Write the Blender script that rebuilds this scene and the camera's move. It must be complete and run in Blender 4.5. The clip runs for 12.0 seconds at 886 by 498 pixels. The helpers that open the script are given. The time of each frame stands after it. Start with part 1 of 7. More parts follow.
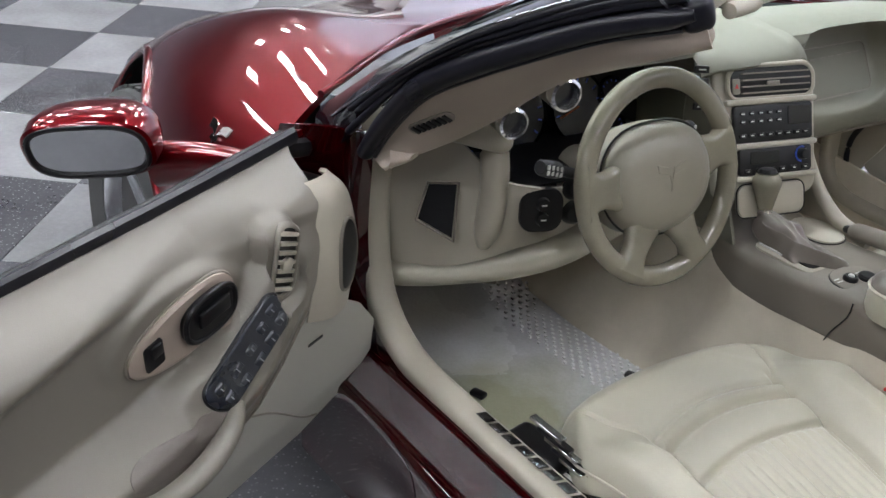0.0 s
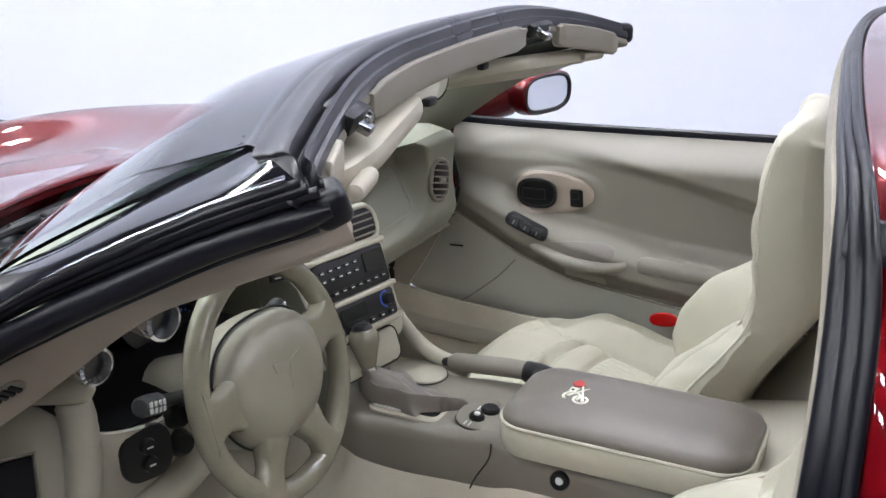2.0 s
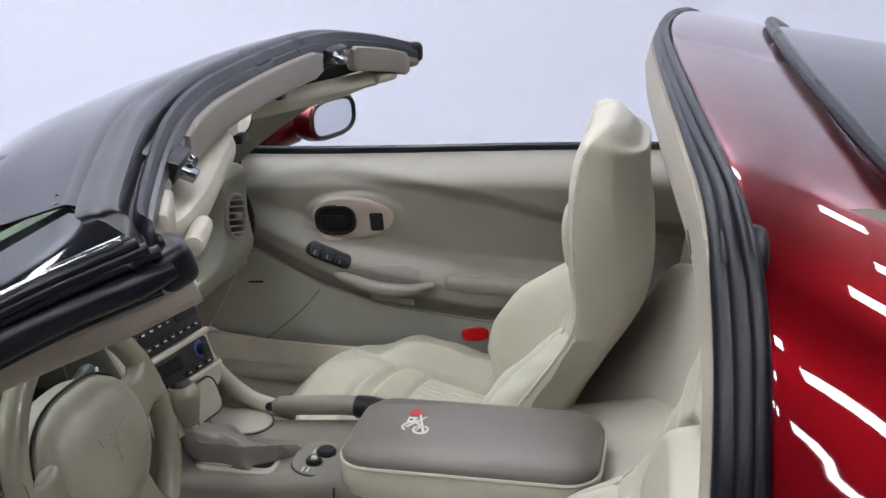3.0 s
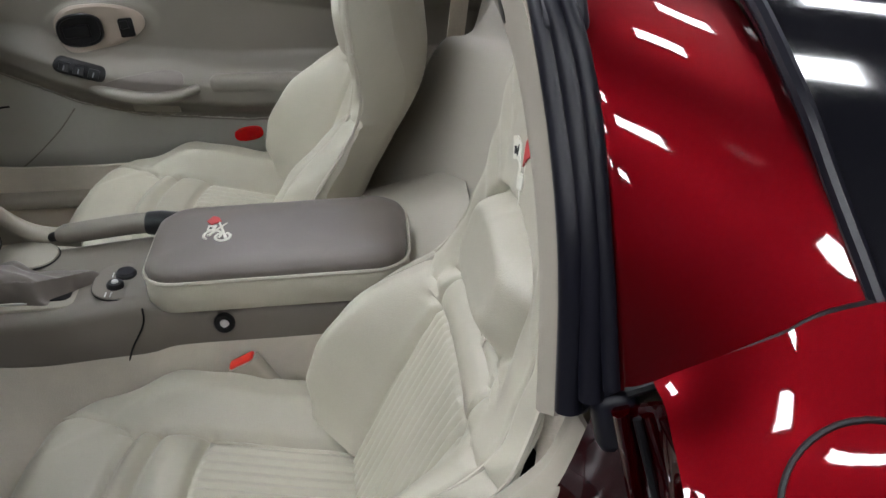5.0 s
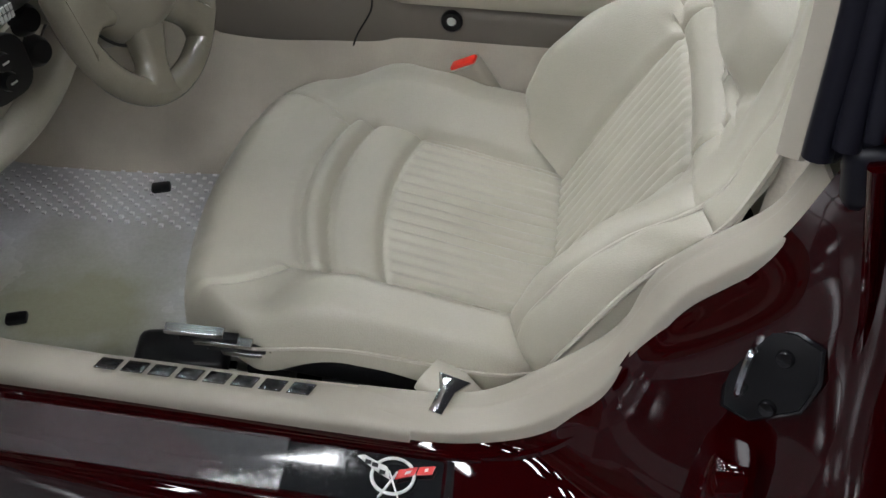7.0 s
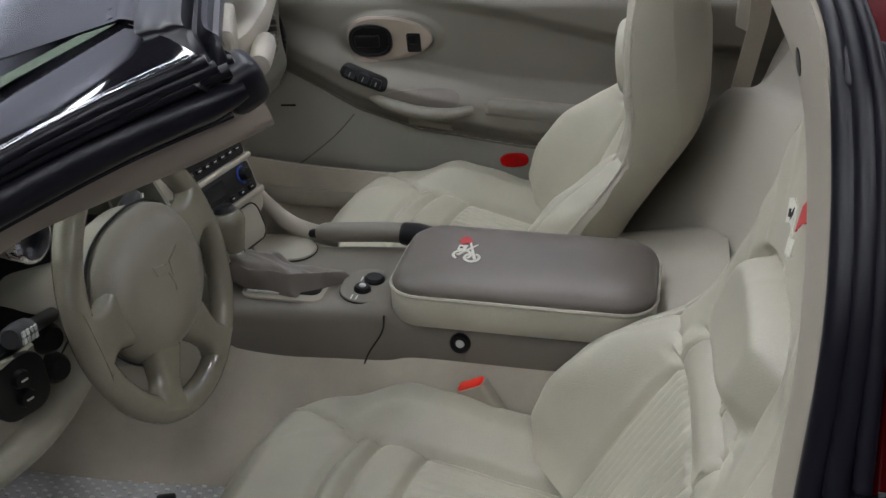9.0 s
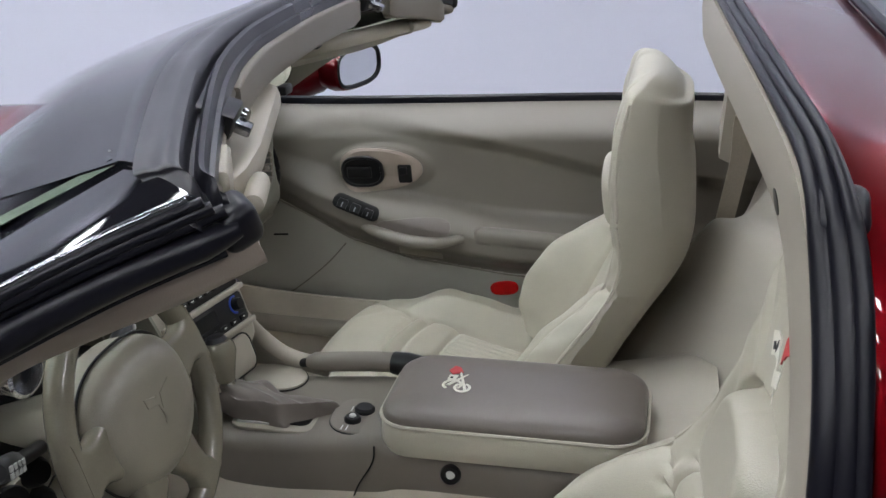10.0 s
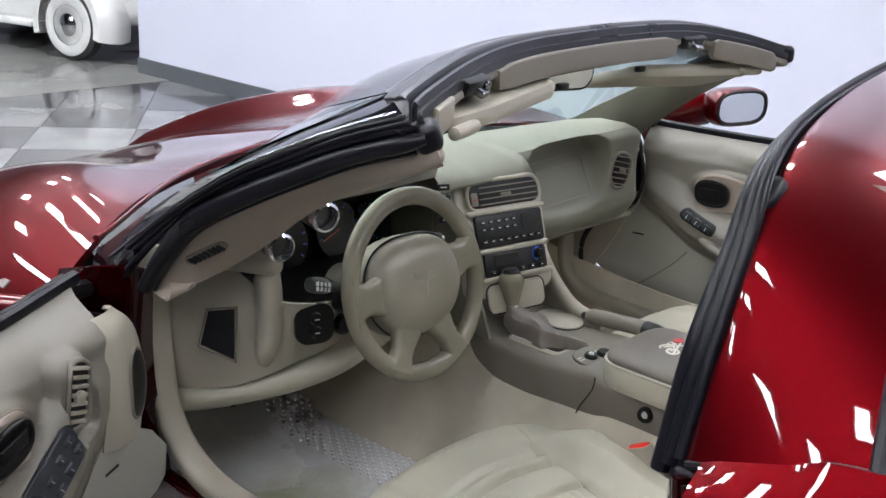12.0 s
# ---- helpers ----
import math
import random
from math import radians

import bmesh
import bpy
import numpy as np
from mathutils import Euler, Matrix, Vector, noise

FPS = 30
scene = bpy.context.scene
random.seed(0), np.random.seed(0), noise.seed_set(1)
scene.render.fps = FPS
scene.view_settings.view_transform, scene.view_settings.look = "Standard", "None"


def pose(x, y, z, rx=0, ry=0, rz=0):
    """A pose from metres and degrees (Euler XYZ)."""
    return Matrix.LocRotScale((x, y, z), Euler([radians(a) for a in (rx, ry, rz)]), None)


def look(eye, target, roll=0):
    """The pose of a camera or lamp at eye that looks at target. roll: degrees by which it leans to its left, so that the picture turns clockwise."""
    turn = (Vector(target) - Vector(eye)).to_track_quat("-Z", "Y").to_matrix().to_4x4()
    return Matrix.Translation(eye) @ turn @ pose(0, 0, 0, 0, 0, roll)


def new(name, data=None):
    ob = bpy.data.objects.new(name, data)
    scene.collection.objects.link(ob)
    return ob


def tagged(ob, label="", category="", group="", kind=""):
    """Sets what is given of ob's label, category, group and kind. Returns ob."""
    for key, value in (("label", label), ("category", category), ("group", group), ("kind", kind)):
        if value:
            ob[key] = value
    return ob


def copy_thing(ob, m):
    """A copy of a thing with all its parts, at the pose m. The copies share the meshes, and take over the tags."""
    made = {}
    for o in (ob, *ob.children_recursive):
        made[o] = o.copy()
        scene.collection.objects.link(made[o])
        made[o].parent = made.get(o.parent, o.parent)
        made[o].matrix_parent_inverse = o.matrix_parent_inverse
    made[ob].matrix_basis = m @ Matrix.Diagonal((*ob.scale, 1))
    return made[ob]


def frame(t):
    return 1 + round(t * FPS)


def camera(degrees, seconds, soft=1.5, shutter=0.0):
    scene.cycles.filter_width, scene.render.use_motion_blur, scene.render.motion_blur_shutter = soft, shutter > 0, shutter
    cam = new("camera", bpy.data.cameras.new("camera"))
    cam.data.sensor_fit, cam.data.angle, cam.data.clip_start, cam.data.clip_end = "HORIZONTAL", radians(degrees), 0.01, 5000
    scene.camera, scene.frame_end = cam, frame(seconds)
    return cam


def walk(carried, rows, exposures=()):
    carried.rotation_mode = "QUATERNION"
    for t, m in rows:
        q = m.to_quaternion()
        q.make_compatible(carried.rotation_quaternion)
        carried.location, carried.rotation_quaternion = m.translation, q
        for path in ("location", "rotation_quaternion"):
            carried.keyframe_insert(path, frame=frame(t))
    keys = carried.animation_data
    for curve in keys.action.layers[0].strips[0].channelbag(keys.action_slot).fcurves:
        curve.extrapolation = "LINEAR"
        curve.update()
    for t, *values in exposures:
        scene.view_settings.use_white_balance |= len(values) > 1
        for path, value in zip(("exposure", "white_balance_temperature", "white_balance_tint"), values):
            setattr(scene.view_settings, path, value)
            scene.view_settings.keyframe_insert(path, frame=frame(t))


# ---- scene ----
cam = camera(44.3, 12.0)
PATH = [
    (0, (0.989, -1.476, 1.347), (-0.454, -0.411, 0.463), 4.7),
    (0.5, (0.898, -1.456, 1.351), (-0.416, -0.2, 0.516), 4.0),
    (1, (0.821, -1.44, 1.358), (-0.339, -0.006, 0.586), 3.3),
    (1.5, (0.773, -1.42, 1.358), (-0.215, 0.167, 0.647), 2.2),
    (2, (0.706, -1.391, 1.356), (-0.094, 0.321, 0.713), 0.7),
    (2.5, (0.674, -1.375, 1.358), (0.068, 0.428, 0.739), -0.3),
    (3, (0.615, -1.363, 1.355), (0.216, 0.499, 0.743), -1.2),
    (3.2, (0.598, -1.358, 1.354), (0.272, 0.517, 0.74), -1.6),
    (4.8, (0.552, -1.357, 1.355), (0.607, 0.418, 0.435), -2.9),
    (5, (0.551, -1.355, 1.352), (0.607, 0.387, 0.371), -3.2),
    (5.5, (0.548, -1.347, 1.34), (0.559, 0.302, 0.207), -3.6),
    (6, (0.548, -1.336, 1.317), (0.466, 0.207, 0.047), -3.7),
    (6.5, (0.539, -1.331, 1.306), (0.343, 0.128, -0.049), -3.1),
    (6.7, (0.533, -1.329, 1.303), (0.277, 0.109, -0.063), -2.5),
    (8.3, (0.543, -1.318, 1.321), (0.134, 0.279, 0.189), -1.1),
    (8.5, (0.546, -1.321, 1.325), (0.14, 0.319, 0.254), -1.2),
    (9, (0.55, -1.327, 1.337), (0.152, 0.41, 0.43), -1.3),
    (9.5, (0.552, -1.332, 1.345), (0.165, 0.461, 0.548), -1.3),
    (10, (0.554, -1.336, 1.352), (0.156, 0.494, 0.651), -1.1),
    (10.5, (0.599, -1.358, 1.359), (0.046, 0.461, 0.737), -0.4),
    (11, (0.713, -1.423, 1.361), (-0.07, 0.314, 0.753), 1.1),
    (11.5, (0.906, -1.517, 1.369), (-0.118, 0.091, 0.764), 2.1),
    (12, (1.11, -1.582, 1.379), (-0.14, -0.154, 0.75), 3.3),
]
EXPOSURES = [(0, 0.04), (0.5, 0.1), (1.0, 0.1), (1.5, 0.18), (2.0, 0.13), (2.5, 0.0), (3.0, -0.19), (5, -0.5), (5.5, -0.62), (6.5, -0.58), (8.5, -0.73), (9.0, -0.84), (9.5, -0.74), (10.5, -0.44), (11, -0.38), (11.5, -0.34), (12, -0.12)]
walk(cam, [(t, look(eye, target, roll)) for t, eye, target, roll in PATH], exposures=EXPOSURES)
from mathutils.bvhtree import BVHTree

# ---- light ----
world = bpy.data.worlds.new("world")
scene.world = world
world.use_nodes = True
world.node_tree.nodes["Background"].inputs[0].default_value = (0.9, 0.93, 1.0, 1)
world.node_tree.nodes["Background"].inputs[1].default_value = 0.01
scene.view_settings.exposure = 0.0


# ---- materials ----
def material(name, colour, rough=0.5, metal=0.0, vary=0.12, scale=6.0, bump=0.0, grain=300.0, coat=0.0, spec=0.5, flake=0.0, trans=0.0):
    """Two scales of variation in colour and gloss, with a fine relief."""
    m = bpy.data.materials.new(name)
    m.use_nodes = True
    nt = m.node_tree
    b = nt.nodes["Principled BSDF"]
    b.inputs["Metallic"].default_value = metal
    b.inputs["Specular IOR Level"].default_value = spec
    b.inputs["Coat Weight"].default_value = coat
    b.inputs["Coat Roughness"].default_value = 0.03
    b.inputs["Transmission Weight"].default_value = trans
    co = nt.nodes.new("ShaderNodeTexCoord")
    wide = nt.nodes.new("ShaderNodeTexNoise")
    wide.inputs["Scale"].default_value, wide.inputs["Detail"].default_value = scale, 5
    fine = nt.nodes.new("ShaderNodeTexNoise")
    fine.inputs["Scale"].default_value, fine.inputs["Detail"].default_value = grain, 3
    nt.links.new(co.outputs["Object"], wide.inputs["Vector"])
    nt.links.new(co.outputs["Object"], fine.inputs["Vector"])
    add = nt.nodes.new("ShaderNodeMath")
    add.operation = "MULTIPLY_ADD"
    add.inputs[1].default_value = 0.35
    nt.links.new(fine.outputs["Fac"], add.inputs[0])
    nt.links.new(wide.outputs["Fac"], add.inputs[2])
    ramp = nt.nodes.new("ShaderNodeMapRange")
    ramp.inputs["From Min"].default_value, ramp.inputs["From Max"].default_value = 0.42, 0.95
    ramp.inputs["To Min"].default_value, ramp.inputs["To Max"].default_value = 1 - vary, 1 + vary
    nt.links.new(add.outputs[0], ramp.inputs["Value"])
    mix = nt.nodes.new("ShaderNodeVectorMath")
    mix.operation = "SCALE"
    mix.inputs[0].default_value = colour
    nt.links.new(ramp.outputs[0], mix.inputs["Scale"])
    nt.links.new(mix.outputs[0], b.inputs["Base Color"])
    gl = nt.nodes.new("ShaderNodeMapRange")
    gl.inputs["From Min"].default_value, gl.inputs["From Max"].default_value = 0.3, 0.7
    gl.inputs["To Min"].default_value, gl.inputs["To Max"].default_value = max(rough - 0.06, 0.02), min(rough + 0.06, 1)
    nt.links.new(wide.outputs["Fac"], gl.inputs["Value"])
    nt.links.new(gl.outputs[0], b.inputs["Roughness"])
    if bump:
        bp = nt.nodes.new("ShaderNodeBump")
        bp.inputs["Strength"].default_value, bp.inputs["Distance"].default_value = bump, 0.001
        nt.links.new(fine.outputs["Fac"], bp.inputs["Height"])
        nt.links.new(bp.outputs[0], b.inputs["Normal"])
    return m


def glowing(name, colour, strength):
    m = bpy.data.materials.new(name)
    m.use_nodes = True
    b = m.node_tree.nodes["Principled BSDF"]
    b.inputs["Base Color"].default_value = (*colour, 1)
    b.inputs["Emission Color"].default_value = (*colour, 1)
    b.inputs["Emission Strength"].default_value = strength
    return m


RED = material("red_paint", (0.098, 0.0005, 0.0026), 0.34, 0.85, 0.06, 3, 0.05, 900, coat=1.0, spec=0.1)
# darker copy of the body red, with the door openings' shade in its colour
JAMB = material("shaded_red_paint", (0.016, 0.0002, 0.0006), 0.5, 0.0, 0.08, 4, 0.0, 900, coat=1.0, spec=0.0)
LEATHER = material("cream_leather", (0.425, 0.40, 0.324), 0.37, 0, 0.10, 7, 0.38, 650, spec=0.6)
LEATHER_DARK = material("taupe_leather", (0.145, 0.125, 0.11), 0.4, 0, 0.09, 7, 0.3, 650)
SHALE = material("beige_plastic", (0.34, 0.31, 0.255), 0.45, 0, 0.05, 4, 0.2, 900)
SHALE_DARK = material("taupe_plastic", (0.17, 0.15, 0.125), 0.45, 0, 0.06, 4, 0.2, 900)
RIM = material("worn_taupe_leather", (0.165, 0.150, 0.114), 0.17, 0, 0.15, 16, 0.08, 500, spec=0.65)
CARPET = material("cream_carpet", (0.60, 0.545, 0.455), 0.95, 0, 0.16, 9, 0.9, 900, spec=0.1)
BLACK = material("black_plastic", (0.006, 0.006, 0.007), 0.38, 0, 0.2, 9, 0.1, 700, spec=0.3)
RUBBER = material("black_rubber_seal", (0.006, 0.006, 0.010), 0.32, 0, 0.12, 5, 0.05, 500, spec=0.28)
SHEEN = material("roof_seal_rubber", (0.009, 0.009, 0.013), 0.30, 0, 0.05, 6, 0.04, 500, spec=0.40)
CHROME = material("chrome", (0.75, 0.75, 0.76), 0.09, 1.0, 0.05, 20)
WALLM = material("white_wall_paint", (0.70, 0.715, 0.84), 0.7, 0, 0.02, 0.8, 0.1, 120)


# ---- building helpers ----
def part(name, bm, mat, parent=None, label="", smooth=True):
    """Links a bmesh as one mesh object under a thing or a part."""
    me = bpy.data.meshes.new(name)
    bmesh.ops.recalc_face_normals(bm, faces=bm.faces)
    if smooth:
        for f in bm.faces:
            f.smooth = True
        for e in bm.edges:
            if len(e.link_faces) == 2 and e.calc_face_angle(0) > 0.7:
                e.smooth = False
    bm.to_mesh(me)
    bm.free()
    for m in mat if isinstance(mat, (list, tuple)) else [mat]:
        me.materials.append(m)
    ob = new(name, me)
    if parent is not None:
        ob.parent = parent
    if label:
        tagged(ob, label)
    return ob


def thing(name, label, category, place=(0, 0, 0), group=""):
    ob = new(name)
    ob.location = place
    return tagged(ob, label, category, group)


def spline(pts, n):
    """A smooth curve through the points, as n + 1 evenly stepped points."""
    p = np.array(pts, float)
    if len(p) == 2:
        return np.array([p[0] + (p[1] - p[0]) * i / n for i in range(n + 1)])
    q = np.vstack([2 * p[0] - p[1], p, 2 * p[-1] - p[-2]])
    out = []
    for i in range(n + 1):
        s = i / n * (len(p) - 1)
        k = min(int(s), len(p) - 2)
        t = s - k
        a, b, c, d = q[k:k + 4]
        out.append(0.5 * (2 * b + (c - a) * t + (2 * a - 5 * b + 4 * c - d) * t * t + (3 * b - a - 3 * c + d) * t ** 3))
    return np.array(out)


def loft(rings, closed=True, caps=True, bm=None):
    """Skins a row of rings with equal point counts."""
    bm = bm or bmesh.new()
    vs = [[bm.verts.new(tuple(p)) for p in r] for r in rings]
    n = len(vs[0])
    for a, b in zip(vs, vs[1:]):
        for i in range(n if closed else n - 1):
            j = (i + 1) % n
            bm.faces.new((a[i], a[j], b[j], b[i]))
    if closed and caps:
        bm.faces.new(vs[0][::-1])
        bm.faces.new(vs[-1])
    return bm


def sheet(rows, thick=0.0, bm=None):
    """An open skin through rows of points; thick gives it a second face below."""
    bm = loft(rows, False, False, bm)
    if thick:
        bmesh.ops.recalc_face_normals(bm, faces=bm.faces)
        bmesh.ops.solidify(bm, geom=bm.faces[:], thickness=thick)
    return bm


def grid_sheet(curves, nu, nv, thick=0.0):
    """A smooth skin through a few guide curves."""
    lines = [spline(c, nu) for c in curves]
    cols = [spline([l[i] for l in lines], nv) for i in range(nu + 1)]
    return sheet(cols, thick)


def tube(path, radius, n=10, squash=1.0, bm=None, caps=True, closed=False, up=(0, 0, 1)):
    """A round bar along a path; radius may be one number or one for each point."""
    p = np.array(path, float)
    rings = []
    for i, c in enumerate(p):
        a, b = (p[i - 1], p[(i + 1) % len(p)]) if closed else (p[max(i - 1, 0)], p[min(i + 1, len(p) - 1)])
        d = Vector(b - a).normalized()
        s = d.cross(Vector(up))
        s = s.normalized() if s.length > 1e-4 else Vector((1, 0, 0))
        w = s.cross(d)
        r = float(radius[i] if hasattr(radius, "__len__") else radius)
        rings.append([Vector(c) + r * (math.cos(k * math.tau / n) * s + squash * math.sin(k * math.tau / n) * w) for k in range(n)])
    if closed:
        rings.append(rings[0])
    return loft(rings, True, caps and not closed, bm)


def box(x0, x1, y0, y1, z0, z1, bevel=0.0, seg=2, bm=None):
    own = bmesh.new()
    bmesh.ops.create_cube(own, size=1)
    bmesh.ops.scale(own, vec=(x1 - x0, y1 - y0, z1 - z0), verts=own.verts)
    bmesh.ops.translate(own, vec=((x0 + x1) / 2, (y0 + y1) / 2, (z0 + z1) / 2), verts=own.verts)
    if bevel:
        bmesh.ops.bevel(own, geom=own.edges[:], offset=bevel, segments=seg, affect="EDGES", profile=0.5)
    return own if bm is None else merge(bm, own)


def merge(bm, other):
    me = bpy.data.meshes.new("tmp")
    other.to_mesh(me)
    other.free()
    bm.from_mesh(me)
    bpy.data.meshes.remove(me)
    return bm


def turned(profile, n=32, bm=None, caps=True):
    """A lathe round z through (radius, height) pairs."""
    return loft([[(r * math.cos(k * math.tau / n), r * math.sin(k * math.tau / n), z) for k in range(n)] for r, z in profile], True, caps, bm)


def moved(bm, m):
    bmesh.ops.transform(bm, matrix=m, verts=bm.verts)
    return bm


def plate(outline, depth, bevel=0.0, seg=2):
    """A plate in the xy plane from an outline, bevelled on its upper edge, from z = 0 up."""
    bm = bmesh.new()
    f = bm.faces.new([bm.verts.new((x, y, 0)) for x, y in outline])
    r = bmesh.ops.extrude_face_region(bm, geom=[f])
    top = [v for v in r["geom"] if isinstance(v, bmesh.types.BMVert)]
    bmesh.ops.translate(bm, vec=(0, 0, depth), verts=top)
    if bevel:
        tops = set(top)
        edges = [e for e in bm.edges if e.verts[0] in tops and e.verts[1] in tops]
        bmesh.ops.bevel(bm, geom=edges, offset=bevel, segments=seg, affect="EDGES", profile=0.5)
    return bm


def rounded(w, h, r, n=5):
    """The outline of a rounded rectangle round the origin."""
    out = []
    for cx, cy, a in ((w / 2 - r, h / 2 - r, 0), (r - w / 2, h / 2 - r, 90), (r - w / 2, r - h / 2, 180), (w / 2 - r, r - h / 2, 270)):
        out += [(cx + r * math.cos(radians(a + 90 * i / n)), cy + r * math.sin(radians(a + 90 * i / n))) for i in range(n + 1)]
    return out


def touch(ob, origin, direction):
    """Where a ray meets the mesh of a part, and the outward normal there."""
    me = ob.data
    tree = BVHTree.FromPolygons([v.co.copy() for v in me.vertices], [tuple(f.vertices) for f in me.polygons])
    at, n, _, _ = tree.ray_cast(Vector(origin), Vector(direction).normalized())
    if at is None:
        return Vector(origin), -Vector(direction).normalized()
    return at, n if n.dot(Vector(direction)) < 0 else -n


def draped(bm, ob, m, direction, lift=0.0):
    """Lays a flat piece, made in the xy plane and posed by m, on to the mesh of a part, along a direction."""
    me = ob.data
    tree = BVHTree.FromPolygons([v.co.copy() for v in me.vertices], [tuple(f.vertices) for f in me.polygons])
    d = Vector(direction).normalized()
    for v in bm.verts:
        h = v.co.z
        base = m @ Vector((v.co.x, v.co.y, 0))
        at, n, _, _ = tree.ray_cast(base - d * 0.15, d, 0.4)
        v.co = (at if at is not None else base) - d * (h + lift)
    return bm


def facing(place, normal, up=(0, 0, 1), spin=0.0):
    """A pose whose z runs along the normal and whose y is as near to up as it can be."""
    z = Vector(normal).normalized()
    x = Vector(up).cross(z).normalized()
    y = z.cross(x)
    m = Matrix((x, y, z)).transposed().to_4x4()
    return Matrix.Translation(place) @ m @ Matrix.Rotation(radians(spin), 4, "Z")


# ---- room ----
def tile_material(name, dark):
    m = material(name, (0.070, 0.070, 0.076) if dark else (0.175, 0.175, 0.180), 0.10 if dark else 0.12, 0, 0.25, 3, 0.02, 60, spec=0.6)
    nt = m.node_tree
    b = nt.nodes["Principled BSDF"]
    old = b.inputs["Base Color"].links[0].from_socket
    co = nt.nodes.new("ShaderNodeTexCoord")
    vor = nt.nodes.new("ShaderNodeTexVoronoi")
    vor.inputs["Scale"].default_value = 95
    nt.links.new(co.outputs["Object"], vor.inputs["Vector"])
    fl = nt.nodes.new("ShaderNodeMapRange")
    fl.inputs["From Min"].default_value, fl.inputs["From Max"].default_value = 0.3, 0.12
    nt.links.new(vor.outputs["Distance"], fl.inputs["Value"])
    rnd = nt.nodes.new("ShaderNodeMath")
    rnd.operation = "MULTIPLY"
    nt.links.new(fl.outputs[0], rnd.inputs[0])
    nt.links.new(vor.outputs["Color"], rnd.inputs[1])
    info = nt.nodes.new("ShaderNodeObjectInfo")
    tone = nt.nodes.new("ShaderNodeMapRange")
    tone.inputs["To Min"].default_value, tone.inputs["To Max"].default_value = 0.8, 1.2
    nt.links.new(info.outputs["Random"], tone.inputs["Value"])
    sc = nt.nodes.new("ShaderNodeVectorMath")
    sc.operation = "SCALE"
    nt.links.new(old, sc.inputs[0])
    nt.links.new(tone.outputs[0], sc.inputs["Scale"])
    mx = nt.nodes.new("ShaderNodeMix")
    mx.data_type = "RGBA"
    nt.links.new(rnd.outputs[0], mx.inputs["Factor"])
    nt.links.new(sc.outputs[0], mx.inputs["A"])
    mx.inputs["B"].default_value = (0.3, 0.3, 0.31, 1) if dark else (0.2, 0.2, 0.2, 1)
    nt.links.new(mx.outputs["Result"], b.inputs["Base Color"])
    return m


CONCRETE = material("polished_concrete", (0.2, 0.2, 0.19), 0.2, 0, 0.2, 1.5, 0.05, 60)
GREY = material("grey_baseboard", (0.12, 0.13, 0.145), 0.35, 0, 0.1, 4, 0.05, 200)
# unseen ceiling and walls set near black, so little light bounces back
CEIL = material("ceiling_paint", (0.03, 0.03, 0.032), 0.8, 0, 0.05, 1, 0.05, 90)
FARWALL = material("low_bounce_wall", (0.04, 0.04, 0.043), 0.7, 0, 0.06, 0.7, 0.05, 90)
WX, WY, TX = -5.72, 2.80, -5.35
floor = tagged(part("floor", box(-16, 12, -10, 8, -0.2, -0.012), GREY), "glossy black and grey checkered show floor", "floor", kind="structure")
tagged(part("floor_concrete", box(-16, TX, -10, 8, -0.012, 0.0), CONCRETE), "polished grey concrete floor", "floor", kind="structure")
tagged(part("wall_north", box(WX, 12, WY, WY + 0.2, -0.012, 4.4, 0.004, 1), WALLM), "smooth white painted display wall", "wall", kind="structure")
tagged(part("baseboard", box(WX - 0.003, 12, WY - 0.012, WY, -0.012, 0.11, 0.003, 1), GREY), "grey vinyl baseboard along the white wall", "baseboard", kind="structure")
tagged(part("wall_south", box(-16, 12, -10.2, -10, -0.2, 4.4), FARWALL), "unseen hall wall kept dark to cut bounce light", "wall", kind="structure")
tagged(part("wall_east", box(12, 12.2, -10.2, 8.2, -0.2, 4.4), FARWALL), "unseen hall wall kept dark to cut bounce light", "wall", kind="structure")
tagged(part("wall_west", box(-16.2, -16, -10.2, 8.2, -0.2, 4.4), WALLM), "plain white hall wall", "wall", kind="structure")
tagged(part("wall_far", box(-16, 12, 8, 8.2, -0.2, 4.4), WALLM), "plain white hall wall", "wall", kind="structure")
tagged(part("ceiling", box(-16, 12, -10, 8, 4.4, 4.6), CEIL), "plain grey hall ceiling", "ceiling", kind="structure")

LAMP = glowing("lamp_diffuser", (0.955, 0.98, 1.03), 73.0)
LAMP_FRAME = material("white_lamp_frame", (0.7, 0.7, 0.7), 0.4, 0, 0.05)


def ceiling_light():
    t = thing("ceiling_light", "white rectangular LED panel light fixed to the ceiling", "ceiling light", (0, 0, 4.4), "ceiling lights")
    frame_bm = bmesh.new()
    for a in ((-0.32, 0.32, -0.17, -0.15), (-0.32, 0.32, 0.15, 0.17), (-0.32, -0.30, -0.15, 0.15), (0.30, 0.32, -0.15, 0.15)):
        box(*a, -0.06, 0.0, bm=frame_bm)
    part("frame", frame_bm, LAMP_FRAME, t, smooth=False)
    part("diffuser", box(-0.3, 0.3, -0.15, 0.15, -0.05, -0.035), LAMP, t, "glowing white diffuser", smooth=False)
    return t


first = ceiling_light()
spots = [(ix * 1.9 - 6.6 + 0.5 * (iy % 2), iy * 1.45 - 6.4) for ix in range(7) for iy in range(7)]
spots = [p for p in spots if not (p[0] > -1.8 and -2.6 < p[1] < -1.0) and not (p[0] > 1.0 and -4.2 < p[1] < -1.0) and not (p[0] > 1.4 and -5.5 < p[1] < -4.0) and not (0.5 < p[0] < 1.6 and -1.0 < p[1] < 1.0)] + [(3.5, -3.1)]
first.location = (*spots[0], 4.4)
for x, y in spots[1:]:
    copy_thing(first, pose(x, y, 4.4))
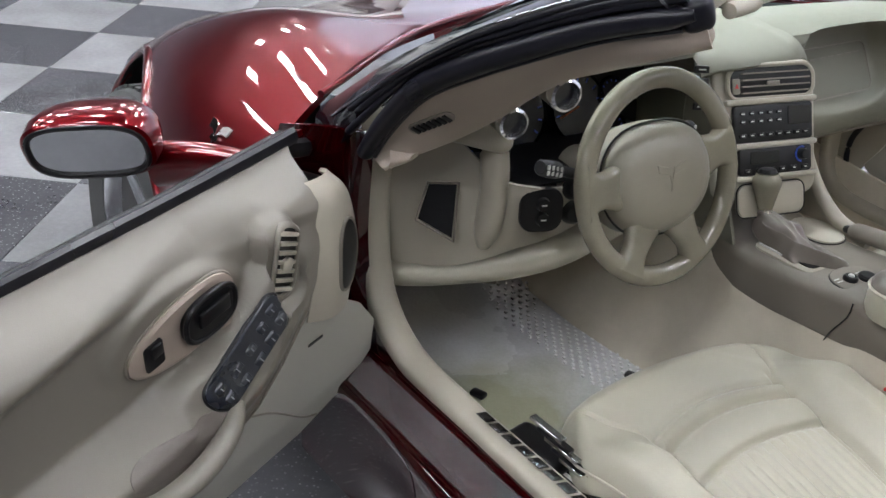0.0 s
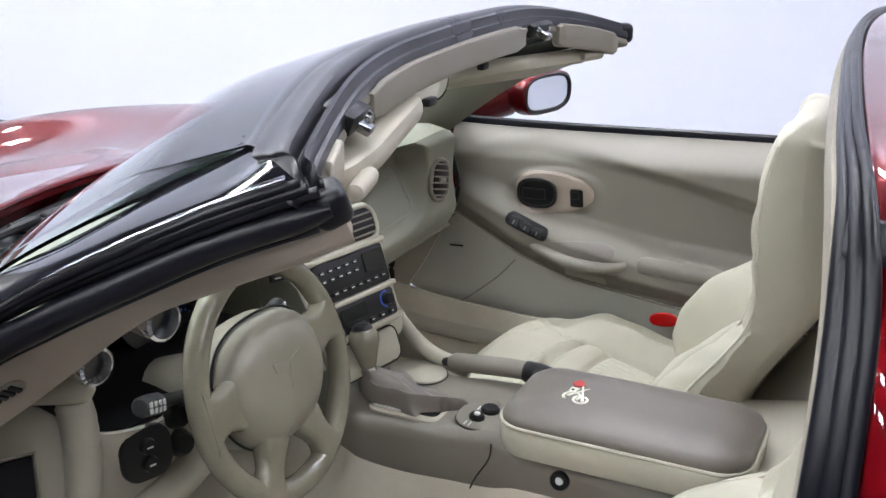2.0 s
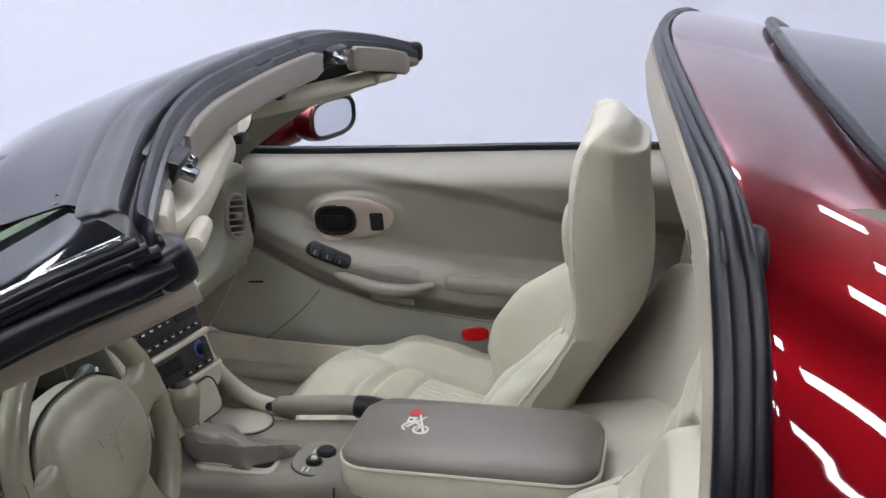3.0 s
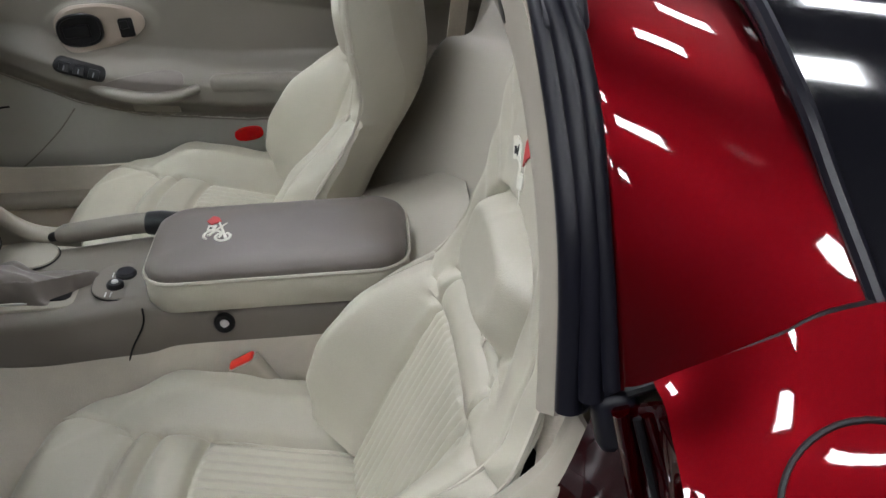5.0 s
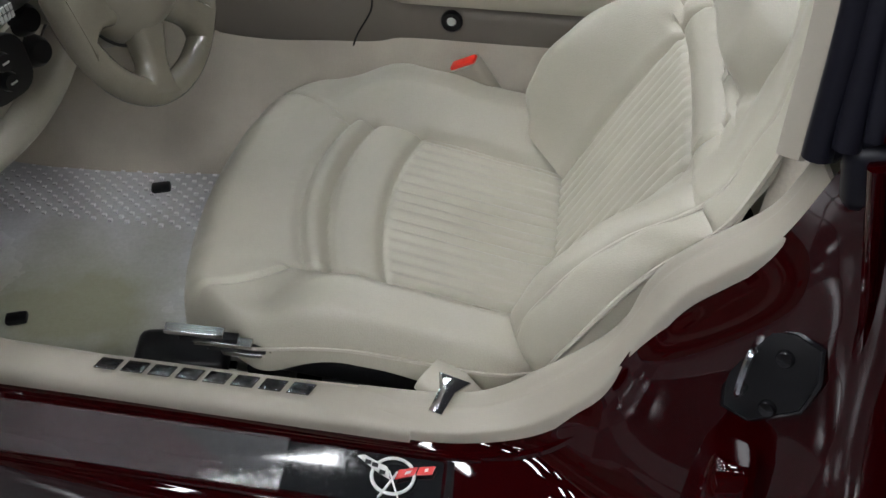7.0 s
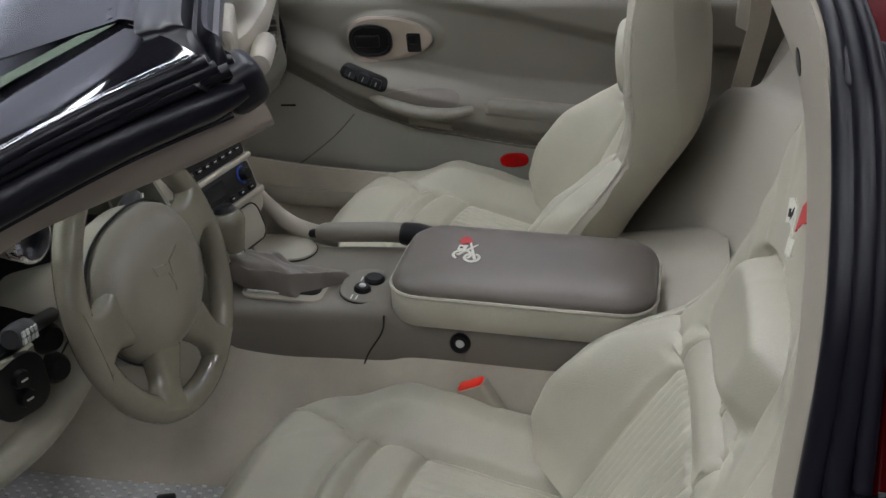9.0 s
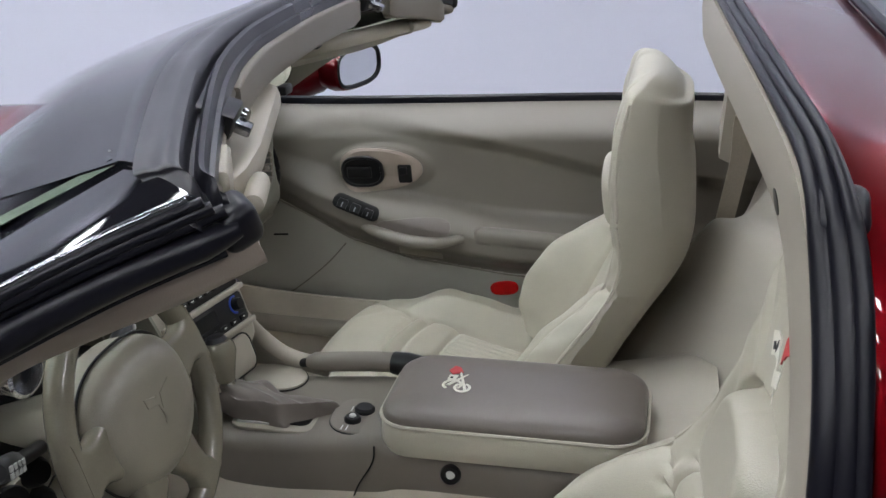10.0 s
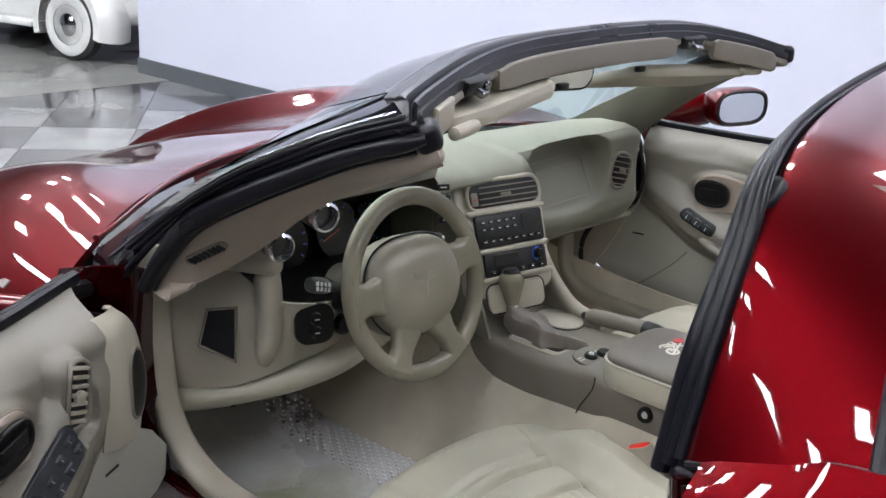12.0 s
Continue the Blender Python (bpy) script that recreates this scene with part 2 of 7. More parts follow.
# one larger panel behind the camera
copy_thing(first, pose(2.0, -4.1, 4.4) @ Matrix.Scale(1.25, 4))


# ---- the sports car: outer body ----
car = thing("sports_car", "dark red two-seat sports car with open roof and door", "car")
GLASS = bpy.data.materials.new("tinted_glass")
GLASS.use_nodes = True
gb = GLASS.node_tree.nodes["Principled BSDF"]
gb.inputs["Base Color"].default_value, gb.inputs["Roughness"].default_value = (0.72, 0.86, 0.8, 1), 0.02
gb.inputs["Transmission Weight"].default_value, gb.inputs["IOR"].default_value = 1.0, 1.45
DARKGLASS = material("dark_rear_glass", (0.006, 0.006, 0.008), 0.04, 0, 0.1, 2, spec=0.7)
FRIT = material("black_glass_edge", (0.005, 0.005, 0.007), 0.05, 0, 0.1, 5, spec=0.4)
MIRROR = material("mirror_glass", (0.8, 0.82, 0.84), 0.01, 1.0, 0.0)
TYRE = material("tyre_rubber", (0.045, 0.045, 0.046), 0.6, 0, 0.2, 20, 0.3, 120)
ALLOY = material("silver_alloy", (0.55, 0.56, 0.58), 0.22, 1.0, 0.08, 12)
WHITE = material("white_enamel", (0.78, 0.78, 0.77), 0.3, 0, 0.03)
DIM_CHROME = material("dulled_bright_strip", (0.30, 0.30, 0.32), 0.16, 1.0, 0.1, 30)
GLOSS_BLACK = material("polished_black", (0.006, 0.006, 0.007), 0.14, 0, 0.15, 9, spec=0.5)
CARBON = material("woven_black_film", (0.010, 0.011, 0.012), 0.06, 0, 0.5, 240, 0.0, 700, spec=0.6)
FILM = material("clear_film", (0.75, 0.76, 0.78), 0.10, 0, 0.1, 14, 0.12, 60, spec=0.9)
film_mix, film_clear = FILM.node_tree.nodes.new("ShaderNodeMixShader"), FILM.node_tree.nodes.new("ShaderNodeBsdfTransparent")
film_mix.inputs[0].default_value = 0.10
FILM.node_tree.links.new(film_clear.outputs[0], film_mix.inputs[1])
FILM.node_tree.links.new(FILM.node_tree.nodes["Principled BSDF"].outputs[0], film_mix.inputs[2])
FILM.node_tree.links.new(film_mix.outputs[0], FILM.node_tree.nodes["Material Output"].inputs[0])
THIN_GLASS = material("clear_glass_edge", (0.55, 0.62, 0.60), 0.03, 0, 0.0, 4, spec=0.9)
edge_mix, edge_clear = THIN_GLASS.node_tree.nodes.new("ShaderNodeMixShader"), THIN_GLASS.node_tree.nodes.new("ShaderNodeBsdfTransparent")
edge_mix.inputs[0].default_value = 0.10
edge_clear.inputs[0].default_value = (0.86, 0.95, 0.91, 1)
THIN_GLASS.node_tree.links.new(edge_clear.outputs[0], edge_mix.inputs[1])
THIN_GLASS.node_tree.links.new(THIN_GLASS.node_tree.nodes["Principled BSDF"].outputs[0], edge_mix.inputs[2])
THIN_GLASS.node_tree.links.new(edge_mix.outputs[0], THIN_GLASS.node_tree.nodes["Material Output"].inputs[0])
SYMBOL = material("pale_print", (0.6, 0.6, 0.58), 0.5, 0, 0.05)


def both(pts, k=0.0):
    """A curve over the car from its near side to its far side, from the near half and the middle; k draws the far end forward."""
    return [tuple(p) for p in pts] + [(x + k * y, -y, z) for x, y, z in pts[-2::-1]]


# front end: guide curves across the car, from the nose back to the cowl
FRONT = [
    both([(-1.84, -0.52, 0.38), (-1.84, -0.50, 0.44), (-1.85, -0.40, 0.49), (-1.87, -0.2, 0.515), (-1.88, 0, 0.52)]),
    both([(-1.62, -0.62, 0.36), (-1.62, -0.60, 0.46), (-1.62, -0.47, 0.545), (-1.64, -0.3, 0.58), (-1.65, 0, 0.60)]),
    both([(-1.30, -0.735, 0.40), (-1.30, -0.71, 0.56), (-1.30, -0.55, 0.672), (-1.30, -0.32, 0.690), (-1.30, 0, 0.71)]),
    both([(-1.00, -0.810, 0.42), (-1.00, -0.792, 0.66), (-1.00, -0.645, 0.775), (-1.0, -0.36, 0.768), (-1.0, 0, 0.783)]),
    both([(-0.70, -0.866, 0.42), (-0.70, -0.848, 0.69), (-0.68, -0.655, 0.857), (-0.76, -0.38, 0.822), (-0.78, 0, 0.82)]),
    both([(-0.34, -0.880, 0.42), (-0.34, -0.855, 0.68), (-0.39, -0.70, 0.825), (-0.565, -0.40, 0.846), (-0.665, 0, 0.846)]),
]
# the far fender stands a little prouder
for row, (z1, z2) in zip(FRONT, ((0.60, 0.52), (0.70, 0.62), (0.797, 0.715), (0.838, 0.785), (0.860, 0.825), (0.828, 0.848))):
    n = len(row)
    for k, z in ((n - 3, z1), (n - 4, z2)):
        row[k] = (row[k][0], row[k][1], z)
bm = grid_sheet(FRONT, 200, 150)
whole = BVHTree.FromBMesh(bm)
bmesh.ops.delete(bm, geom=[f for f in bm.faces if abs(f.calc_center_median().y) > 0.60 and (f.calc_center_median().x + 0.95) ** 2 + (f.calc_center_median().z - 0.34) ** 2 < 0.382 ** 2], context="FACES")
bmesh.ops.recalc_face_normals(bm, faces=bm.faces)
bmesh.ops.solidify(bm, geom=bm.faces[:], thickness=0.012)
front = part("front_body", bm, RED, car)
for s in (-1, 1):
    arch = []
    for a in np.linspace(0.25, math.pi - 0.15, 60):
        x, z = -0.95 + 0.382 * math.cos(a), 0.34 + 0.382 * math.sin(a)
        hit = whole.ray_cast(Vector((x, s * 2.0, z)), Vector((0, -s, 0)))[0]
        if hit is not None:
            arch.append(tuple(hit))
    part("arch_lip", tube(arch, 0.010, 10, up=(0, 1, 0)), RED, front)
    well = [[(-0.96 + r * math.cos(a), s * y, 0.34 + r * math.sin(a)) for a in np.linspace(-0.1, math.pi + 0.1, 30)] for r, y in ((0.366, 0.73), (0.366, 0.50), (0.28, 0.48))]
    part("wheel_well", sheet(well), BLACK, front)


def wheel(x, s):
    w = part("wheel", moved(turned([(0.2, -0.1), (0.3, -0.118), (0.322, -0.1), (0.328, -0.05), (0.328, 0.05), (0.322, 0.1), (0.3, 0.118), (0.232, 0.108), (0.226, 0.07), (0.2, 0.07)], 56), Matrix.Rotation(radians(90), 4, "X")), TYRE, car, "black road tyre on a silver alloy rim")
    w.scale = (0.98, 0.92, 0.98)
    w.location = (x, s * (0.695 if x < 0 else 0.76), 0.32)
    rim = turned([(0.02, -0.02), (0.22, -0.06), (0.225, 0.09), (0.232, 0.105), (0.222, 0.108), (0.212, 0.09), (0.205, -0.02), (0.02, -0.01)], 48)
    part("rim", moved(rim, Matrix.Rotation(radians(-90 * s), 4, "X")), ALLOY, w)
    for k in range(5):
        a = radians(72 * k)
        sp = moved(box(0.02, 0.212, -0.032, 0.032, 0.03, 0.075, 0.014), Matrix.Rotation(a, 4, "Z"))
        part("spoke", moved(sp, Matrix.Rotation(radians(-90 * s), 4, "X")), ALLOY, w)
    part("hub_cap", moved(turned([(0.001, 0.095), (0.03, 0.09), (0.036, 0.07), (0.036, 0.02)], 20), Matrix.Rotation(radians(-90 * s), 4, "X")), CHROME, w)
    treads = bmesh.new()
    for k in range(60):
        a = k * math.tau / 60
        for y0 in (-0.085, -0.028, 0.03):
            merge(treads, moved(box(0.325, 0.3315, y0, y0 + 0.05, -0.012, 0.012), Matrix.Rotation(a, 4, "Y")))
    tagged(part("tread", treads, TYRE, w, smooth=False), kind="stuff")


for x in (-0.98, 1.66):
    for s in (-1, 1):
        wheel(x, s)

# cowl between the hood and the windscreen
cowl = grid_sheet([both([(-0.38, -0.70, 0.80), (-0.55, -0.40, 0.825), (-0.65, 0, 0.825)]), both([(-0.33, -0.69, 0.80), (-0.44, -0.40, 0.835), (-0.54, 0, 0.845)]), both([(-0.29, -0.68, 0.83), (-0.38, -0.40, 0.87), (-0.47, 0, 0.885)])], 48, 8, 0.01)
cowl_part = part("cowl", cowl, BLACK, car, "black plastic cowl below the windscreen")
for s in (-1, 1):
    arm = spline([(-0.56, s * 0.24, 0.842), (-0.55, s * 0.15 - 0.05, 0.846), (-0.53, s * 0.15 - 0.22, 0.846)], 16)
    part("wiper_arm", tube(arm, np.linspace(0.010, 0.006, 17), 8), BLACK, cowl_part)
for k in range(3, 11):
    x = -0.60 + 0.14 * ((k - 6.5) / 6.5) ** 2
    part("cowl_slot", box(x - 0.004, x + 0.05, (k - 6.5) * 0.085 - 0.02, (k - 6.5) * 0.085 + 0.02, 0.826, 0.838, 0.003, 1), BLACK, cowl_part)
hood_edge = spline(both([(-0.38, -0.715, 0.822), (-0.565, -0.40, 0.848), (-0.667, 0, 0.848)]), 60)
part("hood_edge", tube(hood_edge, 0.006, 8), RED, front)

# windscreen: the glass between its base and its upper edge
BASE = both([(-0.335, -0.715, 0.822), (-0.42, -0.40, 0.865), (-0.505, 0, 0.88)], 0.12)
MID = both([(-0.10, -0.66, 0.998), (-0.165, -0.38, 1.045), (-0.215, 0, 1.06)], 0.14)
CREST = [(0.214, -0.625, 1.133), (0.169, -0.5, 1.153), (0.138, -0.4, 1.163), (0.117, -0.3, 1.168), (0.105, -0.2, 1.170), (0.096, 0, 1.171), (0.100, 0.2, 1.166), (0.130, 0.35, 1.146), (0.174, 0.462, 1.118)]


def over(dx, dz, dy=0.0):
    """A line along the header, set off from its crest; dy shortens it at both ends."""
    return [(x + dx, y * (1 - dy), z + dz) for x, y, z in CREST]


TOP = over(-0.075, -0.010, 0.035)
shield = part("windscreen", grid_sheet([BASE, MID, TOP], 48, 24, 0.004), GLASS, car, "clear slightly green laminated windscreen")
shield.visible_shadow = False
# the shade band thins out down the glass, as a printed dot fade
SHADE = material("shade_band_print", (0.005, 0.005, 0.007), 0.05, 0, 0.1, 5, spec=0.4)
nodes, links = SHADE.node_tree.nodes, SHADE.node_tree.links
att, see, blend = nodes.new("ShaderNodeAttribute"), nodes.new("ShaderNodeBsdfTransparent"), nodes.new("ShaderNodeMixShader")
att.attribute_name = "cover"
links.new(att.outputs["Fac"], blend.inputs[0])
links.new(see.outputs[0], blend.inputs[1])
links.new(nodes["Principled BSDF"].outputs[0], blend.inputs[2])
links.new(blend.outputs[0], nodes["Material Output"].inputs[0])
band = part("frit_band", grid_sheet([over(-0.27, -0.080, 0.05), over(-0.21, -0.051, 0.04), over(-0.15, -0.0305, 0.03), over(-0.070, -0.004, 0.03)], 60, 40, 0.002), SHADE, shield, "dark shade band along the top of the windscreen")
rim = spline(over(-0.070, -0.004, 0.03), 60)
cover = band.data.attributes.new("cover", "FLOAT", "POINT")
for k, v in enumerate(band.data.vertices):
    f = float(np.interp(np.min(np.linalg.norm(rim - np.array(v.co), axis=1)), [0.02, 0.19], [1, 0]))
    cover.data[k].value = 0.97 * f * f * (3 - 2 * f)


def smooth_step(t):
    t = min(max(t, 0.0), 1.0)
    return t * t * (3 - 2 * t)


def along(a, b, t):
    return np.array(a) + (np.array(b) - np.array(a)) * t


FAR = (spline([(-0.43, 0.725, 0.825), (-0.30, 0.675, 0.930), (-0.12, 0.60, 1.035), (-0.01, 0.53, 1.085), (0.10, 0.455, 1.112)], 40),
       spline([(-0.262, 0.735, 0.850), (-0.196, 0.690, 0.915), (-0.125, 0.650, 0.972), (0.0, 0.605, 1.030), (0.10, 0.548, 1.072), (0.170, 0.470, 1.100)], 40))
# near pillar: the edge of the clear glass, the bright strip, the groove and the heart of the door seal, each from its foot up
CLEAR = spline([(-0.345, -0.725, 0.815), (-0.185, -0.685, 0.937), (-0.017, -0.642, 1.028), (0.07, -0.616, 1.079), (0.148, -0.600, 1.120)], 60)
STRIP = spline([(-0.356, -0.737, 0.782), (-0.221, -0.765, 0.859), (-0.081, -0.765, 0.955), (0.019, -0.751, 1.019), (0.105, -0.727, 1.066), (0.180, -0.697, 1.102), (0.234, -0.668, 1.124)], 60)
GROOVE = spline([(-0.231, -0.769, 0.802), (-0.161, -0.765, 0.867), (-0.091, -0.751, 0.935), (-0.011, -0.741, 0.987), (0.085, -0.723, 1.036), (0.177, -0.697, 1.080), (0.250, -0.655, 1.108)], 60)
SEAL_MID = spline([(-0.176, -0.759, 0.809), (-0.129, -0.759, 0.869), (-0.063, -0.754, 0.935), (0.019, -0.741, 0.985), (0.095, -0.720, 1.026), (0.175, -0.693, 1.066), (0.256, -0.648, 1.096)], 60)
frame_line = [along(a, b, 0.14 - 0.20 * smooth_step((k - 8) / 30)) + np.array((-0.002, -0.004, 0.006)) for k, (a, b) in enumerate(zip(CLEAR, STRIP))]
pil = part("windscreen_pillar", sheet([[tuple(p) for p in frame_line], [tuple(along(a, b, 0.68) + np.array((-0.002, -0.004, 0.007))) for a, b in zip(CLEAR, STRIP)], [tuple(p) for p in STRIP], [tuple(along(a, b, 0.5) + np.array((0, -0.004, -0.004))) for a, b in zip(STRIP, GROOVE)], [tuple(p) for p in GROOVE]], 0.006), FRIT, car, "gloss black windscreen pillar with rubber seals")
side_glass = part("glass_edge", sheet([[tuple(p) for p in CLEAR], [tuple(along(a, b, 0.5) + np.array((0, 0, 0.003))) for a, b in zip(CLEAR, frame_line)], [tuple(p) for p in frame_line]], 0.0), THIN_GLASS, pil, "curved side edge of the windscreen glass")
side_glass.visible_shadow = False
# the black print on the glass widens towards the upper corner
print_rows = [[], [], [], []]
for k in range(14, 61):
    for f, row in zip((-0.05, 0.25, 0.6, 1.0), print_rows):
        q = along(CLEAR[k], STRIP[k], -0.75 * f * smooth_step((k - 14) / 40)) + np.array((-0.004, 0.006, 0.0))
        at = touch(shield, (q[0], q[1], q[2] + 0.12), (0, 0, -1))[0]
        row.append(tuple((Vector(q) if at.z > q[2] + 0.05 else at) + Vector((-0.002, -0.001, 0.0050))))
part("frit_edge", sheet(print_rows), FRIT, pil, "black print along the edge of the glass")
part("strip", tube(STRIP[6:60] + np.array((0, -0.001, 0.002)), np.linspace(0.0022, 0.0036, 54), 10), DIM_CHROME, pil, "thin bright trim strip")
for t, r in ((0.30, 0.0040), (0.62, 0.0048)):
    bead = [along(a, b, t) + np.array((0.0, -0.004, 0.002)) for a, b in zip(STRIP, GROOVE)]
    part("bead", tube(bead[10:61], r, 10), RUBBER, pil, "ribbed rubber bead")
part("bead", tube(GROOVE[4:] + np.array((0.0, -0.002, 0.004)), 0.0052, 10), RUBBER, pil, "ribbed rubber bead")
part("door_seal", tube(SEAL_MID, np.concatenate([np.linspace(0.012, 0.0155, 20), np.linspace(0.0155, 0.0135, 38), [0.012, 0.010, 0.007]]), 16, 0.95), RUBBER, pil, "thick black rubber door seal")
part("seal_lip", tube(SEAL_MID[2:59] + np.array((0.006, 0.006, -0.0125)), 0.0034, 8), RUBBER, pil, "thin rubber lip below the seal")
# far pillar
edge_line, low_line = FAR
far_pil = part("windscreen_pillar", sheet([edge_line, [along(a, b, 0.45) + np.array((-0.004, 0.014, 0.004)) for a, b in zip(edge_line, low_line)], low_line], 0.012), FRIT, car, "gloss black windscreen pillar with rubber seals")
part("bead", tube([along(a, b, 0.66) + np.array((-0.003, 0.012, 0.005)) for a, b in zip(edge_line, low_line)], 0.008, 10), RUBBER, far_pil, "ribbed rubber bead")
part("door_seal", tube(np.array(low_line) + (0, 0.004, 0.006), np.linspace(0.010, 0.008, 41), 14, 0.9), RUBBER, far_pil, "thick black rubber door seal")
part("corner_block", moved(box(-0.018, 0.016, -0.019, 0.019, -0.020, 0.017, 0.011, 4), pose(0.246, -0.634, 1.097, 14, -22, 40)), RUBBER, car, "moulded rubber corner block")
part("corner_block", moved(box(-0.016, 0.016, -0.014, 0.014, -0.018, 0.016, 0.010, 3), pose(0.178, 0.466, 1.108, 0, 0, 30)), RUBBER, car, "moulded rubber corner block")

# header over the windscreen
HEAD = [over(-0.074, -0.0045, 0.034), over(-0.060, -0.002, 0.02), over(-0.044, -0.003, 0.01), over(-0.030, -0.008, 0.0)]
head = part("windscreen_header", grid_sheet(HEAD, 60, 12, 0.004), FRIT, car, "gloss black header above the windscreen")


def seal_line(dx, dz, turn):
    """A line of the roof seal: along the header, round the near corner and down into its block."""
    row = over(dx, dz)
    p = np.array(row[0])
    return [(0.246 + turn * 0.3, -0.642 + turn * 0.6, 1.092), (0.240 + turn * 0.4, -0.650 + turn, 1.108 + dz * 0.5), tuple(p + np.array((0.016, -0.017, -0.008)))] + row


# two ribs with a narrow groove between them, then a flat band down to the liner
SEAL = ((-0.048, -0.0005), (-0.038, 0.0025), (-0.029, 0.0035), (-0.024, 0.0065), (-0.018, 0.0078), (-0.011, 0.0066), (-0.006, 0.0010), (-0.0045, -0.0070), (-0.0005, -0.0070), (0.0008, 0.0010), (0.0045, 0.0056), (0.0085, 0.0036), (0.0100, -0.0030), (0.0115, -0.0075), (0.0160, -0.0082), (0.0175, -0.0130), (0.0175, -0.0200), (0.0130, -0.0240))
rows = [spline(seal_line(dx, dz, dx * 0.55), 100) for dx, dz in SEAL]
part("roof_seal", sheet([[tuple(p) for p in r] for r in rows], 0.0), SHEEN, head, "ribbed black rubber roof seal with a bluish sheen")
LINER = [over(0.013, -0.020, 0.01), over(0.016, -0.028, 0.015), over(0.008, -0.034, 0.02), over(-0.03, -0.038, 0.035), over(-0.085, -0.032, 0.045)]
part("header_liner", grid_sheet(LINER, 60, 10, 0.004), SHALE_DARK, head, "taupe moulded header liner")

# roof hoop behind the seats
HOOP = both([(0.656, -0.722, 0.848), (0.662, -0.699, 0.970), (0.660, -0.641, 1.064), (0.650, -0.583, 1.130), (0.632, -0.45, 1.160), (0.608, -0.20, 1.180), (0.598, 0, 1.185)])
HOOP_R = both([(0.690, -0.742, 0.882), (0.688, -0.705, 0.975), (0.684, -0.654, 1.078), (0.668, -0.592, 1.146), (0.642, -0.455, 1.177), (0.614, -0.20, 1.198), (0.604, 0, 1.203)])
HOOP_B = both([(0.860, -0.750, 0.938), (0.842, -0.697, 1.000), (0.826, -0.645, 1.058), (0.802, -0.552, 1.122), (0.764, -0.42, 1.158), (0.738, -0.20, 1.182), (0.732, 0, 1.188)])


def eased(curve, n=96, span=9):
    """The smooth curve through the points with its bends evened out."""
    p = spline(curve, n)
    return [tuple(np.mean(p[max(0, i - min(span, i, n - i)):i + min(span, i, n - i) + 1], axis=0)) for i in range(n + 1)]


def hoop_row(t, out):
    """A line along the hoop between its front and rear edges, set outwards."""
    rows = []
    for a, b in zip(HOOP_R, HOOP_B):
        away = Vector((0, a[1], max(a[2] - 0.75, 0.02) * 1.2)).normalized()
        rows.append(tuple(along(a, b, t) + np.array(away) * out))
    return rows


hoop = part("roof_hoop", grid_sheet([eased(r) for r in [[(x - 0.004, y * 0.985, z - 0.010) for x, y, z in HOOP_R], hoop_row(0.0, 0.0), hoop_row(0.10, 0.006), hoop_row(0.5, 0.007), hoop_row(1.0, 0.0)]], 110, 40, 0.010), RED, car, "dark red roof hoop behind the seats")
HL, HRL = spline(HOOP, 90), spline(HOOP_R, 90)
part("flange", sheet([HL + np.array((0.01, 0, 0)), [along(a, b, 0.5) for a, b in zip(HL, HRL)], HRL], 0.004), RUBBER, hoop, "black seal carrier")
for t, r in ((0.08, 0.0105), (0.52, 0.0095), (0.90, 0.0065)):
    part("hoop_seal", tube([along(a, b, t) + np.array((-0.002, 0, 0.003)) for a, b in zip(HL, HRL)], [r * (1 - 0.42 * smooth_step((p[2] - 1.08) / 0.07)) for p in HL], 12, up=(1, 0, 0)), RUBBER, hoop, "thick black rubber seal")
for s in (-1, 1):
    part("seal_joint", moved(box(-0.021, 0.022, -0.024, 0.024, -0.020, 0.019, 0.013, 4), pose(0.668, s * 0.606, 1.112, s * -46, 0, 0) @ Matrix.Scale(0.86, 4)), RUBBER, hoop, "moulded rubber joint")
    part("seal_foot", moved(box(-0.018, 0.018, -0.016, 0.018, -0.022, 0.034, 0.012, 3), pose(0.692, s * 0.726, 0.842, 0, -8, 0)), RUBBER, hoop, "moulded rubber seal end")
INNER = [[(x - 0.006, y, z) for x, y, z in HL], [(x - 0.012, y * 0.95, z - 0.024) for x, y, z in HL], [(x - 0.010, y * 0.905, z - 0.048) for x, y, z in HL], [(x + 0.03, y * 0.875, z - 0.062) for x, y, z in HL]]
liner = part("hoop_liner", sheet([[tuple(p) for p in r] for r in INNER], 0.004), SHALE, hoop, "beige moulded hoop liner")
for s in (-1, 1):
    at, nrm = touch(liner, (0.45, s * 0.530, 1.096), (1, 0, 0))
    part("liner_hole", draped(turned([(0.0105, -0.002), (0.0105, 0.0006), (0.004, 0.0008), (0.001, 0.0008)], 18), liner, facing(at, nrm), (1, 0, 0)), BLACK, hoop, "dark round hole")

# rear window and tail
GL = [HOOP_B, both([(1.35, -0.735, 0.955), (1.32, -0.69, 0.985), (1.30, -0.62, 1.005), (1.28, -0.52, 1.05), (1.26, -0.40, 1.075), (1.25, -0.22, 1.095), (1.25, 0, 1.10)]), both([(1.95, -0.70, 0.90), (1.95, -0.66, 0.915), (1.95, -0.60, 0.925), (1.95, -0.5, 0.93), (1.95, -0.40, 0.935), (1.95, -0.22, 0.94), (1.95, 0, 0.94)])]
part("rear_window", grid_sheet(GL, 48, 16, 0.006), DARKGLASS, car, "dark tinted rear hatch glass")
part("rear_window_seal", tube(np.array(spline(HOOP_B, 80)) + (0.004, 0, 0.004), 0.007, 8), RUBBER, car, "black rear glass seal")
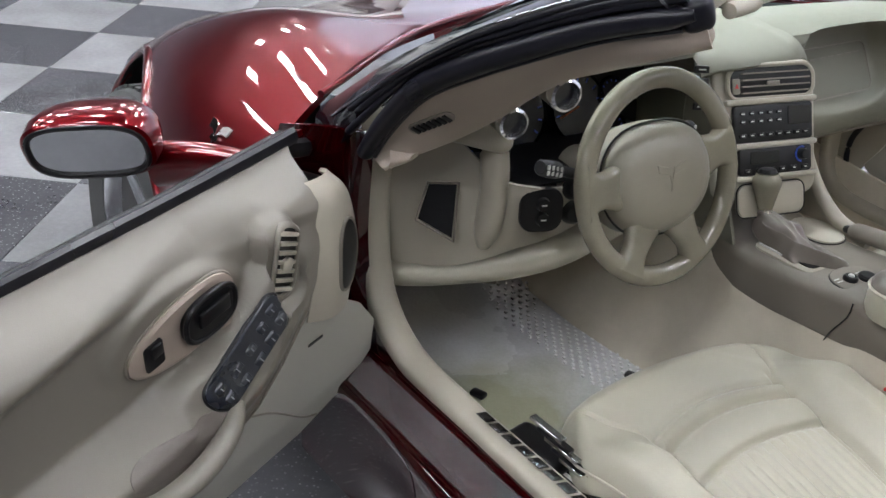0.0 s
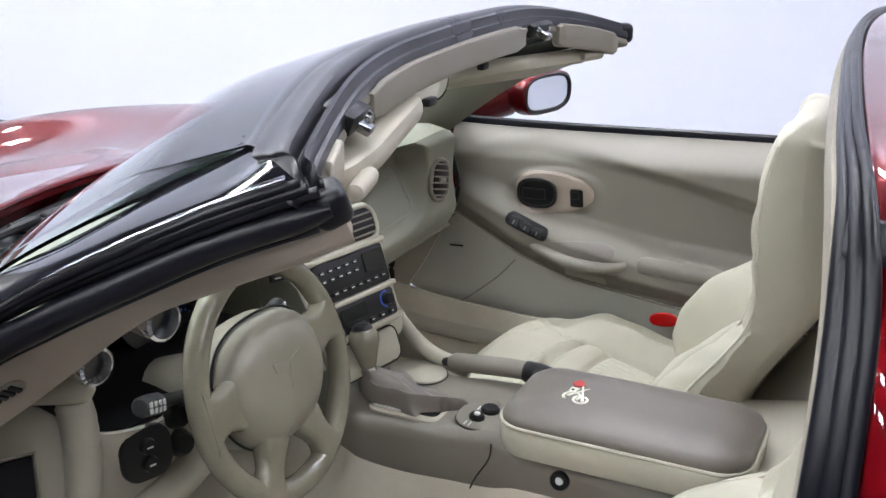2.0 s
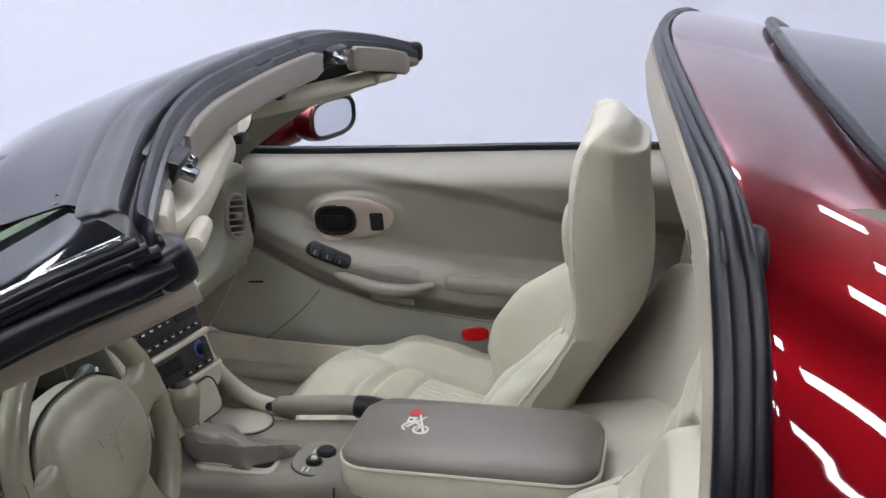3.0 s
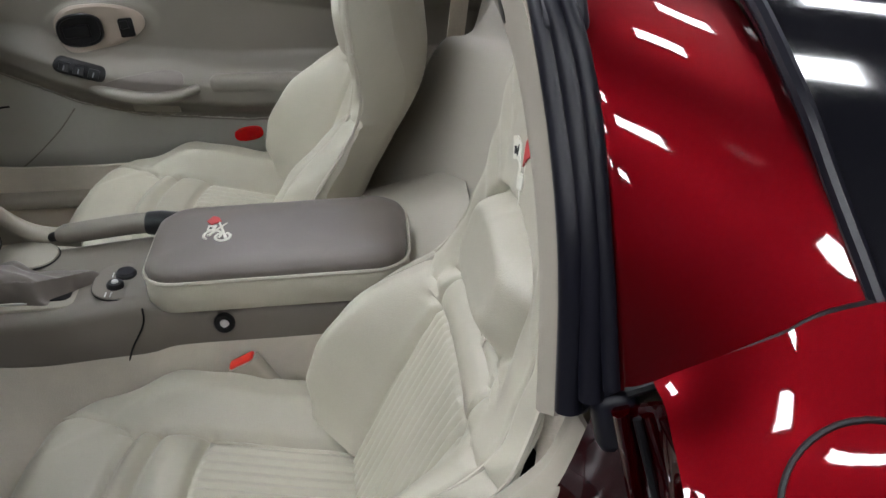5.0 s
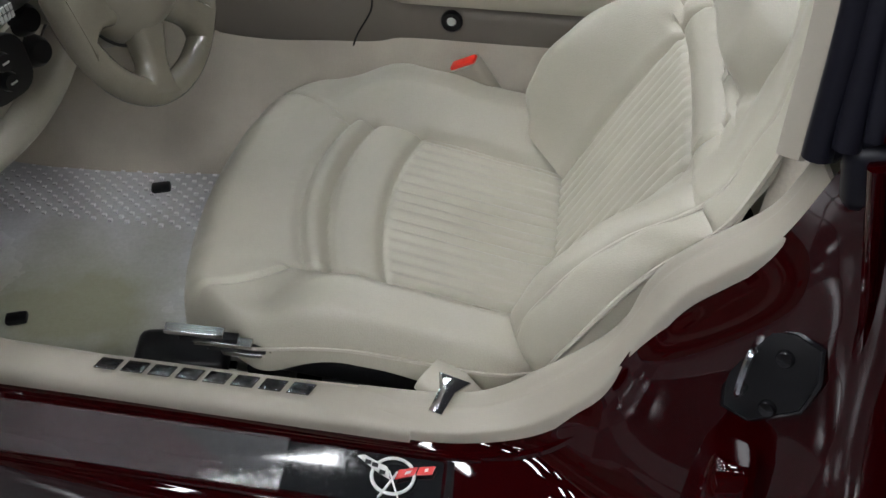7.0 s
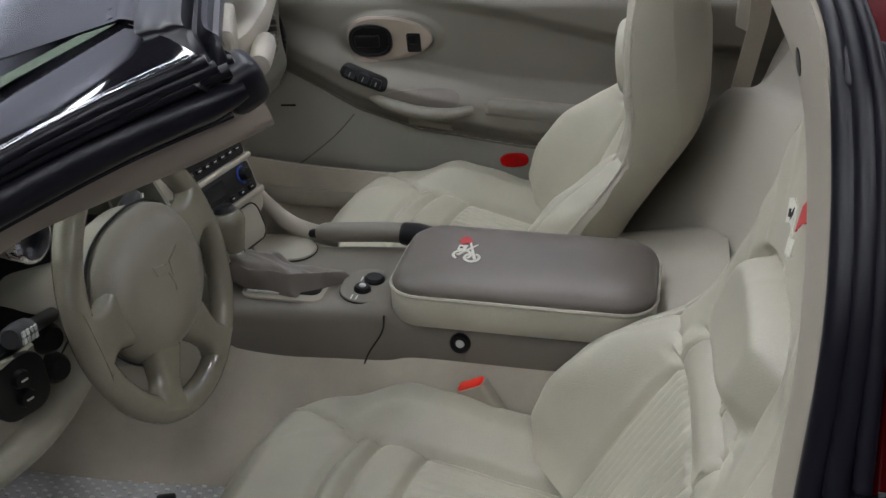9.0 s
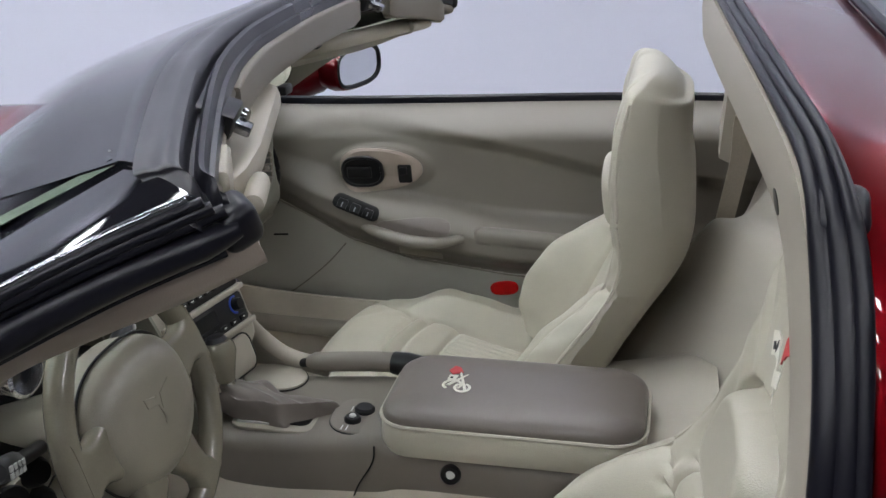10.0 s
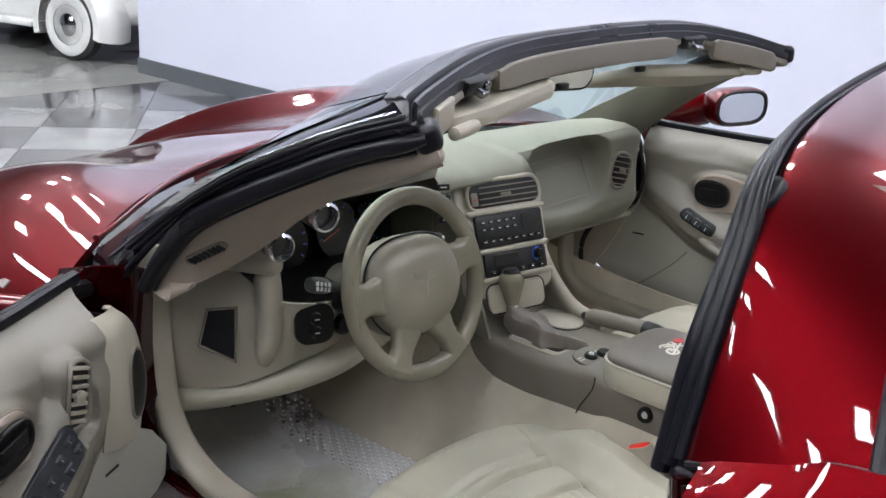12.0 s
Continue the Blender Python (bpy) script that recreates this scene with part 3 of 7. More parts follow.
SIDE = [(-0.742, 0.858), (-0.80, 0.845), (-0.865, 0.78), (-0.892, 0.68), (-0.898, 0.55), (-0.885, 0.40), (-0.84, 0.24)]
for s in (-1, 1):
    rows = []
    for x, top, dz, dy in ((0.716, 0.884, 0.022, -0.018), (0.740, 0.896, 0.018, -0.004), (0.80, 0.920, 0.016, 0.004), (0.86, 0.942, 0.020, 0.006), (1.1, 0.962, 0.03, 0.016), (1.4, 0.965, 0.04, 0.03), (1.7, 0.955, 0.04, 0.035), (2.1, 0.92, 0.03, 0.02), (2.45, 0.86, -0.01, -0.06), (2.56, 0.82, -0.05, -0.16)):
        rows.append([(x + (0.026 * smooth_step(k / 5) if x < 0.76 else 0.0), s * (-y + (dy if k else 0.004)), z + dz if k else top) for k, (y, z) in enumerate(SIDE)])
    bm = grid_sheet(rows, 40, 60)
    bmesh.ops.delete(bm, geom=[f for f in bm.faces if (f.calc_center_median().x - 1.66) ** 2 + (f.calc_center_median().z - 0.32) ** 2 < 0.355 ** 2], context="FACES")
    bmesh.ops.recalc_face_normals(bm, faces=bm.faces)
    bmesh.ops.solidify(bm, geom=bm.faces[:], thickness=0.012)
    quarter = part("rear_quarter", bm, RED, car, "dark red rear quarter panel")
    part("quarter_gap", tube(spline([(0.694, s * 0.745, 0.882), (0.74, s * 0.749, 0.899), (0.80, s * 0.750, 0.923), (0.86, s * 0.750, 0.944), (1.1, s * 0.750, 0.964), (1.4, s * 0.748, 0.967)], 40), 0.0045, 8), BLACK, quarter)
    if s < 0:
        door = [(0.062 * math.cos(a), 0.062 * math.sin(a)) for a in np.linspace(0, math.tau, 41)[:-1]]
        at, nrm = touch(quarter, (0.838, -0.845, 1.3), (0, 0, -1))
        fm = facing(at, nrm)
        part("filler_gap", draped(tube([(x, y, 0.0004) for x, y in door], 0.0024, 6, closed=True), quarter, fm, -nrm), BLACK, quarter)
part("rear_deck", grid_sheet([both([(1.94, -0.75, 0.88), (1.94, -0.4, 0.93), (1.94, 0, 0.94)]), both([(2.5, -0.70, 0.84), (2.5, -0.4, 0.90), (2.5, 0, 0.91)])], 24, 6, 0.01), RED, car)
part("rear_bumper", grid_sheet([both([(2.5, -0.72, 0.84), (2.52, -0.4, 0.90), (2.53, 0, 0.91)]), both([(2.56, -0.74, 0.6), (2.6, -0.4, 0.62), (2.61, 0, 0.62)]), both([(2.45, -0.72, 0.25), (2.5, -0.4, 0.25), (2.5, 0, 0.25)])], 24, 12, 0.01), RED, car)
part("underbody", box(-1.5, 2.4, -0.70, 0.70, 0.14, 0.26, 0.02), BLACK, car)

# door jambs and sills
for s in (-1, 1):
    f = lambda pts: [(x, -s * y, z) for x, y, z in pts]
    rows = [f([(-0.30, -0.700, 0.468), (0.0, -0.702, 0.468), (0.40, -0.704, 0.470), (0.52, -0.704, 0.548), (0.566, -0.704, 0.645), (0.645, -0.706, 0.752), (0.680, -0.722, 0.855)]),
            f([(-0.30, -0.716, 0.468), (0.0, -0.716, 0.468), (0.42, -0.718, 0.466), (0.54, -0.722, 0.535), (0.590, -0.724, 0.630), (0.668, -0.727, 0.742), (0.695, -0.735, 0.862)]),
            f([(-0.30, -0.776, 0.449), (0.0, -0.776, 0.449), (0.44, -0.778, 0.444), (0.60, -0.768, 0.47), (0.675, -0.755, 0.59), (0.705, -0.750, 0.73), (0.705, -0.745, 0.872)]),
            f([(-0.30, -0.786, 0.425), (0.0, -0.788, 0.425), (0.46, -0.825, 0.400), (0.66, -0.83, 0.40), (0.728, -0.80, 0.56), (0.738, -0.785, 0.72), (0.716, -0.752, 0.878)]),
            f([(-0.30, -0.772, 0.25), (0.0, -0.775, 0.25), (0.47, -0.86, 0.26), (0.70, -0.875, 0.30), (0.758, -0.87, 0.52), (0.762, -0.852, 0.74), (0.722, -0.757, 0.880)])]
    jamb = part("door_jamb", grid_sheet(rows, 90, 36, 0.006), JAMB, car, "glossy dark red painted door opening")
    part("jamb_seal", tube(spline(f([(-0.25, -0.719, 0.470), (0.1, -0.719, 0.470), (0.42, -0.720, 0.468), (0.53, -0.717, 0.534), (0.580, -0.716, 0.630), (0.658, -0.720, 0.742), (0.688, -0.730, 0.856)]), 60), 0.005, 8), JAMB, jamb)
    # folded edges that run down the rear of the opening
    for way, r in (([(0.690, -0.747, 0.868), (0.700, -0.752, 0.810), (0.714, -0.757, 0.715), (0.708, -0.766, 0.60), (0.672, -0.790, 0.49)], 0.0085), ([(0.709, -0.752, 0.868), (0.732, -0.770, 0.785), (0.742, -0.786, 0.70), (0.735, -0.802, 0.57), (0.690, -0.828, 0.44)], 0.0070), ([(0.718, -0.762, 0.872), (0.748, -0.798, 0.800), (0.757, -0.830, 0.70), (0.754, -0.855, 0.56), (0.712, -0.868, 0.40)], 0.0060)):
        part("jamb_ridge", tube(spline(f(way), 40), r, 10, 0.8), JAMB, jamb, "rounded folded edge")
    # black line drawn as the shade in the groove between the ridges
    part("jamb_groove", tube(spline(f([(0.700, -0.755, 0.866), (0.717, -0.763, 0.785), (0.727, -0.772, 0.70), (0.720, -0.786, 0.58), (0.682, -0.812, 0.47)]), 40), 0.0035, 8), BLACK, jamb, "thin dark line for the shade in the groove")
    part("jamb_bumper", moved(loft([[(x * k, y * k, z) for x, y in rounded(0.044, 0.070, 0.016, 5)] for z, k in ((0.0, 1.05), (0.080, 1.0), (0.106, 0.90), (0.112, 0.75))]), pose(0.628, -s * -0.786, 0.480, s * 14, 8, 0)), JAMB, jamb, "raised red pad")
    # lock striker on its black plate
    sm = facing((0.660, -s * -0.743, 0.660), (-0.45, s * 0.86, 0.25))
    flip = -1 if s > 0 else 1
    seat_plate = [(-0.030 * flip, 0.034), (0.010 * flip, 0.044), (0.030 * flip, 0.040), (0.036 * flip, 0.012), (0.030 * flip, -0.016), (-0.004 * flip, -0.046), (-0.026 * flip, -0.044), (-0.030 * flip, -0.020)]
    striker = part("striker", moved(plate(seat_plate, 0.007, 0.0025), sm), BLACK, jamb, "black door lock striker plate")
    part("striker_rim", moved(tube([(x * 1.02, y * 1.02, 0.003) for x, y in seat_plate], 0.0034, 8, closed=True), sm), GLOSS_BLACK, jamb)
    part("striker_bar", moved(tube(spline([(-0.014 * flip, 0.020, 0.006), (-0.014 * flip, 0.018, 0.022), (-0.014 * flip, -0.016, 0.022), (-0.014 * flip, -0.018, 0.006)], 16), 0.0032, 8), sm), ALLOY, jamb)
    for q in (0.022, -0.026):
        part("striker_bolt", moved(turned([(0.001, 0.012), (0.006, 0.0115), (0.0075, 0.009), (0.0075, 0.005)], 12), sm @ Matrix.Translation((0.008 * flip, q, 0))), GLOSS_BLACK, jamb)
    part("bolt", moved(turned([(0.001, 0.008), (0.006, 0.007), (0.008, 0.003), (0.012, 0.001), (0.012, -0.004)], 16), facing((0.738, -s * -0.786, 0.752), (-0.5, s * 1.0, 0.1))), BLACK, jamb)
    plate_bm = grid_sheet([f([(-0.24, -0.730, 0.4685), (0.396, -0.730, 0.4680)]), f([(-0.24, -0.752, 0.4620), (0.398, -0.752, 0.4612)]), f([(-0.24, -0.775, 0.4545), (0.398, -0.775, 0.4535)])], 20, 8, 0.003)
    sill_plate = part("sill_plate", plate_bm, CARBON, jamb, "gloss black woven-pattern sill plate with a badge")
    # chrome strip added as the glint on the plate's bevelled end
    part("end_cap", grid_sheet([f([(0.399, -0.728, 0.4690), (0.409, -0.728, 0.4670)]), f([(0.401, -0.752, 0.4625), (0.411, -0.752, 0.4600)]), f([(0.401, -0.778, 0.4550), (0.411, -0.778, 0.4520)])], 4, 8, 0.004), CHROME, jamb, "bright strip for the glint at the plate end")
    part("sill_edge", tube(f([(-0.28, -0.7245, 0.4695), (0.40, -0.7245, 0.4690), (0.43, -0.7245, 0.471)]), 0.0028, 8), JAMB, jamb)
    part("sill_edge", tube(f([(-0.28, -0.781, 0.4530), (0.40, -0.781, 0.4520), (0.45, -0.785, 0.452)]), 0.0034, 8), JAMB, jamb)
    if s < 0:
        film = part("film", grid_sheet([f([(-0.24, -0.7285, 0.4725), (0.246, -0.7285, 0.4715)]), f([(-0.24, -0.752, 0.4660), (0.248, -0.752, 0.4652)]), f([(-0.24, -0.779, 0.4585), (0.248, -0.779, 0.4575)])], 40, 10), FILM, jamb, "clear hazy protective film")
        film.visible_shadow = False

# small crossed-flag badge on the near fender, as plain shapes
at, nrm = touch(front, (-0.30, -1.6, 1.02), (-0.209, 0.80, -0.298))
fb = facing(at, nrm) @ Matrix.Scale(0.95, 4)
BADGE_PALE = material("pale_badge_enamel", (0.55, 0.50, 0.48), 0.2, 0.3, 0.2, 60, coat=0.6)
for pts, mat in ((((-0.004, -0.020), (0.0, -0.022), (0.010, 0.006), (0.006, 0.008)), CHROME), (((0.004, -0.020), (0.0, -0.022), (-0.010, 0.006), (-0.006, 0.008)), CHROME), (((0.004, -0.002), (0.016, 0.004), (0.030, 0.004), (0.034, 0.020), (0.020, 0.020), (0.008, 0.014)), BADGE_PALE), (((-0.004, -0.002), (-0.016, 0.004), (-0.030, 0.004), (-0.034, 0.020), (-0.020, 0.020), (-0.008, 0.014)), CHROME), (((-0.012, -0.012), (0.012, -0.014), (0.013, -0.006), (-0.012, -0.004)), CHROME)):
    part("fender_badge", draped(plate(pts, 0.003), front, fb, -Vector(nrm), 0.001), mat, front, "small crossed-flag badge")

# badge on the near sill plate: plain ring and flags
pm = facing((0.352, -0.752, 0.4665), (0, -0.29, 0.96), up=(0, 1, 0))
badge = part("badge", moved(tube([(0.020 * math.cos(a), 0.017 * math.sin(a), 0.001) for a in np.linspace(0, math.tau, 41)[:-1]], 0.0017, 6, closed=True), pm), SYMBOL, car, "oval pale badge with a red and a pale flag")
BADGE_FLAG = material("badge_red", (0.55, 0.02, 0.02), 0.3)
part("flag", moved(plate([(0.003, -0.003), (0.020, 0.003), (0.022, 0.011), (0.005, 0.006)], 0.0032), pm), BADGE_FLAG, badge)
part("flag", moved(plate([(0.0215, 0.0035), (0.036, 0.006), (0.038, 0.014), (0.0235, 0.011)], 0.0032), pm), BADGE_FLAG, badge)
part("flag_mark", moved(plate([(0.011, 0.002), (0.016, 0.004), (0.017, 0.007), (0.012, 0.005)], 0.0036), pm), SYMBOL, badge)
part("flag_mark", moved(plate([(0.029, 0.007), (0.032, 0.008), (0.032, 0.011), (0.029, 0.010)], 0.0036), pm), SYMBOL, badge)
part("flag", moved(plate([(-0.002, -0.004), (-0.018, 0.003), (-0.036, 0.014), (-0.030, 0.016), (-0.006, 0.007)][::-1], 0.0032), pm), SYMBOL, badge)
for x, y in ((-0.010, 0.002), (-0.018, 0.008), (-0.025, 0.010)):
    part("flag_mark", moved(plate([(x - 0.003, y - 0.002), (x + 0.003, y - 0.003), (x + 0.003, y + 0.001), (x - 0.003, y + 0.002)], 0.0036), pm), BLACK, badge)
for k in (-1, 1):
    part("staff", moved(plate([(0.0095 * k - 0.001, -0.022), (0.0095 * k + 0.001, -0.022), (-0.004 * k + 0.001, 0.004), (-0.004 * k - 0.001, 0.004)], 0.0032), pm), SYMBOL, badge)


# ---- doors ----
def smooth(a, b, x):
    t = min(max((x - a) / (b - a), 0.0), 1.0)
    return t * t * (3 - 2 * t)


def band_foot(x, s=1):
    """Height of the line at which the armrest band ends above the lower pocket panel."""
    if s < 0:
        return float(np.interp(x, [-0.36, -0.23, -0.19, -0.153, -0.098, -0.03, 0.05, 0.25, 0.75], [0.74, 0.672, 0.645, 0.608, 0.568, 0.552, 0.538, 0.525, 0.515]))
    return float(np.interp(x, [-0.36, -0.22, -0.15, -0.076, 0.05, 0.25, 0.5, 0.75], [0.74, 0.672, 0.638, 0.598, 0.562, 0.538, 0.526, 0.52]))


def band_crest(x, s=1):
    """Height of the crest of the armrest band, below the hollow with the handle."""
    if s < 0:
        return float(np.interp(x, [-0.36, -0.22, -0.15, -0.1, -0.05, 0.0, 0.05, 0.12, 0.3, 0.5, 0.75], [0.80, 0.775, 0.758, 0.742, 0.716, 0.686, 0.664, 0.655, 0.640, 0.622, 0.61]))
    return float(np.interp(x, [-0.36, -0.22, -0.1, -0.05, 0.0, 0.05, 0.146, 0.23, 0.5, 0.75], [0.78, 0.748, 0.708, 0.692, 0.676, 0.664, 0.646, 0.634, 0.618, 0.61]))


def door_face(x, z, s=1):
    """How far out the inner face of the closed door lies, at x along the car and height z."""
    foot, crest = band_foot(x, s), band_crest(x, s)
    on = smooth(-0.26, -0.06, x)
    proud = 0.006 + 0.030 * on
    roll = float(np.interp(x, [-0.3, -0.22, -0.15, -0.06, 0.03, 0.11, 0.25, 0.42, 0.75], [0.775, 0.800, 0.828, 0.838, 0.826, 0.812, 0.785, 0.745, 0.72]))
    if z < foot:
        y = 0.674 + 0.012 * smooth(0.50, 0.43, z) - 0.004 * smooth(foot - 0.1, foot, z)
    else:
        y = 0.668 - proud * smooth(0.0, 0.5, (z - foot) / (crest - foot))
        y += (0.004 + proud + 0.018 * on) * smooth(crest - 0.022, crest + 0.034, z) * smooth(roll + 0.016, roll - 0.02, z)
        y += (0.004 + proud - 0.004) * smooth(roll - 0.02, roll + 0.016, z) * smooth(crest - 0.022, crest + 0.034, z)
    # level seats for the handle, and on the driver's side for the switches and the vent
    hx, hz = (0.0, 0.752) if s < 0 else (-0.008, 0.742)
    level = smooth(1.35, 0.85, ((x - hx) / (0.098 if s > 0 else 0.104)) ** 2 + ((z - hz) / (0.047 if s > 0 else 0.060)) ** 2)
    y += (0.684 - 0.10 * (z - hz) - y) * level
    if s < 0:
        u, v = (x + 0.066) * 0.857 - (z - 0.688) * 0.515, (x + 0.066) * 0.515 + (z - 0.688) * 0.857
        v -= 0.012 * (u / 0.07) ** 2 - 0.006
        level = smooth(3.2, 1.0, (u / 0.086) ** 4 + (v / 0.028) ** 4)
        y += (0.646 + 0.38 * v - y) * level
        level = smooth(1.6, 0.8, ((x + 0.158) / 0.030) ** 4 + ((z - 0.766) / 0.056) ** 4)
        y += (0.663 - y) * level
    return y + 0.075 * smooth(0.795, 0.864, z) ** 1.6


def door_lift(x, v):
    return v * (-0.006 + 0.032 * smooth(-0.3, 0.7, x))


def front_edge(z):
    return float(np.interp(z, [0.44, 0.462, 0.50, 0.55, 0.60, 0.645, 0.68, 0.74, 0.80, 0.85, 0.872], [-0.20, -0.30, -0.355, -0.365, -0.33, -0.27, -0.228, -0.222, -0.232, -0.262, -0.275]))


# driver's mirror glass, darkened to dim what it reflects
DARK_MIRROR = material("dark_mirror_glass", (0.42, 0.43, 0.45), 0.01, 1.0, 0.0)
MIRROR_AT, MIRROR_N = (-0.15, -0.985, 0.824), (0.86, 0.48, -0.17)
GLOSSBLACK = material("gloss_black_plastic", (0.006, 0.006, 0.007), 0.32, 0, 0.15, 9, spec=0.3)
DOOR_UP = material("taupe_beige_vinyl", (0.168, 0.152, 0.127), 0.42, 0, 0.06, 5, 0.25, 800)
BEZEL = material("warm_beige_plastic", (0.30, 0.245, 0.205), 0.36, 0, 0.05, 5, 0.1, 800)
SWITCH_PRINT = material("grey_switch_print", (0.22, 0.23, 0.25), 0.5, 0, 0.05)
DOOR_LOW = material("pale_cream_vinyl", (0.34, 0.33, 0.29), 0.42, 0, 0.05, 5, 0.25, 800)


def make_door(s, name, label):
    """A door in its closed place; s is the side."""
    rows = []
    for j in range(151):
        v = j / 150
        row = []
        for i in range(241):
            u = i / 240
            z0 = 0.44 + 0.42 * v
            x = front_edge(z0) + (0.735 - front_edge(z0)) * u
            z = z0 + door_lift(x, v)
            row.append((x, s * door_face(x, z0, s), z))
        rows.append(row)
    bm = loft([r + [(x, y + s * 0.006, z) for x, y, z in r[::-1]] for r in rows])
    for f in bm.faces:
        c = f.calc_center_median()
        f.material_index = 1 if c.z < band_foot(c.x, s) + 0.006 * smooth(-0.3, 0.7, c.x) else 0
    d = part(name, bm, [DOOR_UP, DOOR_LOW], car, label)
    skin = []
    for x in (-0.335, 0.0, 0.4, 0.742):
        skin.append([(x, s * y, z + 0.028 * smooth(-0.3, 0.7, x) * smooth(0.6, 0.86, z)) for y, z in ((0.690, 0.452), (0.80, 0.432), (0.872, 0.47), (0.893, 0.60), (0.868, 0.74), (0.81, 0.825), (0.775, 0.842))])
    part("outer_skin", grid_sheet(skin, 30, 24, 0.008), RED, d, "dark red painted outer door skin")
    part("end_face", grid_sheet([[(-0.333, s * 0.70, 0.46), (-0.333, s * 0.87, 0.46)], [(-0.333, s * 0.70, 0.62), (-0.333, s * 0.89, 0.62)], [(-0.315, s * 0.735, 0.77), (-0.33, s * 0.80, 0.77)]], 6, 8, 0.01), BLACK, d)
    belt = [(x, s * 0.752, 0.858 + 0.030 * smooth(-0.3, 0.7, x)) for x in np.linspace(-0.29, 0.735, 24)]
    part("belt_seal", tube(belt, 0.009, 8, 1.3), RUBBER, d, "black rubber window seal")
    part("belt_strip", tube([(x, s * 0.772, z - 0.004) for x, _, z in belt], 0.006, 8), BLACK, d)
    def on(bm, x, z, spin=0.0, lift=0.0):
        """Lays a piece on the door's face: its x runs rearwards, its y up, its z into the cabin."""
        ca, sa = math.cos(radians(spin)), math.sin(radians(spin))
        for vert in bm.verts:
            px, pz = x + vert.co.x * ca - vert.co.y * sa, z + vert.co.x * sa + vert.co.y * ca
            z0 = pz - door_lift(px, (pz - 0.44) / 0.42)
            vert.co = Vector((px, s * (door_face(px, z0, s) - vert.co.z - lift), pz))
        return bm

    def ring(outline, h, r, k=1.0):
        return tube([(x * k, y * k, h) for x, y in outline], r, 8, closed=True)

    def disc(outline, h, bevel=0.0, inner=0.0):
        """A plate made of rings, so that it can follow a curved face."""
        ks = [1.0, 1.0, 1.0 - bevel] + [1.0 - bevel - (1.0 - bevel) * q for q in (0.2, 0.4, 0.6, 0.8, 0.97)]
        hs = [-0.004, h * 0.6, h] + [h - inner * min(1.0, q * 1.6) for q in (0.2, 0.4, 0.6, 0.8, 0.97)]
        return loft([[(x * k, y * k, hh) for x, y in outline] for k, hh in zip(ks, hs)])

    # lower pocket panel with its seams, and the slit
    seam = spline([(-0.235, 0, 0.452), (-0.20, 0, 0.475), (-0.13, 0, 0.535), (-0.085, 0, 0.585 if s > 0 else 0.562)], 16)
    part("seam", tube([(x, s * (door_face(x, z, s) - 0.0005), z) for x, _, z in seam], 0.0016, 6), SHALE_DARK, d)
    foot = [(x, s * (door_face(x, band_foot(x, s) + 0.001, s) - 0.0005), band_foot(x, s)) for x in np.linspace(-0.23, 0.72, 60)]
    part("seam", tube(foot, 0.0018, 6), SHALE_DARK, d)
    part("slit", on(box(-0.016, 0.016, -0.002, 0.002, -0.002, 0.0012), -0.226, 0.595, 4), BLACK, d)
    # inner handle in its bezel
    hx, hz, tilt = (0.0, 0.752, -7) if s < 0 else (-0.008, 0.742, 3)
    oval = [(0.085 * math.copysign(abs(math.cos(a)) ** 0.85, math.cos(a)), 0.044 * math.copysign(abs(math.sin(a)) ** 0.85, math.sin(a)) * (1.0 - 0.22 * math.cos(a))) for a in np.linspace(0, math.tau, 49)[:-1]]
    part("handle_bezel", on(disc(oval, 0.008, 0.10, 0.003), hx, hz, tilt), BEZEL, d, "warm beige oval handle bezel")
    part("bezel_gap", on(ring(oval, 0.001, 0.0016, 1.02), hx, hz, tilt), SHALE_DARK, d)
    cup = [(0.042 * math.copysign(abs(math.cos(a)) ** 0.8, math.cos(a)), 0.031 * math.copysign(abs(math.sin(a)) ** 0.75, math.sin(a))) for a in np.linspace(0, math.tau, 41)[:-1]]
    cx, cz = hx - 0.036, hz + (0.004 if s < 0 else -0.004)
    part("handle_cup", on(disc(cup, 0.0135, 0.06, 0.004), cx, cz, tilt), GLOSSBLACK, d, "black recessed handle cup")
    part("handle_ring", on(ring(cup, 0.013, 0.0036, 0.97), cx, cz, tilt), GLOSSBLACK, d)
    part("pull_lever", on(box(-0.032, 0.018, -0.014, 0.010, 0.008, 0.015, 0.003, 3), cx, cz, tilt), GLOSSBLACK, d, "black pull lever")
    part("lock_slot", on(disc(rounded(0.028, 0.038, 0.004), 0.0095, 0.02), hx + 0.050, hz - 0.006, tilt), BLACK, d)
    part("lock_slider", on(box(-0.008, 0.008, -0.004, 0.013, 0.008, 0.0125, 0.002), hx + 0.047, hz - 0.004, tilt), BLACK, d)
    # armrest pull over its pocket
    # a flat dark disc carries the shade of the pocket
    pocket = [(0.078 * math.copysign(abs(math.cos(a)) ** 0.7, math.cos(a)), 0.020 * math.copysign(abs(math.sin(a)) ** 0.8, math.sin(a))) for a in np.linspace(0, math.tau, 41)[:-1]]
    part("pull_pocket", on(disc(pocket, 0.0015), 0.062, 0.636, 3), LEATHER_DARK, d, "dark disc painted for the shade behind the pull")
    pull = spline([(-0.035, s * 0.640, 0.634), (0.0, s * 0.618, 0.630), (0.06, s * 0.606, 0.620), (0.12, s * 0.610, 0.618), (0.165, s * 0.634, 0.622)], 24)
    part("arm_pull", tube(pull, [0.009 + 0.007 * math.sin(math.pi * min(max(i / 24, 0.06), 0.94)) for i in range(25)], 12, 0.8), DOOR_UP, d, "taupe padded pull handle")
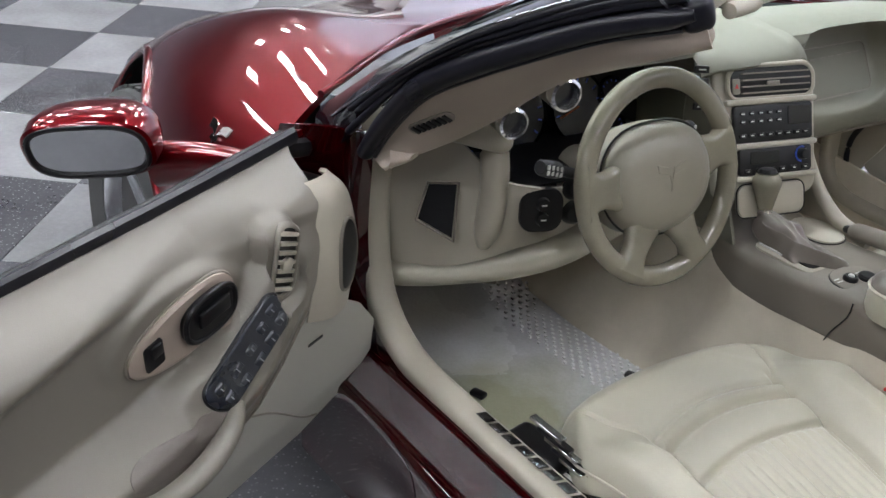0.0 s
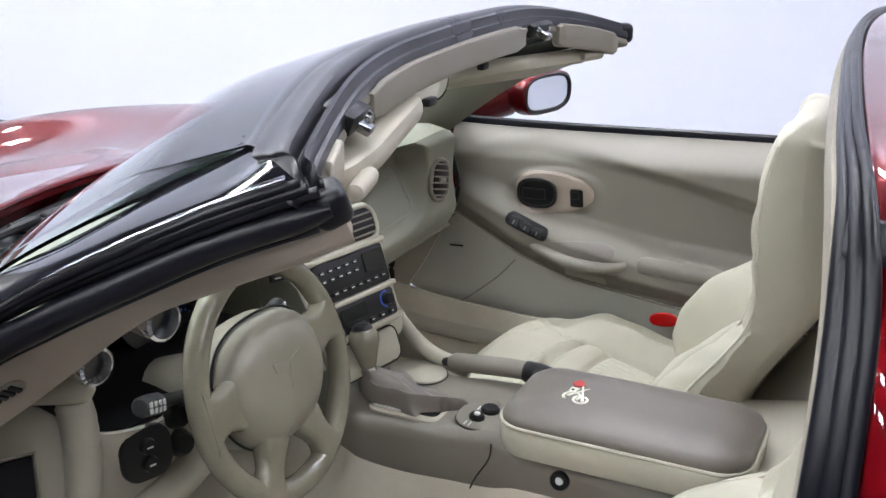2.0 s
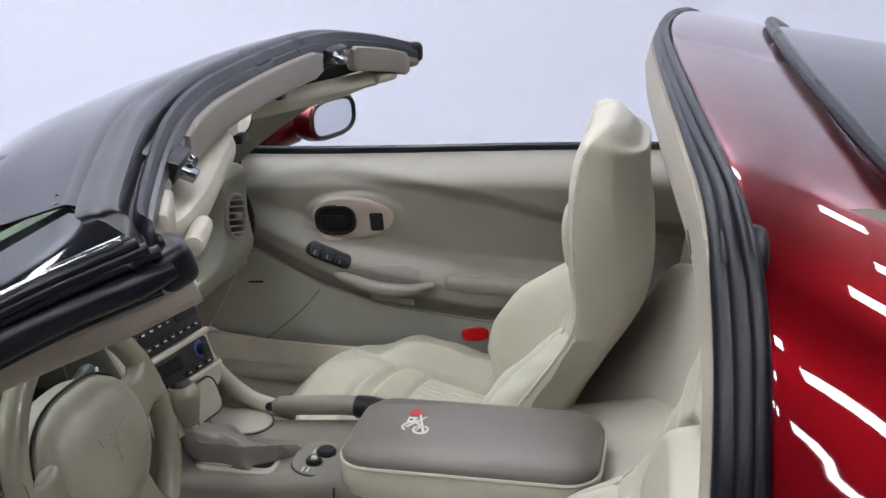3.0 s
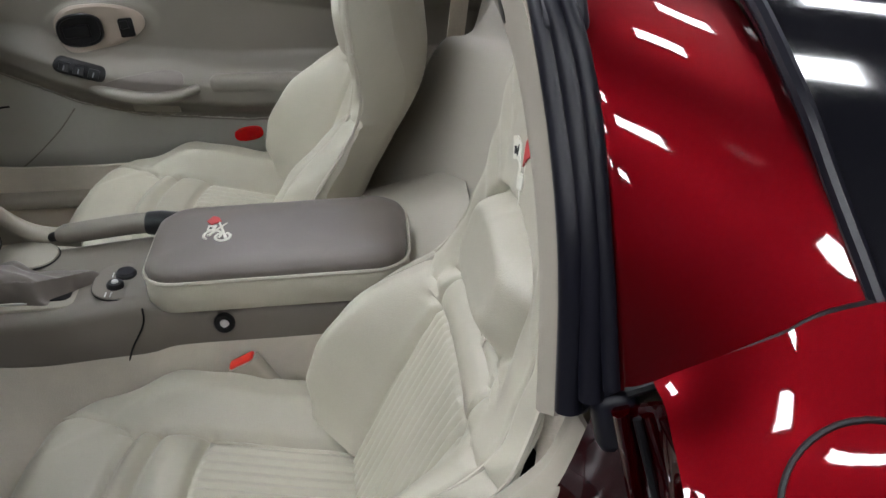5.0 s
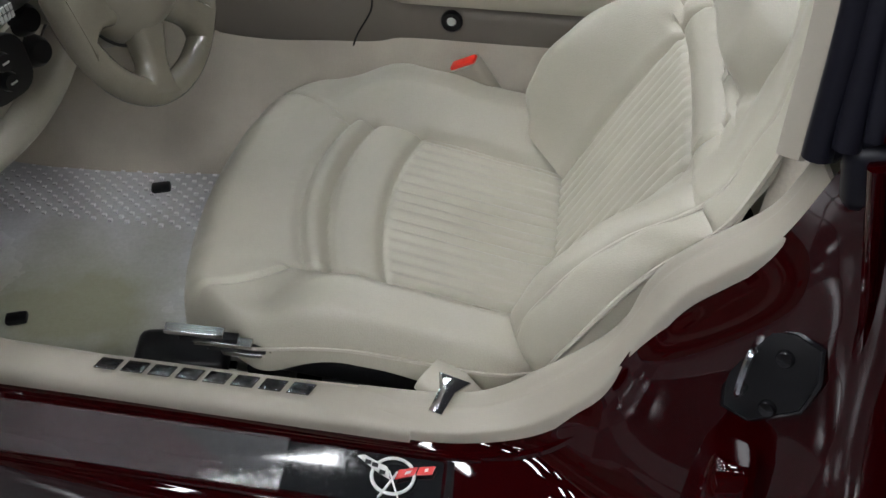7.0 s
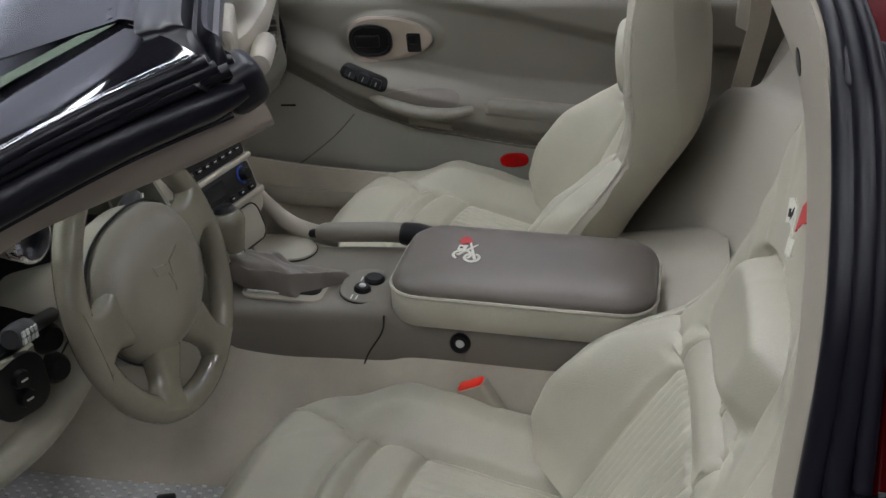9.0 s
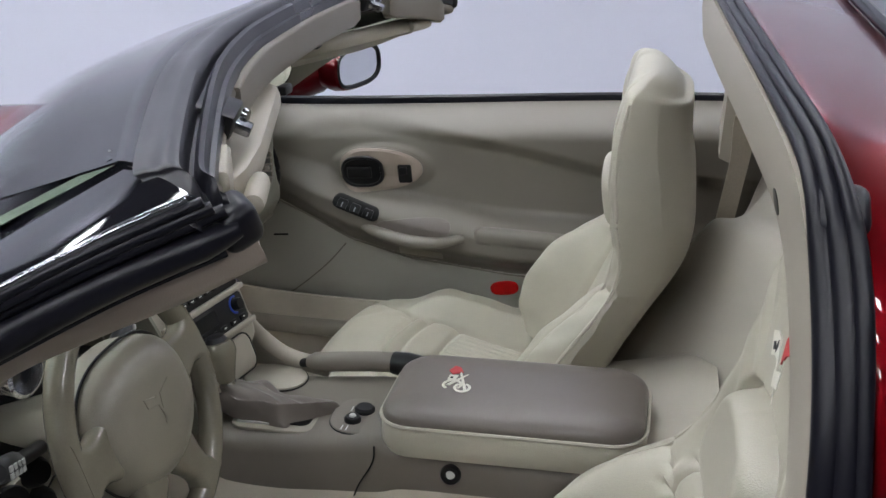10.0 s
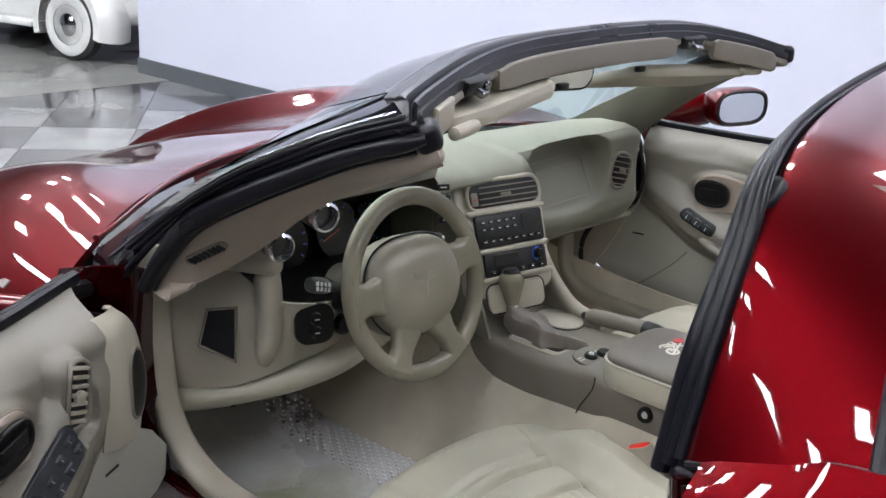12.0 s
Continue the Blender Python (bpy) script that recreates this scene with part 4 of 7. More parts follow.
    part("arm_pad", moved(box(-0.27, 0.27, -0.02, 0.02, -0.018, 0.018, 0.014, 3), pose(0.455, s * 0.648, 0.613, 0, 2.6, 0)), DOOR_UP, d, "taupe armrest pad")
    part("pull_light", on(box(-0.045, 0.045, -0.010, 0.010, -0.002, 0.002, 0.001), 0.075, 0.578, -5), SHALE, d)
    refl = [(0.029 * math.copysign(abs(math.cos(a)) ** 0.8, math.cos(a)), 0.0155 * math.copysign(abs(math.sin(a)) ** 0.8, math.sin(a))) for a in np.linspace(0, math.tau, 33)[:-1]]
    part("reflector", on(disc(refl, 0.004, 0.12), 0.243, 0.507, 8), material("red_reflector", (0.55, 0.004, 0.006), 0.12, 0, 0.2, 30, coat=1), d, "red oval door reflector")
    # window switches
    if s > 0:
        part("switch_panel", on(disc(rounded(0.098, 0.027, 0.012), 0.004, 0.06), -0.050, 0.674, -19), BLACK, d, "black window switch panel")
        for k in range(3):
            part("switch", on(box(-0.010, 0.010, -0.008, 0.008, 0.002, 0.009, 0.002), -0.050 + 0.026 * (k - 1), 0.674 - 0.009 * (k - 1), -19), BLACK, d)
            part("mark", on(box(-0.0011, 0.0011, -0.004, 0.004, 0.0085, 0.0095), -0.050 + 0.026 * (k - 1), 0.674 - 0.009 * (k - 1), -19), SWITCH_PRINT, d)
    else:
        # a curved panel that follows the band
        def bow(x, y):
            return x, y + 0.012 * (x / 0.07) ** 2 - 0.006
        outline = [bow(x, y) for x, y in rounded(0.152, 0.045, 0.020, 8)]
        slate = material("slate_switch_panel", (0.013, 0.016, 0.024), 0.3, 0, 0.15, 9)
        px, pz, pt = -0.066, 0.688, -31
        part("switch_panel", on(disc(outline, 0.0045, 0.05), px, pz, pt), slate, d, "slate-blue panel of window and mirror switches")
        part("panel_gap", on(ring(outline, 0.0005, 0.0018, 1.02), px, pz, pt), BLACK, d)
        ca, sa = math.cos(radians(pt)), math.sin(radians(pt))
        for x, y, w, h in ((-0.058, 0.009, 0.008, 0.005), (-0.058, -0.009, 0.008, 0.005), (-0.034, 0.009, 0.007, 0.006), (-0.032, -0.010, 0.009, 0.007), (-0.006, 0.008, 0.008, 0.005), (-0.004, -0.010, 0.010, 0.005), (0.024, 0.008, 0.010, 0.005), (0.026, -0.010, 0.008, 0.005), (0.054, 0.009, 0.008, 0.006), (0.054, -0.009, 0.008, 0.006)):
            u, v = bow(x, y)
            part("switch", on(box(-w, w, -h, h, 0.001, 0.0072, 0.0028, 3), px + u * ca - v * sa, pz + u * sa + v * ca, pt), slate, d)
            part("mark", on(box(-w * 0.34, w * 0.34, -0.0007, 0.0007, 0.006, 0.0076), px + u * ca - v * sa, pz + u * sa + v * ca, pt + 90), SWITCH_PRINT, d)
        vx, vz, vt = -0.158, 0.766, 14
        part("door_vent", on(disc(rounded(0.038, 0.090, 0.017, 6), 0.002), vx, vz, vt), BLACK, d, "oval door air vent with slats")
        ca, sa = math.cos(radians(vt)), math.sin(radians(vt))
        for k in range(7):
            v = (k - 3) * 0.0122
            part("slat", on(box(-0.017, 0.017, -0.0026, 0.0026, 0.001, 0.0065, 0.001, 1), vx - v * sa, vz + v * ca, vt + 12), SHALE, d)
        part("vent_ring", on(ring(rounded(0.042, 0.094, 0.02, 6), 0.003, 0.0034), vx, vz, vt), DOOR_UP, d)
        part("vent_knob", on(turned([(0.010, 0.002), (0.010, 0.007), (0.007, 0.009), (0.001, 0.009)], 16), vx, vz - 0.004, 0), SHALE, d)
        # flank in front of the vent, with the duct port
        fl = [[(-0.205, s * 0.668, 0.640), (-0.214, s * 0.660, 0.72), (-0.225, s * 0.676, 0.80), (-0.235, s * 0.70, 0.826)], [(-0.240, s * 0.656, 0.632), (-0.250, s * 0.646, 0.72), (-0.258, s * 0.660, 0.80), (-0.262, s * 0.69, 0.828)], [(-0.280, s * 0.660, 0.630), (-0.292, s * 0.652, 0.72), (-0.298, s * 0.668, 0.795), (-0.294, s * 0.70, 0.822)], [(-0.318, s * 0.690, 0.615), (-0.330, s * 0.690, 0.71), (-0.326, s * 0.705, 0.785), (-0.318, s * 0.73, 0.805)]]
        flank = part("flank", grid_sheet(fl, 16, 20, 0.006), SHALE, d, "rounded beige front lobe of the door trim")
        oval = [(0.020 * math.cos(a) + 0.004 * math.sin(a), 0.052 * math.copysign(abs(math.sin(a)) ** 0.8, math.sin(a))) for a in np.linspace(0, math.tau, 37)[:-1]]
        port = facing((-0.270, s * 0.60, 0.722), (0, -s, 0))
        part("duct_port", draped(loft([[(x * k, y * k, h) for x, y in oval] for k, h in ((1.0, 0.0), (0.97, 0.0025), (0.80, 0.0028), (0.55, 0.0028), (0.3, 0.0028), (0.02, 0.0028))]), flank, port, (0, s, 0)), BLACK, d, "black oval duct port")
        part("port_rim", draped(tube([(x * 1.03, y * 1.03, 0.001) for x, y in oval], 0.0026, 6, closed=True), flank, port, (0, s, 0)), DOOR_UP, d)
    # sail mirror, the glass turned a little to the driver
    centre, nrm = ((-0.115, 0.90, 0.905), (0.96, -0.28, 0.02)) if s > 0 else (MIRROR_AT, MIRROR_N)
    gm = facing(centre, nrm, spin=0 if s > 0 else 8) @ Matrix.Scale(0.86, 4)
    oval = [(math.copysign(abs(math.cos(a)) ** 0.62, math.cos(a)), math.copysign(abs(math.sin(a)) ** 0.7, math.sin(a))) for a in np.linspace(0, math.tau, 49)[:-1]]
    shell = [[(x * w, y * h, z) for x, y in oval] for z, w, h in ((0.002, 0.096, 0.046), (0.010, 0.101, 0.050), (0.006, 0.106, 0.054), (-0.02, 0.109, 0.057), (-0.055, 0.10, 0.051), (-0.09, 0.068, 0.034), (-0.108, 0.025, 0.012))]
    part("wing_mirror", moved(loft(shell), gm), RED, d, "dark red wing mirror housing")
    part("mirror_rim", moved(tube([(x * 0.096, y * 0.046, 0.008) for x, y in oval], 0.005, 8, closed=True), gm), BLACK, d, "black mirror rim")
    part("mirror_glass", moved(plate([(x * 0.092, y * 0.043) for x, y in oval], 0.007), gm), MIRROR if s > 0 else DARK_MIRROR, d, "mirror glass")
    y0 = abs(centre[1])
    neck = spline([(-0.225 if s < 0 else -0.19, s * (y0 - 0.04), centre[2] - 0.008), (-0.25, s * (y0 - 0.11), 0.5 * centre[2] + 0.414), (-0.275, s * 0.765, 0.828)], 10)
    if s < 0:
        neck = [(x, y, z - 0.034 + 0.012 * k / 10) for k, (x, y, z) in enumerate(neck)]
    part("mirror_neck", tube(neck, np.linspace(0.046, 0.026, 11) if s > 0 else np.linspace(0.034, 0.020, 11), 14, 0.75, up=(1, 0, 0)), RED, d, "dark red mirror arm")
    return d


make_door(1, "passenger_door", "closed door with cream and taupe trim panel")
drv = make_door(-1, "driver_door", "open door with cream trim, vent and switches")
HINGE = Vector((-0.305, -0.897, 0.6))
drv.matrix_basis = Matrix.Translation(HINGE + Vector((-0.062, 0.027, -0.014))) @ Matrix.Rotation(radians(-66.74), 4, "Z") @ Matrix.Rotation(radians(6.57), 4, "Y") @ Matrix.Rotation(radians(-1.77), 4, "X") @ Matrix.Translation(-HINGE)
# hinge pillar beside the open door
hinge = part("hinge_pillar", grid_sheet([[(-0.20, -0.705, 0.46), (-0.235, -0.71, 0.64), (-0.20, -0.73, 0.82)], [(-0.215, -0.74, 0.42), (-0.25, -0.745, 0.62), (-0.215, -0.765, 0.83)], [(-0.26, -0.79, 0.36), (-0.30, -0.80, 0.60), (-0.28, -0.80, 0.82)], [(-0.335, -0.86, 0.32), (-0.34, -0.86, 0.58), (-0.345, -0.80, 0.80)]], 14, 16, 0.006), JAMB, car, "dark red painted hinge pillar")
for z in (0.50, 0.72):
    part("door_hinge", box(-0.34, -0.26, -0.88, -0.80, z - 0.02, z + 0.02, 0.006), BLACK, hinge, "black steel door hinge")
part("harness", tube(spline([(-0.27, -0.80, 0.79), (-0.24, -0.86, 0.80), (-0.22, -0.87, 0.76), (-0.25, -0.85, 0.70)], 14), 0.014, 8), BLACK, hinge, "black rubber wiring boot")
part("check_strap", box(-0.30, -0.20, -0.86, -0.84, 0.63, 0.65, 0.004), CHROME, hinge)
part("hinge_cover", moved(box(-0.03, 0.03, -0.02, 0.02, -0.05, 0.05, 0.012), pose(-0.27, -0.80, 0.70, 0, 0, 30)), BLACK, hinge)


# ---- seats ----
def ribs(y, half):
    """Stitched pleats across the insert."""
    if abs(y) > half:
        return 0.0
    return 0.0052 * (abs(math.cos(y / 0.0168 * math.pi)) ** 0.5 - 1)


def crease(d, w):
    return math.exp(-(d / w) ** 2)


def cushion_top(x, y):
    """Height of the cushion over its base: x back from its front edge, y from its middle."""
    a = abs(y) / 0.24
    z = 0.018 * crease(x - 0.07, 0.09) - 0.055 * smooth(0.12, 0.44, x) ** 1.2
    side = smooth(0.56, 0.60, a)
    z += 0.046 * smooth(0.53, 0.76, a) * smooth(0.09, 0.2, x)
    inner = 1 - side
    lag = 0.022 * (a / 0.56) ** 2
    for seam_x, deep in ((0.113, 0.007), (0.140, 0.007), (0.198, 0.006)):
        z -= deep * inner * crease(x - seam_x - lag, 0.0055)
    z += 0.005 * inner * (crease(x - 0.1265 - lag, 0.010) + crease(x - 0.168 - lag, 0.022))
    z -= 0.010 * crease(a - 0.565, 0.016) * smooth(0.105, 0.135, x)
    z += smooth(0.200, 0.208, x - lag) * ribs(y, 0.134)
    z -= 0.007 * crease(x - 0.125 + 0.28 * max(a - 0.58, 0), 0.004) * smooth(0.55, 0.60, a) * smooth(0.99, 0.9, a)
    # soft puckers where the hide is drawn to the seams
    z += 0.0016 * math.sin(y * 95 + 3 * math.sin(x * 40)) * smooth(0.30, 0.42, x) * smooth(0.5, 0.62, a)
    z += 0.0012 * math.sin(x * 70 + 4 * math.sin(y * 21)) * smooth(0.5, 0.6, a)
    return z


def seat_cushion(n=170, m=210):
    rows = []
    for i in range(n + 1):
        u = i / n
        x = 0.44 * u
        w = 0.24 * (1 - 0.26 * (1 - smooth(0.0, 0.15, x)) ** 2) * (1 - 0.10 * smooth(0.36, 0.44, x))
        drop = 0.0 if x > 0.045 else 0.055 * (1 - math.sqrt(max(0.0, 1 - ((0.045 - x) / 0.045) ** 2)))
        row = []
        for j in range(m + 1):
            v = -1 + 2 * j / m
            y = w * math.sin(v * math.pi / 2) ** 1 if abs(v) < 1 else w * v
            a = abs(y) / w
            side = 0.062 * (1 - math.sqrt(max(0.0, 1 - smooth(0.80, 1.0, a) ** 2 * ((a - 0.80) / 0.20) ** 2))) if a > 0.80 else 0.0
            bow = 0.026 * (1 - (y / w) ** 2)
            row.append((x - bow * smooth(0.2, 0.0, x), y, cushion_top(x, y * 0.24 / w) - drop - side))
        rows.append(row)
    rows.insert(0, [(x + 0.014, y * 0.985, min(z, -0.045)) for x, y, z in rows[0]])
    rows.append([(x, y * 0.985, -0.11) for x, y, z in rows[-1]])
    low = []
    for r in rows:
        skirt = [(f, z) for f, z in ((0.985, -0.022), (0.93, -0.045), (0.85, -0.06))]
        low.append([(r[0][0], r[0][1] * f, min(z, r[0][2])) for f, z in skirt[::-1]] + r + [(r[-1][0], r[-1][1] * f, min(z, r[-1][2])) for f, z in skirt])
    return sheet(low)


SPINE = spline([(0.395, -0.035), (0.425, 0.02), (0.475, 0.11), (0.528, 0.20), (0.568, 0.28), (0.592, 0.36), (0.612, 0.45), (0.636, 0.54), (0.655, 0.575)], 120)
BACK_LINE = np.array([[np.interp(k * 0.8, range(121), SPINE[:, c]) for c in (0, 1)] for k in range(151)])


def back_shape(u, rise=1.0):
    """Half width and bolster height of the backrest, u from its foot to its top."""
    us = [min(max(u / rise + k, 0.0), 1.0) for k in (-0.03, -0.02, -0.01, 0.0, 0.01, 0.02, 0.03)]
    half = float(np.mean(np.interp(us, [0, 0.06, 0.18, 0.31, 0.38, 0.46, 0.60, 0.75, 0.88, 0.96, 1], [0.215, 0.234, 0.242, 0.234, 0.210, 0.196, 0.178, 0.158, 0.142, 0.132, 0.122])))
    bol = float(np.mean(np.interp(us, [0, 0.06, 0.14, 0.22, 0.28, 0.34, 0.39, 0.62, 0.9, 1], [0.045, 0.068, 0.080, 0.074, 0.054, 0.026, 0.010, 0.006, 0.004, 0.0])))
    return half, bol


def back_depth(u):
    return float(np.interp(u, [0, 0.3, 0.5, 0.7, 0.85, 1], [0.032, 0.038, 0.055, 0.060, 0.050, 0.035]))


def pleat_top(a, rise=1.0):
    """How far up the backrest the pleats end, a from its middle to its side."""
    return rise * (0.312 + 0.040 * (1 - a * a))


def nod(u):
    """How far the head of the steeper far backrest stands forward."""
    return 0.048 * smooth(0.40, 0.85, u)


def seat_back(worn=1.0, rise=1.0, fat=1.0, n=150, m=210):
    rows, under = [], []
    for i in range(n + 1):
        u = i / n
        p = BACK_LINE[i]
        d = BACK_LINE[min(i + 1, n)] - BACK_LINE[max(i - 1, 0)]
        d = d / np.linalg.norm(d)
        nx, nz = -d[1], d[0]
        if fat > 1:
            p = p - np.array((nod(u), 0.0))
        half, bol = back_shape(u, rise)
        row = []
        for j in range(m + 1):
            v = -1 + 2 * j / m
            y = half * math.sin(v * math.pi / 2)
            a = abs(y) / half
            h = fat * bol * (worn if y < 0 else 2 - worn) * smooth(0.46, 0.80, a) + (0.014 * crease(u - 0.62, 0.22) if fat > 1 else 0.0)
            if a > 0.72:
                h -= (0.75 * bol + 0.012) * (1 - math.sqrt(max(0.0, 1 - ((a - 0.72) / 0.28) ** 2)))
            h -= 0.010 * crease(a - 0.50, 0.016) * smooth(0.44, 0.38, u)
            top = pleat_top(a, rise)
            h += smooth(top, top - 0.010, u) * ribs(y, 0.50 * half)
            mid = smooth(0.66, 0.56, a)
            h -= 0.008 * crease(u - top, 0.005) * mid
            h -= 0.006 * crease(u - top - 0.066, 0.004) * mid
            h -= 0.006 * crease(u - top - 0.092, 0.004) * mid
            h += 0.007 * crease(u - top - 0.034, 0.024) * mid
            # the stuffed head pad in its deep seam
            q = (abs(y) / 0.104) ** 3.2 + (abs(u / rise - 0.525 + 0.02 * a) / 0.088) ** 3.2
            h += 0.026 * smooth(1.0, 0.25, q) - 0.013 * math.exp(-((q - 1.08) / 0.22) ** 2) * smooth(0.43, 0.49, u)
            # seam across the shoulder, where the side bolster ends
            h -= 0.006 * crease(u / rise - 0.365 - 0.05 * (a - 0.75), 0.006) * smooth(0.50, 0.58, a)
            h -= 0.004 * crease(a - 0.86, 0.010) * smooth(0.06, 0.1, u) * smooth(0.97, 0.9, u)
            h += 0.0013 * math.sin(u * 60 + 5 * math.sin(y * 30)) * smooth(0.45, 0.6, a)
            row.append((y, h))
        if worn > 0.86:
            row = [(y * (1 + (0.20 if y < 0 else -0.04) * smooth(0.28, 0.42, u)) - 0.012, h) for y, h in row]
        # rounded crown of the headrest
        thick = back_depth(u) + (0.018 * smooth(0.35, 0.6, u) if fat > 1 else 0.0)
        if fat > 1:
            row = [(y * (1 + 0.14 * smooth(0.45, 0.65, u)), h) for y, h in row]
        k = max(0.0, (u - 0.86) / 0.14)
        e = max(0.12, math.sqrt(max(0.0, 1 - k ** 2.6)))
        w = 0.5 + 0.5 * e
        mid = -0.5 * thick
        rows.append([(p[0] + nx * (mid + (h - mid) * e), y * w, p[1] + nz * (mid + (h - mid) * e)) for y, h in row])
        rear = [-(thick + 0.030 * (1 - (y / half) ** 4)) for y, h in row]
        under.append([(p[0] + nx * (mid + (r - mid) * e), y * (0.80 + 0.13 * smooth(0.45, 0.75, u)) * w, p[1] + nz * (mid + (r - mid) * e)) for r, (y, h) in zip(rear, row)])
    bm = bmesh.new()
    loop = [r + b[::-1] for r, b in zip(rows, under)]
    return loft(loop, True, True, bm)


def on_back(u, y, lift=0.0):
    i = u * 120
    p = np.array([np.interp(i, range(121), SPINE[:, k]) for k in (0, 1)])
    d = SPINE[min(int(i) + 1, 120)] - SPINE[max(int(i) - 1, 0)]
    d = d / np.linalg.norm(d)
    half, bol = back_shape(u)
    h = bol * smooth(0.46, 0.76, abs(y) / half) + lift
    return (p[0] - d[1] * h, y, p[1] + d[0] * h), (-d[1], 0, d[0])


PIPE = material("cream_piping", (0.47, 0.44, 0.37), 0.45, 0, 0.04, 20)
EMBROIDERY = material("pale_thread", (0.72, 0.70, 0.62), 0.7, 0, 0.1, 200, 0.6, 900)
DARK_THREAD = material("black_thread", (0.02, 0.02, 0.022), 0.7, 0, 0.1, 200)
RED_THREAD = material("red_thread", (0.5, 0.05, 0.05), 0.7, 0, 0.1, 200, 0.6, 900)
BACKCLOTH = material("grey_beige_vinyl", (0.44, 0.41, 0.35), 0.55, 0, 0.06, 6, 0.3, 700)


def seat(place, name, label, near, lean=0.0, turn=0.0):
    s = part(name, seat_cushion(), LEATHER, car, label)
    s.location = place
    back = part("backrest", seat_back(0.88, 1.0) if near else seat_back(0.85, 1.14, 1.25), LEATHER, s, "cream leather backrest with pleated insert and built-in headrest")
    for sg in (-1, 1):
        line = []
        inner = []
        for u in np.linspace(0.04, 0.87, 60):
            half, bol = back_shape(u, 1.0 if near else 1.14)
            wear = (0.88 if sg < 0 else 1.12) if near else (1.06 if sg < 0 else 1.44)
            puff = 0.0 if near else 0.014 * crease(u - 0.62, 0.22)
            q, _ = on_back(u, 0.0, puff + bol * wear - (0.75 * bol + 0.012) * 0.735)
            slide = (1 + (0.20 if sg < 0 else -0.04) * smooth(0.28, 0.42, u), 0.012) if near else (1 + 0.14 * smooth(0.45, 0.65, u), 0.0)
            line.append((q[0] - (0 if near else nod(u)), sg * half * 0.99 * slide[0] - slide[1], q[2]))
            q, _ = on_back(u, 0.0, puff + bol * wear - 0.138 * (0.75 * bol + 0.012) - 0.003)
            inner.append((q[0] - (0 if near else nod(u)), sg * half * 0.862 * slide[0] - slide[1], q[2]))
        part("piping", tube(line, 0.003, 6), PIPE, s, "sewn piping")
        part("piping", tube(inner, 0.0018, 6), PIPE, s, "sewn piping")
        part("side_seam", tube([(0.02 + 0.40 * k / 20, sg * (0.2385 - 0.03 * (1 - smooth(0, 0.13, 0.02 + 0.4 * k / 20)) ** 2 - 0.018 * smooth(0.34, 0.42, 0.02 + 0.4 * k / 20)), -0.014 - 0.03 * smooth(0.1, 0.4, 0.4 * k / 20) + 0.018 * smooth(0.05, 0.2, 0.4 * k / 20)) for k in range(21)], 0.002, 6), PIPE, s, "sewn piping")
    # embroidered crossed flags on the headrest
    q, nrm = on_back(0.675, 0.0, 0.0)
    em = facing(q, nrm, up=(0, 0.45, 1)) @ Matrix.Scale(1.35, 4)
    for pts, mat in (((((-0.003, -0.032), (0.002, -0.032), (0.012, 0.010), (0.007, 0.012)), EMBROIDERY), (((0.003, -0.030), (-0.002, -0.032), (-0.012, 0.010), (-0.007, 0.012)), EMBROIDERY), (((0.004, -0.002), (0.016, 0.004), (0.028, 0.004), (0.032, 0.022), (0.020, 0.022), (0.008, 0.016)), RED_THREAD), (((-0.004, -0.002), (-0.016, 0.004), (-0.028, 0.004), (-0.034, 0.022), (-0.020, 0.022), (-0.008, 0.016)), EMBROIDERY), (((-0.018, 0.008), (-0.024, 0.008), (-0.026, 0.014), (-0.020, 0.014)), DARK_THREAD), (((-0.012, 0.010), (-0.016, 0.006), (-0.017, 0.011), (-0.012, 0.015)), DARK_THREAD), (((-0.008, -0.018), (0.008, -0.020), (0.010, -0.008), (-0.009, -0.006)), EMBROIDERY))):
        if not near:
            break
        part("embroidery", draped(plate(pts, 0.0014 if mat is not DARK_THREAD else 0.002), back, em, -Vector(nrm)), mat, s)
    # embossed lettering, as plain bars
    for k in range(8):
        q, nrm = on_back(pleat_top(abs(k - 3.5) * 0.105) + 0.079, 0.0, 0.0)
        part("embossed_mark", draped(box(-0.006, 0.006, -0.005, 0.005, -0.001, 0.0016, 0.0007, 1), back, facing((q[0], (k - 3.5) * 0.019, q[2]), nrm), -Vector(nrm)), PIPE, s)
    # runner and base
    part("seat_base", box(0.06, 0.40, -0.17, 0.17, -0.17, -0.095, 0.012), BLACK, s, "black seat frame and motor")
    for sg in (-1, 1):
        part("runner", box(-0.03, 0.42, sg * 0.19 - 0.016, sg * 0.19 + 0.016, -0.185, -0.155, 0.004), BLACK, s, "black steel seat runner")
    if near:
        part("side_shield", moved(box(-0.085, 0.095, -0.010, 0.010, -0.026, 0.014, 0.010, 3), pose(0.19, -0.226, -0.034, 0, 9, 0)), BLACK, s, "black seat side shield")
        for k in range(5):
            part("bracket", moved(box(-0.030, 0.030, -0.006, 0.006, -0.003, 0.003, 0.001, 1), pose(0.045 + 0.012 * k, -0.246 + 0.004 * k, 0.018 - 0.011 * k, 0, 5, 3)), BLACK if k % 2 else ALLOY, s)
        part("front_foot", moved(box(-0.05, 0.05, -0.03, 0.03, -0.02, 0.012, 0.012, 3), pose(0.015, -0.226, -0.040, 0, 0, 8)), BLACK, s, "black runner end cover")
        cover = moved(loft([[(x, y * (0.9 if k in (0, 3) else 1), z * (0.6 if k in (0, 3) else 1)) for y, z in rounded(0.022, 0.045, 0.009, 3)] for k, x in enumerate((0.0, 0.02, 0.16, 0.20))]), pose(0.16, -0.218, -0.085, 0, 4, 0))
